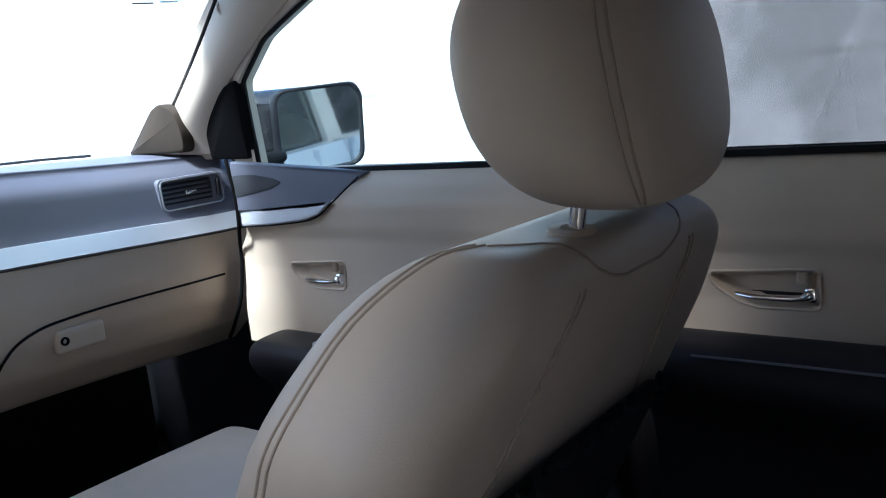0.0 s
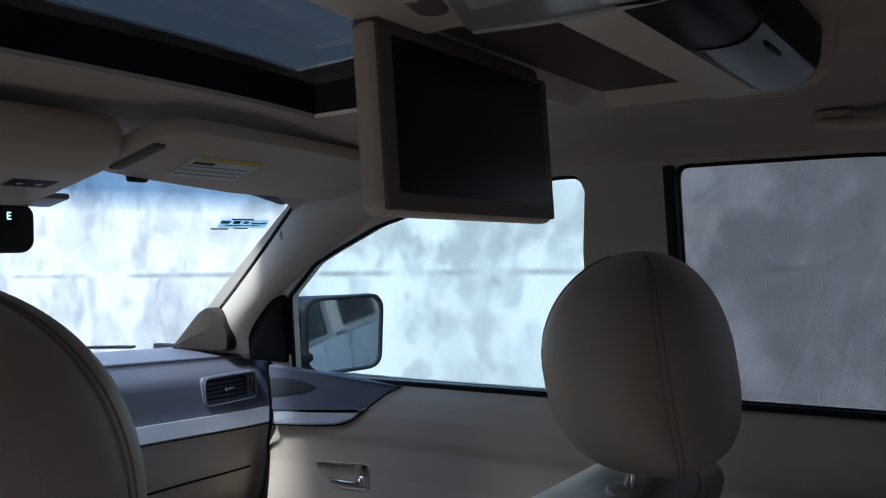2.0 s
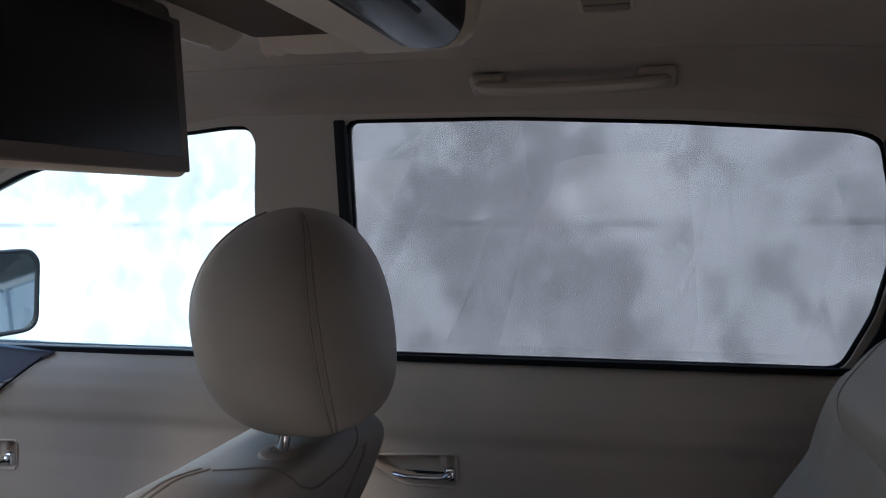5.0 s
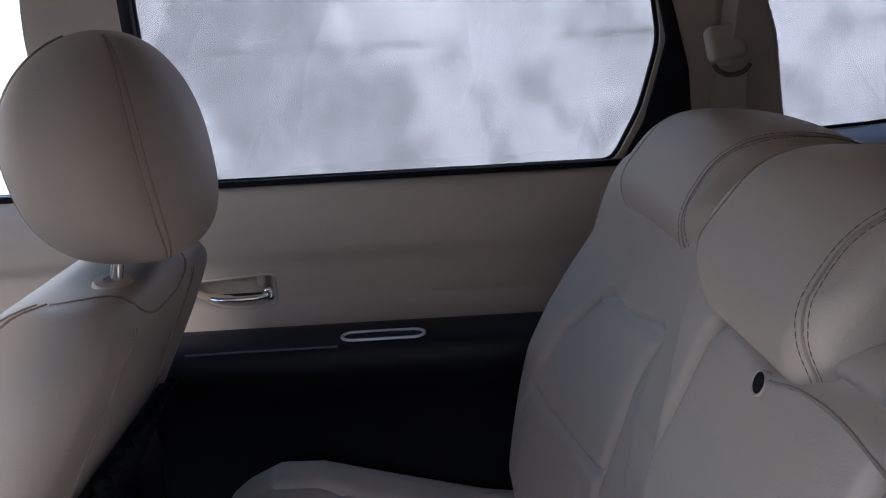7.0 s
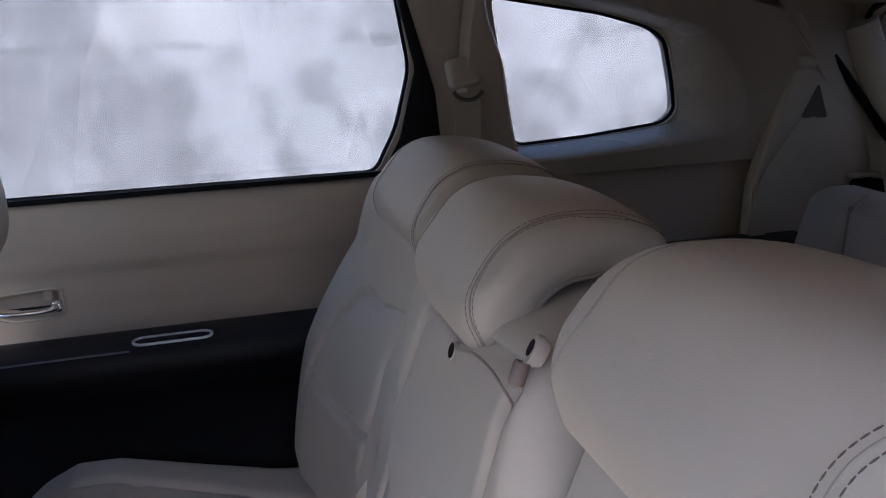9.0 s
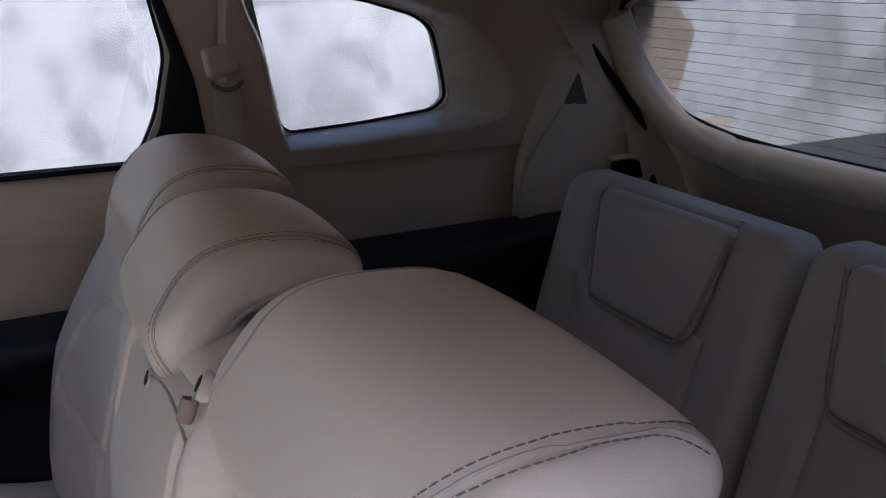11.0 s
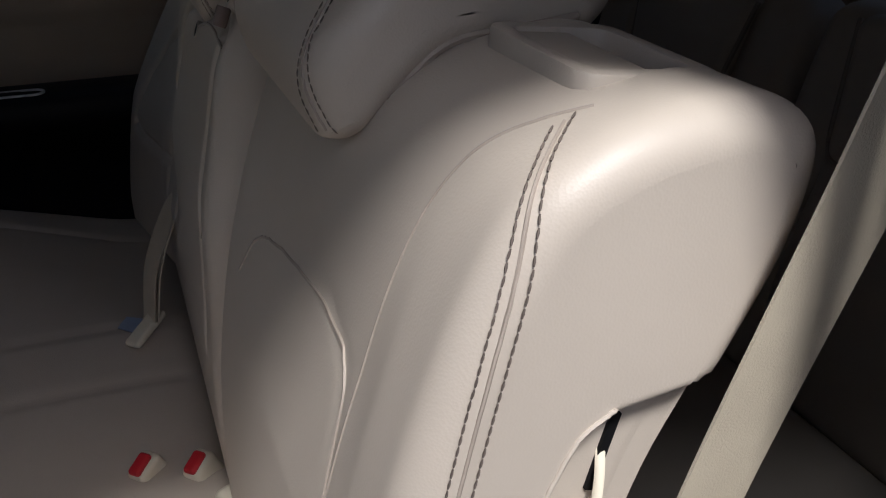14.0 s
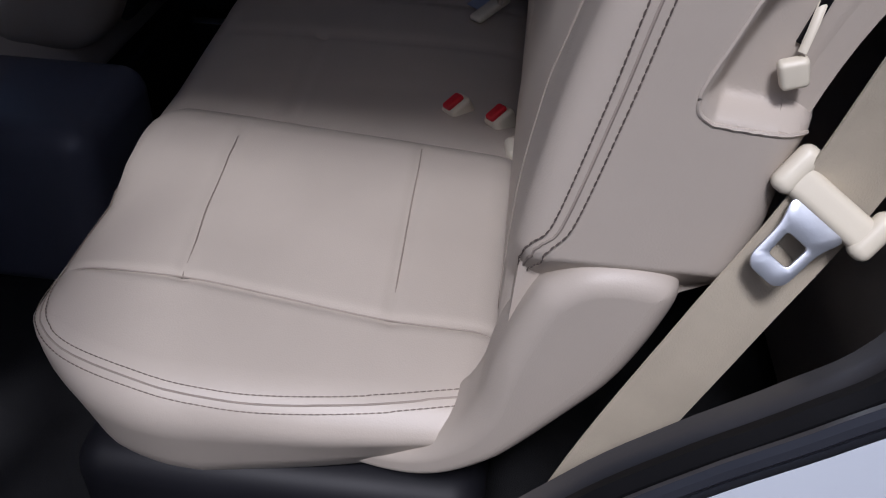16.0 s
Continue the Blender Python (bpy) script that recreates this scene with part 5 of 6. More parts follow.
for wx in (0.80, 2 * CX - 0.80):
    for wy in (1.55, -1.40):
        spin = pose(wx, wy, -0.09, 0, 90 if wx > 0 else -90, 0)
        tyre = part("tyre", moved(lathe(TYRE, (0, 0, 0), 40), spin), RUBBER, under, "black rubber tyre")
        spokes = [moved(box(0.03, 0.172, -0.018, 0.018, 0.03, 0.075, 0.008), spin @ pose(0, 0, 0, 0, 0, 72 * k)) for k in range(5)]
        part("rim", joined(moved(lathe([(0.188, -0.08), (0.192, 0.06), (0.186, 0.085), (0.170, 0.075), (0.165, 0.02), (0.03, 0.03)], (0, 0, 0), 40), spin), *spokes), STEEL, tyre, "grey alloy rim")

# the doors of the other side stand open
def open_door(name, label, y0, y1, dlo, mat, swing, radius):
    ob = thing(name, label, "car door", (2 * CX - 0.80, y1, 0.08), group="doors")
    part("upper_panel", door_panel(y0, y1 - 0.03, None, -1), TRIM, ob)
    part("armrest", armrest(y0, y1 - 0.03, -1), BLACK, ob, "black lower panel with armrest")
    part("outer_skin", sheet(lambda y, z: (2 * CX - 0.835 + 0.10 * max(0, z - 0.55) ** 1.2, y, z), np.linspace(y0 - 0.03, y1, 8), np.linspace(-0.12, 0.80, 10), (0.012, 0, 0)), PAINT, ob, "pale silver painted outer panel")
    pane = part("door_glass", plate(soft_ring(dlo, radius), left(-0.012), (-0.004, 0, 0)), mat, ob, "door window glass", smooth=False)
    part("window_frame", tube([left(-0.012)(y, z) for y, z in soft_ring(dlo, radius)], 0.014, 8, closed=True), BLACK, pane)
    ob.rotation_euler.z = radians(-swing)


open_door("driver_door", "beige driver door with black armrest, swung open", 0.028, 0.865, FRONT_DLO, CLEAR, 62, 0.012)
open_door("passenger_door", "beige rear door with tinted glass, swung open", -0.905, -0.03, REAR_DLO, TINTED, 80, 0.02)


# ---------------------------------------------------------------- dashboard
def dash_y(x, z):
    """The face of the dashboard: bowed towards the seats at the middle of the car, rounded in height."""
    plan = 0.876 - 0.13 * np.clip((0.60 - x) / 0.75, 0, 1.6) ** 2
    return plan + float(np.interp(z, [0.44, 0.50, 0.56, 0.62, 0.69, 0.74, 0.80, 0.835, 0.848], [0.10, 0.030, -0.006, -0.016, -0.012, 0.0, 0.010, 0.045, 0.13]))


dash = thing("dashboard", "dark grey dashboard over a silver strip and beige glove box", "dashboard", (CX, 1.0, 0.3))
XD0, XD1 = 2 * CX - 0.795, 0.795


def slope(x):
    """Bands of the dashboard rise gently towards the middle of the car."""
    return 0.030 * np.clip((0.72 - x) / 0.6, 0, 1.5) ** 1.2


def band(z0, z1, n, off=0.0, x0=XD0, x1=XD1, nx=50):
    return sheet(lambda x, z: (x, dash_y(x, z) - off, z + slope(x)), np.linspace(x0, x1, nx), np.linspace(z0, z1, n), (0, 0.03, 0))


pad = part("upper_pad", joined(band(0.722, 0.835, 12), sheet(lambda x, t: (x, dash_y(x, 0.835) + t * (1.33 - dash_y(x, 0.835) - 0.12 * abs((x - CX) / 0.8) ** 2), 0.835 + slope(x) * (1 - 0.6 * t) + 0.020 * math.sin(math.pi * min(t * 0.8, 1)) - 0.012 * t), np.linspace(XD0, XD1, 50), np.linspace(0, 1, 14), (0, 0.0, -0.02))), DARK, dash, weld=0.0005)
pad.data.set_sharp_from_angle(angle=radians(85))
part("silver_strip", band(0.692, 0.723, 6, 0.004), SILVER, dash, "silver trim strip")
part("strip_gap", tube([(x, dash_y(x, 0.689) - 0.004, 0.6885 + slope(x)) for x in np.linspace(XD0, XD1, 40)], 0.0016, 5), RUBBER, dash)
part("lower_panel", band(0.440, 0.689, 26), TRIM, dash, "beige lower panel")
lid_line = [(0.702, 0.606), (0.62, 0.604), (0.50, 0.602), (0.38, 0.598), (0.31, 0.590), (0.262, 0.568), (0.240, 0.530), (0.232, 0.47)]
part("glove_box_gap", tube([(x, dash_y(x, z) - 0.0005, z + slope(x) * 0.7) for x, z in spline(lid_line, 40)], 0.0024, 6), RUBBER, dash)
lt = part("glove_box_latch", bent(soft_box((0.088, 0.018, 0.040), 0.007, (6, 2, 4)), lambda p: p + np.array([0.383, dash_y(0.383, 0.565) - 0.004, 0.572])), TRIM, dash, "beige glove box latch")
part("latch_groove", tube([(0.383 + u, dash_y(0.383, 0.565) - 0.011, 0.572 + v) for u, v in rounded([(-0.036, -0.012), (0.036, -0.012), (0.036, 0.013), (-0.036, 0.013)], 0.008, 4)], 0.0012, 5, closed=True), BEZEL, lt)
part("key_hole", moved(lathe([(0.0075, 0), (0.0075, 0.003), (0.004, 0.003), (0.0035, 0.0)], (0, 0, 0), 14), pose(0.352, dash_y(0.383, 0.565) - 0.0125, 0.574, 90, 0, 0)), RUBBER, lt, "dark key hole")

part("defroster_slot", strip(spline([(0.515, 1.285, 0.8555), (0.57, 1.21, 0.8565), (0.62, 1.135, 0.8555)], 8), (0.010, 0.007, 0), (0, 0, 0.005)), RUBBER, dash, "black defroster slot")
# side air vent
VX, VZ = 0.658, 0.775
VY = dash_y(VX, VZ) - 0.006
vent = part("air_vent", plate(rounded([(-0.064, -0.031), (-0.068, 0.031), (0.080, 0.031), (0.085, -0.031)], 0.014, 5), lambda u, v: (VX + u, VY, VZ + v), (0, 0.014, 0),
                              [rounded([(-0.055, -0.023), (-0.058, 0.024), (0.052, 0.024), (0.055, -0.023)], 0.010, 4)], bevel=0.002), DARK, dash, "dark grey air vent")
part("vent_ring", tube([(VX + u, VY - 0.001, VZ + v) for u, v in rounded([(-0.060, -0.028), (-0.063, 0.028), (0.075, 0.028), (0.080, -0.028)], 0.013, 5)], 0.0016, 6, closed=True), STEEL, vent, "pale vent surround")
part("vent_well", box(VX - 0.056, VX + 0.054, VY + 0.016, VY + 0.02, VZ - 0.026, VZ + 0.026, 0.001), BLACK, vent)
for k in range(5):
    part("slat", moved(soft_box((0.110, 0.014, 0.0035), 0.0015, (2, 1, 1)), pose(VX - 0.001, VY + 0.007, VZ - 0.018 + 0.009 * k, -22, 0, 0)), BLACK, vent)
part("vent_tab", moved(soft_box((0.026, 0.010, 0.008), 0.003, (2, 1, 1)), pose(VX + 0.002, VY - 0.001, VZ + 0.001)), CHROME, vent, "chrome vent tab")
part("vent_wheel", moved(soft_box((0.007, 0.012, 0.034), 0.003, (1, 2, 3)), pose(VX + 0.067, VY, VZ)), BLACK, vent)
END = spline([(0.6980, 0.806, 0.829), (0.6955, 0.800, 0.812), (0.6955, 0.793, 0.780), (0.6975, 0.792, 0.737), (0.699, 0.796, 0.700), (0.710, 0.812, 0.675), (0.720, 0.826, 0.650), (0.7215, 0.830, 0.62), (0.717, 0.842, 0.555), (0.714, 0.868, 0.50), (0.714, 0.89, 0.470)], 50)

# Matt black tube draws the dark of the open gap beside the door.
part("dash_end_gap", tube(END, 0.0036, 8), MATT_BLACK, dash, "black tube for the shade in the gap")


part("side_skirt", sheet(lambda y, z: (0.798, y, z), np.linspace(0.70, 1.38, 5), np.linspace(0.02, 0.72, 6), (0.02, 0, 0)), BLACK, dash)
part("side_skirt", sheet(lambda y, z: (0.798, y, z), np.linspace(0.86, 1.30, 5), np.linspace(0.72, 0.84, 3), (0.02, 0, 0)), BLACK, dash)
# centre stack and tunnel, hidden low down behind the seats
part("centre_console", joined(box(CX - 0.14, CX + 0.14, 0.72, 1.2, 0.02, 0.72, 0.04), box(CX - 0.12, CX + 0.12, -0.05, 0.72, 0.02, 0.30, 0.04)), DARK, None)
tagged(bpy.data.objects["centre_console"], "dark grey centre console between the front seats", "console", kind="structure")

# ---------------------------------------------------------------- pillar, visor, mirror, sunroof
L_EDGE = [(0.725, 1.09, 0.845), (0.715, 0.99, 0.905), (0.685, 0.83, 1.02), (0.640, 0.655, 1.145), (0.61, 0.56, 1.195), (0.575, 0.45, 1.218)]
R_EDGE = [(0.735, 0.885, 0.84), (0.712, 0.845, 0.905), (0.692, 0.735, 0.985), (0.668, 0.595, 1.062), (0.652, 0.44, 1.128), (0.640, 0.28, 1.156)]


def pillar(sign):
    le, re_ = spline(L_EDGE, 30), spline(R_EDGE, 30)

    def at(i, t):
        p = le[int(i)] * (1 - t) + re_[int(i)] * t
        p = p + np.array([-0.024, -0.012, 0.0]) * math.sin(math.pi * t) ** 0.8 + np.array([-0.004, 0, 0])
        return (p[0] if sign > 0 else 2 * CX - p[0], p[1], p[2])
    return sheet(at, range(30), np.linspace(0, 1, 12), (0.006 * sign, 0.004, 0))


pl = part("pillar_cover", pillar(1), PILLAR, wall_right, "beige windshield pillar cover")
part("pillar_cover", pillar(-1), PILLAR, wall_left, "beige windshield pillar cover")
part("pillar_gap", tube(spline([(p[0] - 0.004, p[1] + 0.004, p[2]) for p in L_EDGE[:4]], 24), 0.004, 6), RUBBER, pl)
part("airbag_badge", moved(lathe([(0.016, -0.006), (0.0165, 0.001), (0.014, 0.0035), (0.010, 0.0025)], (0, 0, 0), 20), pose(0.650, 0.690, 1.090, 35, -62, 0)), PILLAR, pl, "round beige airbag plug")
tweet = [(1.085, 0.848), (0.90, 0.848), (0.895, 0.885), (0.905, 0.925), (0.945, 0.945), (0.975, 0.935)]
part("tweeter_grille", plate(rounded(tweet, 0.014, 4), lambda y, z: (0.672 + 0.10 * (0.90 - z), y, z), (0.03, 0, 0), bevel=0.005), material("tan_speaker_cloth", (0.042, 0.033, 0.025), 0.9, spec=0.2, fine=1500, bump=0.4, bump_dist=0.0008), pl, "tan speaker grille")


def visor_z(y):
    return 1.165 - 0.30 * (y - 0.463)


vi = thing("sun_visor", "beige sun visor folded up, with white warning label", "sun visor", (0.35, 0.44, 1.17), group="sun visors")
VIS = rounded([(0.080, 0.480), (0.094, 0.372), (0.125, 0.346), (0.27, 0.350), (0.455, 0.361), (0.590, 0.372), (0.614, 0.42), (0.600, 0.530), (0.36, 0.528), (0.16, 0.498)], 0.03, 6)
part("visor_body", plate(VIS, lambda x, y: (x, y, visor_z(y)), (0, 0.006, 0.022), bevel=0.006), TRIM, vi)
part("visor_slot", moved(soft_box((0.020, 0.085, 0.008), 0.0035, (2, 4, 1)), pose(0.110, 0.425, visor_z(0.425) - 0.0005, -16.5, 0, 8)), BEZEL, vi, "brown moulded slot")
part("visor_clip", moved(soft_box((0.030, 0.014, 0.010), 0.004, (3, 2, 2)), pose(0.165, 0.500, 1.156)), BLACK, vi, "dark clip")


def on_visor(x0, x1, y0, y1, skew, lift):
    return plate([(x0, y0), (x1, y0), (x1 + skew, y1), (x0 + skew, y1)], lambda x, y: (x, y, visor_z(y) - lift), (0, 0, 0.0006))


lab = part("warning_label", on_visor(0.190, 0.315, 0.406, 0.474, 0.002, 0.0012), PAPER, vi, "white warning label", smooth=False)
part("label_heading", on_visor(0.200, 0.312, 0.406, 0.418, 0, 0.0018), YELLOW, lab, "yellow heading band", smooth=False)
for k in range(4):
    part("print_bar", on_visor(0.200 if k < 1 else 0.196, 0.236 if k < 1 else 0.309, 0.422 + 0.013 * k, 0.429 + 0.013 * k - 0.004 * (k > 0), 0, 0.0019), INK if k == 0 else GREY_INK, lab, "illegible print", smooth=False)
vd = copy_thing(vi, pose(2 * CX - 0.70 + 0.0 + 0.35, 0.44, 1.17))
tagged(vd, "beige sun visor folded up over the driver side", "sun visor", "sun visors")

mc = thing("map_light_console", "beige map light console over the windshield with dark buttons", "console", (CX, 0.5, 1.16))
part("console_body", bent(soft_box((0.34, 0.20, 0.075), 0.03, (10, 8, 3)), lambda p: np.stack([p[:, 0] * (1 - 0.10 * np.clip(-p[:, 2] / 0.0375, 0, 1)) + CX, p[:, 1] + 0.51, p[:, 2] + 1.172 - 0.20 * p[:, 1]], 1)), TRIM, mc)
btn = part("button_panel", moved(soft_box((0.060, 0.055, 0.006), 0.002, (2, 2, 1)), pose(0.005, 0.500, 1.1395, -10.5, 0, 0)), BLACK, mc, "dark button panel")
for i in range(2):
    for j in range(2):
        part("button_mark", moved(soft_box((0.008, 0.006, 0.002), 0.0008, (1, 1, 1)), pose(-0.007 + 0.024 * i, 0.490 + 0.020 * j, 1.1385 - 0.0037 * j, -10.5, 0, 0)), PAPER, btn, "white button mark")
part("map_lens", moved(soft_box((0.085, 0.05, 0.008), 0.003, (3, 2, 1)), pose(0.055, 0.575, 1.127, -10.5, 0, 0)), LENS, mc, "clear lamp lens")

rv = thing("rearview_mirror", "dark rearview mirror with compass display under the windshield", "mirror", (CX, 0.62, 1.09))
part("mirror_case", bent(soft_box((0.25, 0.035, 0.066), 0.017, (8, 2, 3)), lambda p: p + np.array([-0.046, 0.612, 1.090])), BLACK, rv)
part("mirror_glass", plate(rounded([(-0.115, -0.027), (0.115, -0.027), (0.118, 0.0), (0.112, 0.027), (-0.112, 0.027)], 0.014, 4), lambda u, v: (-0.046 + u, 0.5935, 1.090 + v), (0, 0.002, 0)), SCREEN, rv, "dark auto-dimming glass", smooth=False)
part("mirror_stem", tube(spline([(CX, 0.63, 1.10), (CX, 0.68, 1.13), (CX, 0.745, 1.135)], 8), 0.010, 10), BLACK, rv)
glow = bpy.data.materials.new("compass_glow")
glow.use_nodes = True
glow.node_tree.nodes["Principled BSDF"].inputs["Emission Color"].default_value = (0.75, 1.0, 0.95, 1)
glow.node_tree.nodes["Principled BSDF"].inputs["Emission Strength"].default_value = 1.2


def writing(name, text, size, mat, m, parent, depth=0.0004):
    curve = bpy.data.curves.new(name, "FONT")
    curve.body, curve.size, curve.extrude, curve.align_x, curve.align_y = text, size, depth, "CENTER", "CENTER"
    tmp = bpy.data.objects.new(name, curve)
    me = bpy.data.meshes.new_from_object(tmp)
    bpy.data.objects.remove(tmp)
    me.transform(m)
    me.materials.append(mat)
    ob = new(name, me)
    ob.parent = parent
    base = parent.location if parent.type == "EMPTY" else Vector((0, 0, 0))
    ob.matrix_parent_inverse = Matrix.Translation(-base)
    return ob


writing("compass_letter", "E", 0.014, glow, pose(0.037, 0.5928, 1.105, 90, 0, 0), rv)

# sunroof: frame, glass
sr = part("window_7", sheet(lambda x, y: (x, y, roof_z(x, y, 0) + 0.050), np.linspace(SUN_L - 0.03, SUN_RT + 0.03, 14), np.linspace(SUN_R - 0.06, SUN_F + 0.05, 8), (0, 0, 0.004)), SMOKE)
tagged(sr, "smoked sunroof glass, closed, with shade slid open", "sunroof", kind="structure")
for y0, y1, x0, x1 in ((SUN_F + 0.002, SUN_F + 0.05, SUN_L - 0.03, SUN_RT + 0.03), (SUN_R - 0.06, SUN_R - 0.002, SUN_L - 0.03, SUN_RT + 0.03)):
    part("sunroof_frame", sheet(lambda x, y: (x, y, roof_z(x, y) + 0.0068), np.linspace(x0, x1, 14), np.linspace(y0, y1, 3), (0, 0, 0.042)), RUBBER, sr, "black sunroof frame")
for x0, x1 in ((SUN_L - 0.03, SUN_L - 0.002), (SUN_RT + 0.002, SUN_RT + 0.03)):
    part("sunroof_frame", sheet(lambda x, y: (x, y, roof_z(x, y) + 0.0068), np.linspace(x0, x1, 3), np.linspace(SUN_R, SUN_F, 6), (0, 0, 0.042)), RUBBER, sr, "black sunroof frame")

# windshield sticker
st = thing("windshield_sticker", "small blue and white sticker on the windshield", "sticker", (0.53, 0.72, 1.08))
FILM = glass("blue_film", (0.66, 0.84, 0.94), 0.05)
rows = ((0.920, 0.986, 0.8230, 0.8650, FILM), (0.933, 0.963, 0.8635, 0.8715, BLUE), (0.921, 0.933, 0.8450, 0.8590, BLUE), (0.938, 0.947, 0.8430, 0.8590, INK), (0.952, 0.959, 0.8450, 0.8570, BLUE),
        (0.964, 0.984, 0.8430, 0.8510, BLUE), (0.928, 0.978, 0.8320, 0.8370, BLUE), (0.912, 0.936, 0.8130, 0.8200, INK), (0.942, 0.962, 0.8170, 0.8230, PAPER))
for k, (u0, u1, v0, v1, mat) in enumerate(rows):
    geo = sheet(lambda u, v: tuple(np.array(ws_point(u, v)) - np.array((0, 0.0025 + 0.0008 * (k > 0), 0.003))), np.linspace(u0, u1, 3), np.linspace(v0, v1, 2), (0, -0.0004, 0))
    part("sticker_bar", geo, mat, st, "illegible print" if k else "blue film", smooth=False)


# ---------------------------------------------------------------- overhead console with screen
oc = thing("overhead_console", "beige overhead console with reading lamp and lowered screen", "console", (CX, -0.3, 1.16))


def ramp(a, lo, hi):
    k = min(max((a - lo) / (hi - lo), 0.0), 1.0)
    return k * k * (3 - 2 * k)


def console_under(u, v):
    """Underside of the console: lamp block on one side, storage well and the barrel of the player on the other."""
    x = -0.006 + (0.281 * u * (1 - 0.20 * abs(v) ** 5) if u < 0 else 0.241 * u * (1 - 0.05 * abs(v) ** 6))
    block = 1 - ramp(x, -0.118, -0.106)
    lip = 0.011 * ramp(x, 0.203, 0.210)
    y = -0.282 + (0.147 * v * (1 - 0.16 * abs(u) ** 5) if v > 0 else v * (0.147 * block * (1 - 0.16 * abs(u) ** 5) + (0.083 + lip) * (1 - block)))
    rim = min((1 - abs(v)) * (1 + 4 * (1 - block)) if v > 0 or block > 0.5 else 1.0, 1 + u)
    z = 1.180 + 0.004 * block + 0.034 * (1 - ramp(rim, 0.0, 0.24)) ** 2 + 0.05 * max(0.0, (x - 0.222) / 0.013) ** 2.2
    z += 0.45 * block * max(0.0, -0.376 - y)
    z += (1 - block) * float(np.interp(-y - lip, [0.330, 0.346, 0.356, 0.360, 0.363, 0.365], [0, 0.003, 0.012, 0.024, 0.040, 0.055]))
    z += 0.022 * (1 - block) * ramp(y, -0.268, -0.258) * (1 - ramp(y, -0.158, -0.148)) * (1 - ramp(x, 0.218, 0.226))
    return (x, y, z)


part("console_body", sheet(console_under, np.linspace(-1, 1, 150), np.r_[np.linspace(-1, -0.55, 40), np.linspace(-0.53, 1, 60)], (0, 0, 0.030)), TRIM, oc)
# Dark brown plate: the shade of the well is put into its colour.
part("screen_well", plate(rounded([(-0.100, -0.256), (0.218, -0.256), (0.214, -0.160), (-0.100, -0.160)], 0.008, 4), lambda x, y: (x, y, 1.2010), (0, 0, -0.002), bevel=0.0008), WELL, oc, "storage well with its shade painted in brown")
BARREL = spline([(0, -0.311, 1.1785), (0, -0.335, 1.1772), (0, -0.352, 1.1815), (0, -0.3635, 1.198), (0, -0.368, 1.227)], 40)


def player_at(off):
    """Point on the rounded front of the player."""
    def at(x, t):
        k = t * 39
        a, b = BARREL[int(k)], BARREL[min(int(k) + 1, 39)]
        f = k - int(k)
        nip = 0.022 * max(0.0, (x - 0.16) / 0.04) ** 3 * (2 * t - 1) * max(0.0, abs(2 * t - 1) - 0.4)
        return (x - abs(nip), a[1] + f * (b[1] - a[1]) - 0.7 * off, a[2] + f * (b[2] - a[2]) - 0.7 * off)
    return at


bar = part("player_front", sheet(player_at(0.0), np.linspace(-0.12, 0.200, 30), np.linspace(0, 0.97, 24), (0, 0.008, 0.010)), PLAYER, oc, "glossy black player front")
part("player_window", sheet(player_at(0.0015), np.linspace(0.012, 0.192, 16), np.linspace(0.05, 0.66, 16), (0, 0.001, 0.001)), material("smoky_lens", (0.016, 0.018, 0.022), 0.25, spread=0.05, bump=0.0, spec=0.3), bar, "smoky grey lens")
part("player_button", moved(soft_box((0.034, 0.010, 0.004), 0.0018, (4, 2, 1)), pose(0.062, -0.3545, 1.1835, 38, 0, 0)), BLACK, bar, "dark oval button")
LAMP = [(-0.240, -0.264), (-0.238, -0.330), (-0.206, -0.366), (-0.116, -0.356), (-0.112, -0.218), (-0.126, -0.216)]
lamp = part("reading_lamp", plate(rounded(LAMP, 0.010, 4), lambda x, y: (x, y, 1.1785 + 0.0), (0, 0, 0.012), bevel=0.003), LENS, oc, "clear plastic reading lamp")
part("lamp_lens", plate(rounded([(-0.232, -0.270), (-0.164, -0.244), (-0.170, -0.303), (-0.220, -0.313)], 0.006, 3), lambda x, y: (x, y, 1.1768), (0, 0, 0.003), bevel=0.001), material("frosted_lens", (0.48, 0.46, 0.445), 0.35, spread=0.04, fine=500, bump=0.6, bump_dist=0.001), lamp, "frosted lamp lens")
part("lamp_switch", moved(bent(soft_box((0.030, 0.022, 0.006), 0.0028, (6, 4, 1)), lambda p: p), pose(-0.150, -0.324, 1.1772, 0, 0, 8)), PAPER, lamp, "pale lamp switch")
part("lamp_rim", tube(spline([(-0.121, -0.219, 1.1795), (-0.1155, -0.26, 1.1790), (-0.1140, -0.31, 1.1790), (-0.119, -0.353, 1.1800), (-0.150, -0.360, 1.1805)], 30), 0.0026, 8), CLEAR_RIM, lamp, "shiny clear edge")
kn = part("slide_switch", plate(stadium(0.092, 0.020), lambda u, v: (-0.196 + 0.957 * u - 0.29 * v, -0.226 + 0.29 * u + 0.957 * v, 1.1822), (0, 0, 0.004), bevel=0.001), BEZEL, oc, "brown switch recess")
part("slide_knob", moved(soft_box((0.042, 0.014, 0.010), 0.0045, (4, 2, 1)), pose(-0.216, -0.232, 1.1815, 0, 0, 17)), TRIM, kn)

SC = pose(-0.064, -0.176, 1.123, -3, 0, 0)
case = part("screen_case", moved(bent(soft_box((0.226, 0.018, 0.118), 0.007, (6, 2, 5)), lambda p: p), SC), TRIM, oc, "beige screen case")
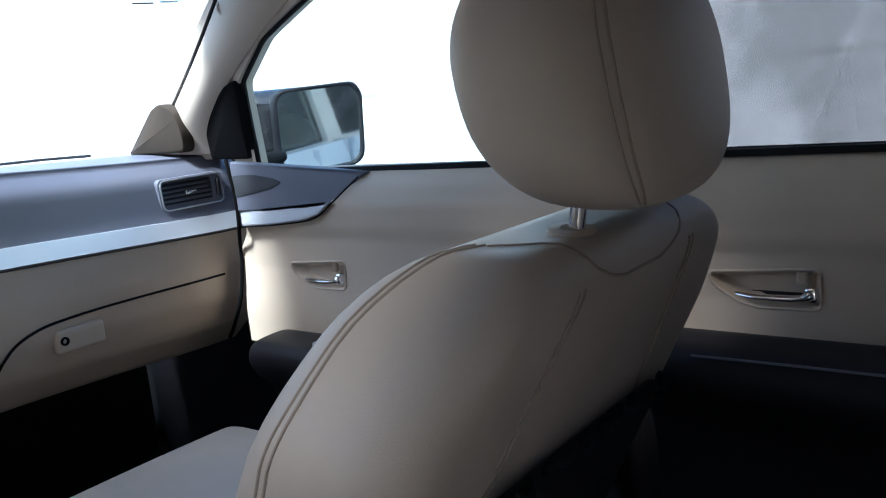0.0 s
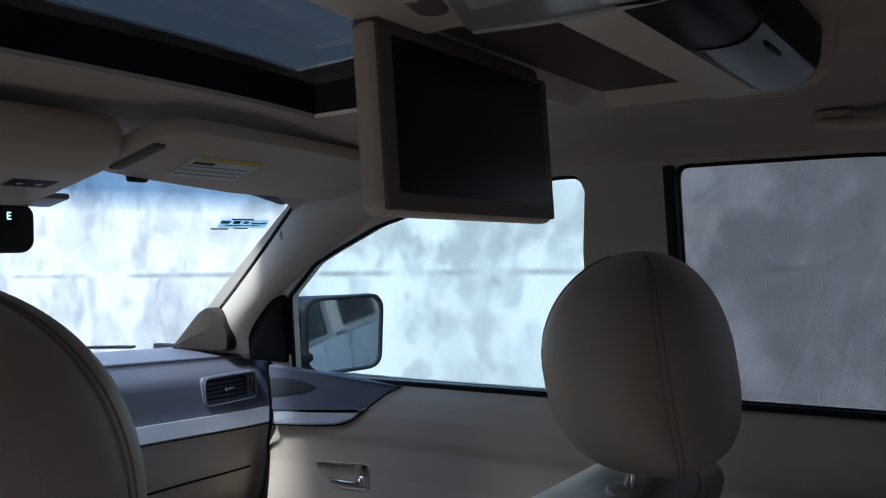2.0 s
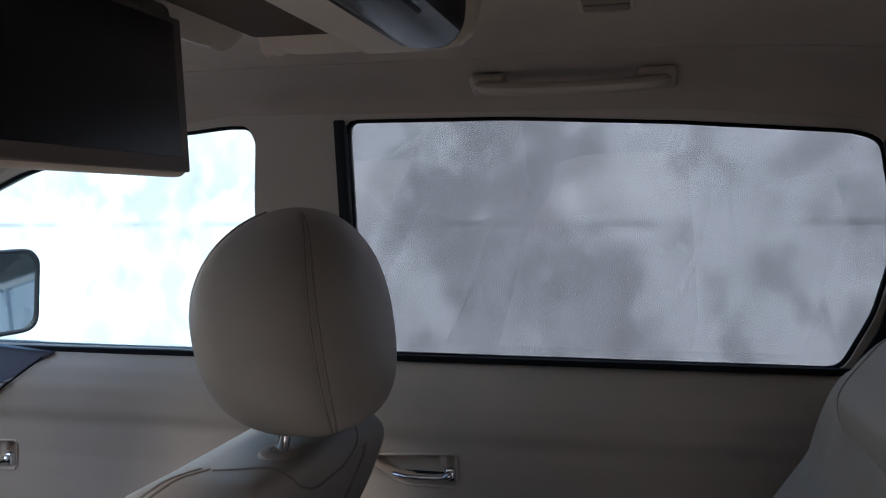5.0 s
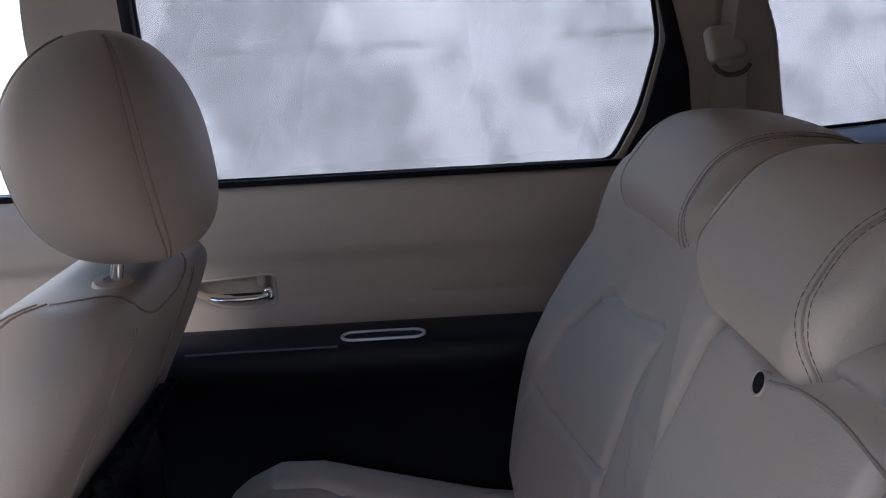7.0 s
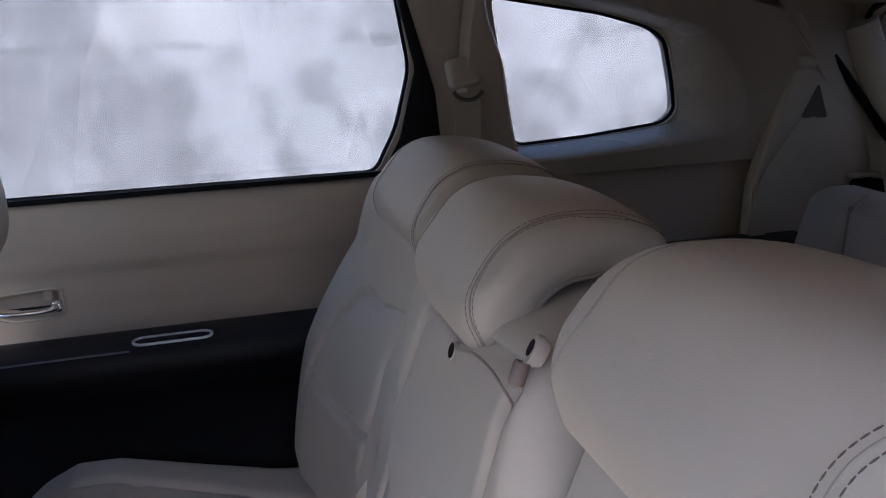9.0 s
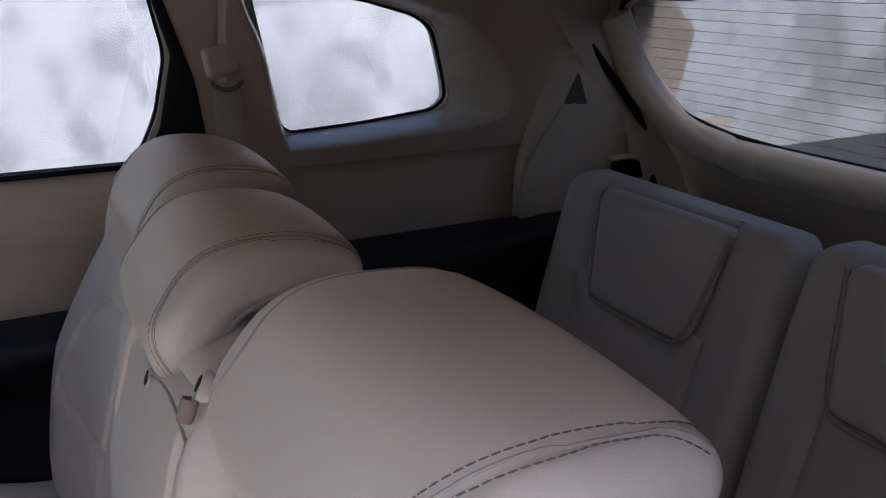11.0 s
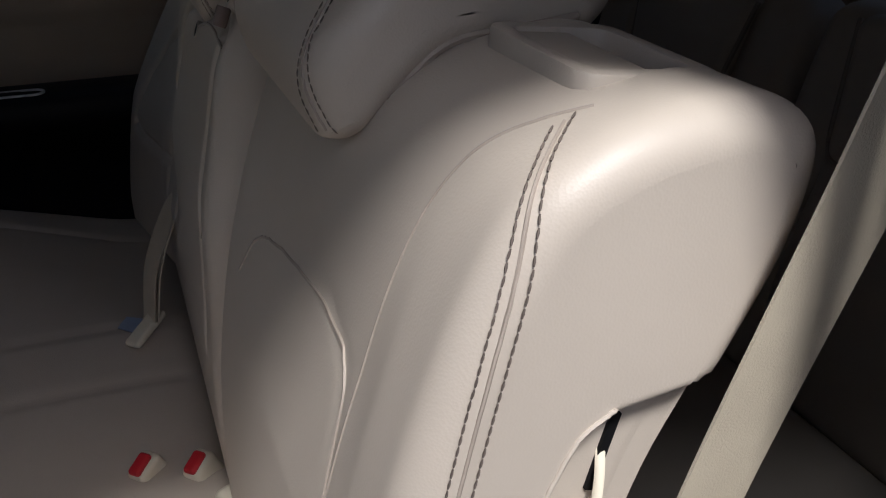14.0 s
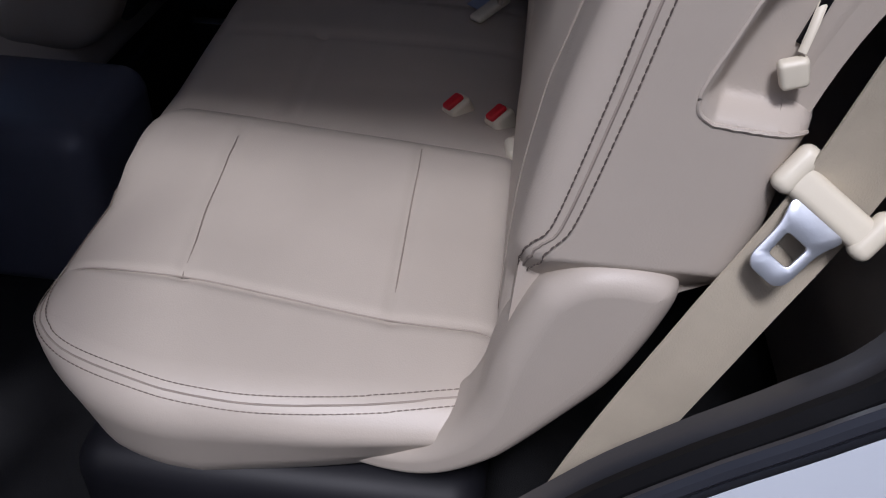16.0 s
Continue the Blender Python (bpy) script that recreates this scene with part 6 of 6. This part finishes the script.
part("screen_bezel", moved(soft_box((0.220, 0.004, 0.112), 0.0018, (2, 1, 2)), SC @ pose(0.001, -0.0088, 0)), BEZEL, case, "brown screen bezel")
part("screen_panel", moved(soft_box((0.196, 0.003, 0.097), 0.0006, (1, 1, 1)), SC @ pose(0.002, -0.0098, 0.003)), SCREEN, case, "black switched-off screen")
part("screen_hinge", tube([(-0.17, -0.172, 1.180), (0.036, -0.172, 1.180)], 0.010, 12), BEZEL, oc)

# ceiling air vents
VENTBROWN = material("brown_vent_plastic", (0.20, 0.16, 0.125), 0.5, spread=0.06, bump=0.05)
for cx, cy in ((0.200, -0.481), (-0.205, -0.476)):
    M = pose(cx, cy, 1.2185, 0, 7.5, 0)
    cv = thing("ceiling_vent", "brown slatted air vent in the headliner", "air vent", (cx, cy, 1.23), group="ceiling vents")
    fr = plate(rounded([(-0.062, -0.025), (0.062, -0.025), (0.062, 0.025), (-0.062, 0.025)], 0.008, 3), lambda u, v: (u, v, 0), (0, 0, 0.024),
               [rounded([(-0.058, -0.020), (0.058, -0.020), (0.058, 0.020), (-0.058, 0.020)], 0.004, 3)], bevel=0.002)
    bmesh.ops.transform(fr, matrix=M, verts=fr.verts)
    part("vent_frame", fr, CLOTH, cv)
    part("vent_backing", moved(box(-0.06, 0.06, -0.022, 0.022, 0.014, 0.017, 0.001), M), RUBBER, cv, "dark vent opening")
    for k in range(7):
        part("slat", moved(soft_box((0.0070, 0.041, 0.009), 0.002, (1, 2, 1)), M @ pose(-0.049 + 0.0163 * k, 0, 0.004, 0, 25, 0)), VENTBROWN, cv)

# grab handle over the rear door
gh = thing("grab_handle", "beige folding grab handle above the rear door", "grab handle", (0.55, -0.42, 1.19))
part("handle_bar", tube(spline([(0.560, -0.305, 1.196), (0.546, -0.325, 1.188), (0.542, -0.42, 1.185), (0.546, -0.515, 1.188), (0.560, -0.535, 1.196)], 24), 0.0105, 10, flat=0.8), TRIM, gh)
for y in (-0.315, -0.525):
    part("handle_mount", moved(soft_box((0.034, 0.048, 0.016), 0.007, (3, 4, 1)), pose(0.566, y, 1.197, 0, 28, 0)), CLOTH, gh)

# ---------------------------------------------------------------- belts
def belt_band(points, half, face, parent, name="webbing", n=60, thick=0.0016):
    """Webbing along places; face is the way its flat side looks."""
    p = spline(points, n)
    t = np.gradient(p, axis=0)
    t /= np.linalg.norm(t, axis=1, keepdims=True)
    f = np.broadcast_to(np.array(face, float), p.shape)
    w = np.cross(t, f)
    w /= np.linalg.norm(w, axis=1, keepdims=True)
    nrm = np.cross(w, t)
    return part(name, strip(p, w * half, nrm * thick), WEB, parent)


sb = thing("seat_belt", "beige seat belt hanging slack beside the outer rear seat", "seat belt", (-0.76, -0.62, 0.2), group="seat belts")
belt_band([(-0.752, -0.885, 1.02), (-0.732, -0.862, 0.945), (-0.722, -0.840, 0.85), (-0.712, -0.812, 0.735), (-0.707, -0.787, 0.632), (-0.722, -0.744, 0.545), (-0.735, -0.690, 0.42), (-0.752, -0.635, 0.26), (-0.765, -0.60, 0.16)], 0.0245, (-1, -0.15, 0.1), sb)

def ortho(at, along, face):
    """A pose at a place whose x runs along a line and whose z looks a way."""
    x = Vector(along).normalized()
    z = (Vector(face) - Vector(face).dot(x) * x).normalized()
    return Matrix.Translation(at) @ Matrix((x, z.cross(x), z)).transposed().to_4x4()


PL = ortho((-0.716, -0.784, 0.638), (-0.35, -0.80, -0.48), (-0.8, 0.10, 0.45))
lp = part("latch_plate", moved(bent(soft_box((0.064, 0.019, 0.012), 0.0055, (10, 4, 2)), lambda p: np.stack([p[:, 0], p[:, 1] * (1 + 0.35 * np.clip(np.abs(p[:, 0]) / 0.035, 0, 1) ** 6) , p[:, 2]], 1)), PL), CREAM, sb, "cream plastic latch plate")
T = [(-0.019, 0.0), (0.019, 0.0), (0.013, 0.014), (0.0125, 0.038), (0.008, 0.043), (-0.008, 0.043), (-0.0125, 0.038), (-0.013, 0.014)]
SIDE = -1 if (PL.to_3x3() @ Vector((0, 1, 0))).z > 0 else 1
tongue = plate(rounded(T, 0.006, 3), lambda u, v: PL @ Vector((u, SIDE * (v + 0.008), 0.001)), PL.to_3x3() @ Vector((0, 0, 0.0028)), [rounded([(-0.007, 0.016), (0.007, 0.016), (0.0065, 0.031), (-0.0065, 0.031)], 0.0025, 3)], bevel=0.0006)
for u in (-0.0285, 0.0285):
    part("plate_end", moved(soft_box((0.014, 0.030, 0.0135), 0.006, (2, 4, 2)), PL @ pose(u * 0.94, -SIDE * 0.003, 0.0005)), CREAM, lp)
part("belt_tongue", tongue, STEEL, lp, "steel belt tongue")
part("belt_anchor", moved(soft_box((0.03, 0.06, 0.05), 0.01, (2, 3, 3)), pose(-0.765, -0.60, 0.155)), BLACK, sb)
part("upper_guide", moved(soft_box((0.028, 0.075, 0.055), 0.011, (3, 4, 3)), pose(-0.770, -0.893, 1.02)), TRIM, sb)

for k, (x, y) in enumerate(((-0.176, -0.527), (-0.194, -0.581))):
    bu = thing("belt_buckle", "cream seat belt buckle with red release button", "buckle", (x, y, 0.345), group="belt buckles")
    M = pose(x, y - 0.012, 0.380, -4, -24, -45)
    part("buckle_body", moved(soft_box((0.034, 0.026, 0.055), 0.007, (3, 2, 4)), M @ pose(0.004, 0, -0.018)), CREAM, bu)
    part("release_button", moved(soft_box((0.026, 0.015, 0.009), 0.004, (4, 3, 2)), M @ pose(0.002, 0, 0.0105)), RED, bu, "red release button")
pb = thing("belt_buckle", "plain cream seat belt buckle sunk between the seats", "buckle", (-0.235, -0.612, 0.36), group="belt buckles")
part("buckle_body", moved(soft_box((0.032, 0.024, 0.06), 0.008, (3, 2, 4)), pose(-0.243, -0.622, 0.356, -15, -15, 14)), CREAM, pb)
cb = thing("middle_belt", "beige middle belt with cream tongue lying on the bench", "seat belt", (0.0, -0.57, 0.39), group="seat belts")
MB = Matrix.Translation((0.070, -0.004, -0.010))
belt_band([(0.022, -0.640, 0.60), (0.024, -0.616, 0.56), (0.015, -0.590, 0.50), (0.002, -0.575, 0.43)], 0.020, (0, 1, 0.2), cb)
belt_band([(0.030, -0.635, 0.59), (0.034, -0.606, 0.55), (0.026, -0.578, 0.49), (0.006, -0.566, 0.428)], 0.020, (-0.3, 1, 0.2), cb)
CT = ortho((-0.006, -0.560, 0.424), (0.5, -0.5, 0.25), (-0.4, 0.5, 0.8))
part("latch_plate", moved(soft_box((0.062, 0.024, 0.011), 0.005, (5, 2, 1)), CT), CREAM, cb, "cream plastic latch plate")
part("belt_tongue", plate([(-0.012, 0.0), (0.012, 0.0), (0.010, 0.03), (-0.010, 0.03)], lambda u, v: CT @ Vector((u, v + 0.01, 0)), CT.to_3x3() @ Vector((0, 0, 0.002))), STEEL, cb, "steel belt tongue")

for child in cb.children:
    child.matrix_parent_inverse = MB @ child.matrix_parent_inverse

ub = thing("shoulder_belt", "beige shoulder belt on the rear window pillar", "seat belt", (0.68, -0.89, 0.9), group="seat belts")
part("guide_cover", moved(soft_box((0.026, 0.054, 0.050), 0.010, (3, 4, 4)), pose(0.634, -0.905, 0.985, -8, 15, 0)), PILLAR, ub, "beige guide cover")
part("belt_loop", tube([(0.612, -0.908 + 0.025 * math.cos(a), 0.960 + 0.018 * math.sin(a)) for a in np.linspace(-0.2, -math.pi + 0.2, 18)], 0.0035, 8), BEZEL, ub, "brown belt loop")
belt_band([(0.616, -0.908, 0.954), (0.618, -0.908, 0.90), (0.626, -0.91, 0.78), (0.640, -0.92, 0.60)], 0.022, (-1, 0, 0), ub)

# ---------------------------------------------------------------- rear quarter and cargo room
QO = [(-0.938, 1.124), (-1.17, 1.092), (-1.28, 1.060), (-1.350, 1.034), (-1.435, 0.95), (-1.462, 0.885), (-1.425, 0.840), (-1.22, 0.824), (-1.055, 0.818), (-1.012, 0.832), (-0.970, 0.98)]


def window_bowl(outer, inner, place, depth, n=96, steps=9):
    """The smooth hollow round a window: level with the trim at its rim, steep at the glass."""
    a, b = loop_spline(outer, n), loop_spline(inner, n)
    verts = []
    for k in range(steps):
        t = k / (steps - 1)
        verts += [place(depth * (1 - t * t))(*(q * (1 - t) + w * t)) for q, w in zip(a, b)]
    faces = [(k * n + i, k * n + (i + 1) % n, (k + 1) * n + (i + 1) % n, (k + 1) * n + i) for k in range(steps - 1) for i in range(n)]
    return verts, faces


for sgn, place, wall in ((1, right, wall_right), (-1, left, wall_left)):
    tr = part("quarter_trim", plate([(-0.912, 0.79), (-0.912, 1.05), (-0.920, 1.16), (-1.25, 1.125), (-1.53, 1.06), (-1.59, 1.00), (-1.775, 0.79)], place(0.070), (0.060 * sgn, 0, 0), [loop_spline(QO, 96)]), CARGO, wall, "beige rear quarter trim", smooth=False)
    part("quarter_recess", window_bowl(QO, QUARTER_DLO, place, 0.070), SURROUND, tr, "pale recessed window surround")
    part("cargo_side", sheet(lambda y, z: ((0.705 - 0.05 * max(0, (0.62 - z)) if sgn > 0 else 2 * CX - 0.705 + 0.05 * max(0, (0.62 - z))), y, z), np.linspace(-2.1, -0.915, 12), np.linspace(0.02, 0.795, 14), (0.015 * sgn, 0, 0)), CARGO, wall, "beige cargo side panel")
    part("cargo_shelf", bent(box(0.555, 0.70, -1.62, -0.95, 0.30, 0.642, 0.03, (3, 6, 3)), lambda p: np.stack([p[:, 0] if sgn > 0 else 2 * CX - p[:, 0], p[:, 1], p[:, 2]], 1)), BLACK, wall, "black wheel arch cover")
    part("body_quarter", sheet(lambda y, z: ((0.835 - 0.10 * max(0, z - 0.55) ** 1.2) if sgn > 0 else 2 * CX - 0.835 + 0.10 * max(0, z - 0.55) ** 1.2, y, z), np.linspace(-1.95, -1.0, 10), np.linspace(0.25, 0.80, 10), (-0.012 * sgn, 0, 0)), PAINT, wall, "pale silver painted quarter panel")

    def d_pillar(t, z):
        ya = float(np.interp(z, [0.79, 1.0, 1.06, 1.12], [-1.775, -1.59, -1.53, -1.47]))
        a, b = np.array([side_x(z, 0.076), ya + 0.03, z]), np.array([float(np.interp(z, [0.74, 0.86], [0.585, 0.668])), -1.80 + 0.45 * (z - 0.85) + 0.014, z])
        q = a * (1 - t) + b * t + np.array([-0.012, 0.02, 0]) * math.sin(math.pi * t)
        return (q[0] if sgn > 0 else 2 * CX - q[0], q[1], q[2])

    part("rear_pillar_trim", sheet(d_pillar, np.linspace(0, 1, 8), np.linspace(0.30, 1.12, 20), (0.008 * sgn, 0, 0)), CARGO, wall, "beige rear pillar trim")

for sgn, wall in ((1, wall_right), (-1, wall_left)):
    part("rear_header", bent(box(0.55, 0.72, -1.82, -1.48, 1.082, 1.104, 0.008, (3, 6, 1)), lambda p: np.stack([p[:, 0] if sgn > 0 else 2 * CX - p[:, 0], p[:, 1], p[:, 2] + 0.10 * (p[:, 1] + 1.62)], 1)), CLOTH, wall, "beige cloth rear header")

rb = thing("third_row_belt", "beige belt and guide on the rear pillar trim", "seat belt", (0.58, -1.52, 0.9), group="seat belts")
cover = part("retractor_cover", plate(rounded([(-1.548, 0.966), (-1.600, 0.956), (-1.720, 0.845), (-1.815, 0.735), (-1.700, 0.730), (-1.600, 0.60), (-1.490, 0.60), (-1.487, 0.75)], 0.018, 4), lambda y, z: (0.640 + 0.10 * (0.85 - z), y, z), (0.03, 0, 0), bevel=0.006), CARGO, rb, "grey-beige retractor cover")
part("cover_slot", plate(rounded([(-1.573, 0.869), (-1.632, 0.866), (-1.602, 0.932)], 0.006, 3), lambda y, z: (0.6385 + 0.10 * (0.85 - z), y, z), (0.004, 0, 0)), BEZEL, cover, "dark belt slot")
part("cover_shelf", box(0.630, 0.662, -1.805, -1.700, 0.742, 0.752, 0.004), CARGO, cover)
part("shelf_recess", box(0.628, 0.6600, -1.795, -1.715, 0.700, 0.738, 0.004), RUBBER, cover, "dark recess")
belt_band([(0.6375, -1.598, 0.872), (0.637, -1.560, 0.82), (0.642, -1.512, 0.745), (0.648, -1.503, 0.68), (0.655, -1.510, 0.60)], 0.018, (-1, 0.05, 0.1), rb)
part("guide_cover", moved(soft_box((0.03, 0.07, 0.022), 0.009, (3, 3, 2)), pose(0.634, -1.575, 0.974, 0, 15, 10)), CARGO, rb)

# tailgate
def gate(x, z):
    return (x, -1.80 + 0.45 * (z - 0.85), z)


HALF = [(0.725, 1.055), (0.718, 0.96), (0.675, 0.896), (0.615, 0.845), (0.505, 0.822), (0.385, 0.815)]
GW = [(CX + x, z) for x, z in HALF] + [(CX - x, z) for x, z in HALF[::-1]] + [(CX - 0.62, 1.095), (CX + 0.62, 1.095)]
GO = [(CX + x, z) for x, z in ((0.75, 1.14), (0.77, 0.85), (0.74, 0.62), (0.70, 0.05))]
GO = GO + [(2 * CX - x, z) for x, z in GO[::-1]]
tg = part("tailgate", plate(GO, gate, (0, -0.03, -0.01), [rounded(GW, 0.03, 4)]), CARGO, None, smooth=False)
tagged(tg, "closed tailgate with grey-beige inner trim", "tailgate", kind="structure")
pane = part("tailgate_glass", plate(rounded(GW, 0.03, 4), lambda x, z: tuple(np.array(gate(x, z)) + np.array((0, -0.02, -0.006))), (0, -0.004, 0)), GATE_TINT, tg, "dark tinted rear window", smooth=False)
part("window_seal", tube([tuple(np.array(gate(x, z)) + np.array((0, 0.002, 0))) for x, z in rounded(GW, 0.03, 4)], 0.006, 6, closed=True), RUBBER, tg, "black rubber seal")
for k in range(13):
    z = 0.84 + 0.02 * k
    half = float(np.interp(z, [0.815, 0.845, 0.9, 1.05], [0.36, 0.58, 0.66, 0.70]))
    part("heater_line", tube([tuple(np.array(gate(CX - half, z)) + np.array((0, -0.016, -0.005))), tuple(np.array(gate(CX + half, z)) + np.array((0, -0.016, -0.005)))], 0.0004, 4), BEZEL, pane)
rim_in = [(CX + x, z) for x, z in [(0.725 - 0.0, 1.06), (0.716, 0.955), (0.672, 0.888), (0.610, 0.835), (0.50, 0.811), (0.38, 0.804)]]
rim_line = rim_in + [(2 * CX - x, z) for x, z in rim_in[::-1]]
part("gate_trim_roll", tube([tuple(np.array(gate(x, z)) + np.array((0, 0.012, -0.02))) for x, z in spline(rim_line, 60)], 0.034, 12), SURROUND, tg, "pale rolled trim edge")
for sgn in (1, -1):
    line = [(CX + sgn * 0.715, -1.57, 1.045), (CX + sgn * 0.715, -1.68, 0.93), (CX + sgn * 0.715, -1.775, 0.815), (CX + sgn * 0.695, -1.80, 0.70), (CX + sgn * 0.68, -1.80, 0.45)]
    part("gate_weatherstrip", tube(spline(line, 30), 0.009, 8), RUBBER, tg, "black weatherstrip")

# ---------------------------------------------------------------- sill and jamb of the open door
JL = [(-0.50, 0.10), (-0.54, 0.24), (-0.60, 0.40), (-0.665, 0.490), (-0.715, 0.540), (-0.762, 0.580), (-0.80, 0.620), (-0.835, 0.71), (-0.862, 0.80), (-0.868, 0.90), (-0.848, 1.02), (-0.803, 1.12)]
jl = spline([(-0.80, y, z) for y, z in JL], 60)


def jamb_at(i, t):
    p = jl[int(i)]
    x = float(np.interp(p[2], [0.1, 0.8, 1.12], [-0.80, -0.80, -0.755]))
    y = p[1] - 0.004 * t
    z = p[2] + 0.034 * t - 0.012 * math.sin(math.pi * max(t, 0)) ** 2
    return (x - 0.058 * t * float(np.interp(p[2], [0.75, 1.0], [1, 0.75])), y, z)


jamb = part("door_jamb", sheet(jamb_at, range(60), np.linspace(-0.25, 1, 12), (0.004, -0.02, -0.006)), JAMB)
tagged(jamb, "black plastic jamb and sill of the open rear door", "door frame", kind="structure")
part("weatherstrip", tube([np.array(jamb_at(i, 0.55)) + np.array((0, 0.004, 0.006)) for i in range(60)], 0.010, 8), RUBBER, jamb, "black rubber weatherstrip")
part("jamb_lip", tube([np.array(jamb_at(i, 0.9)) + np.array((0, 0.002, 0.004)) for i in range(60)], 0.005, 8), JAMB, jamb)
part("jamb_skin", sheet(lambda i, t: tuple(np.array(jamb_at(i, 1)) + np.array((-0.004 - 0.045 * math.sin(0.5 * math.pi * t), -0.06 * t, -0.22 * t ** 1.5))), range(60), np.linspace(0, 1, 6), (0.004, -0.002, -0.004)), PAINT, jamb, "pale silver painted body beside the jamb")
EDGE = spline([(-0.690, -0.73, 1.135), (-0.735, -0.778, 1.094), (-0.752, -0.790, 1.066), (-0.768, -0.802, 1.035), (-0.785, -0.825, 0.97), (-0.79, -0.842, 0.88), (-0.79, -0.845, 0.80)], 40)
part("pillar_strip", tube(EDGE, 0.008, 12), PILLAR, jamb, "beige pillar edge trim")
part("pillar_strip", tube(spline([(-0.767, -0.824, 0.588), (-0.769, -0.827, 0.606), (-0.776, -0.839, 0.67), (-0.787, -0.846, 0.74), (-0.79, -0.846, 0.80)], 24), [0.007] + [0.009] * 22 + [0.007], 12), CREAM, jamb, "cream pillar edge trim")
part("edge_rubber", tube(EDGE + np.array([-0.018, 0.004, 0.008]), 0.011, 10), RUBBER, jamb, "black rubber door seal")
part("sill_plate", box(2 * CX - 0.80, 2 * CX - 0.66, -0.52, 1.0, 0.02, 0.10, 0.015), JAMB, jamb)
part("inner_quarter", sheet(lambda y, z: (-0.79, y, z), np.linspace(-1.3, -0.72, 6), np.linspace(0.05, 0.46, 6), (-0.01, 0, 0)), JAMB, jamb)
part("striker_block", moved(soft_box((0.02, 0.03, 0.05), 0.005, (1, 2, 2)), ortho((-0.885, -0.80, 0.60), (0.2, 0.6, 0.7), (-1, 0, 0))), BLACK, jamb, "black door latch block")
part("pillar_b_left", box(2 * CX - 0.79, 2 * CX - 0.70, -0.06, 0.03, 0.05, 0.80, 0.015), TRIM, jamb)
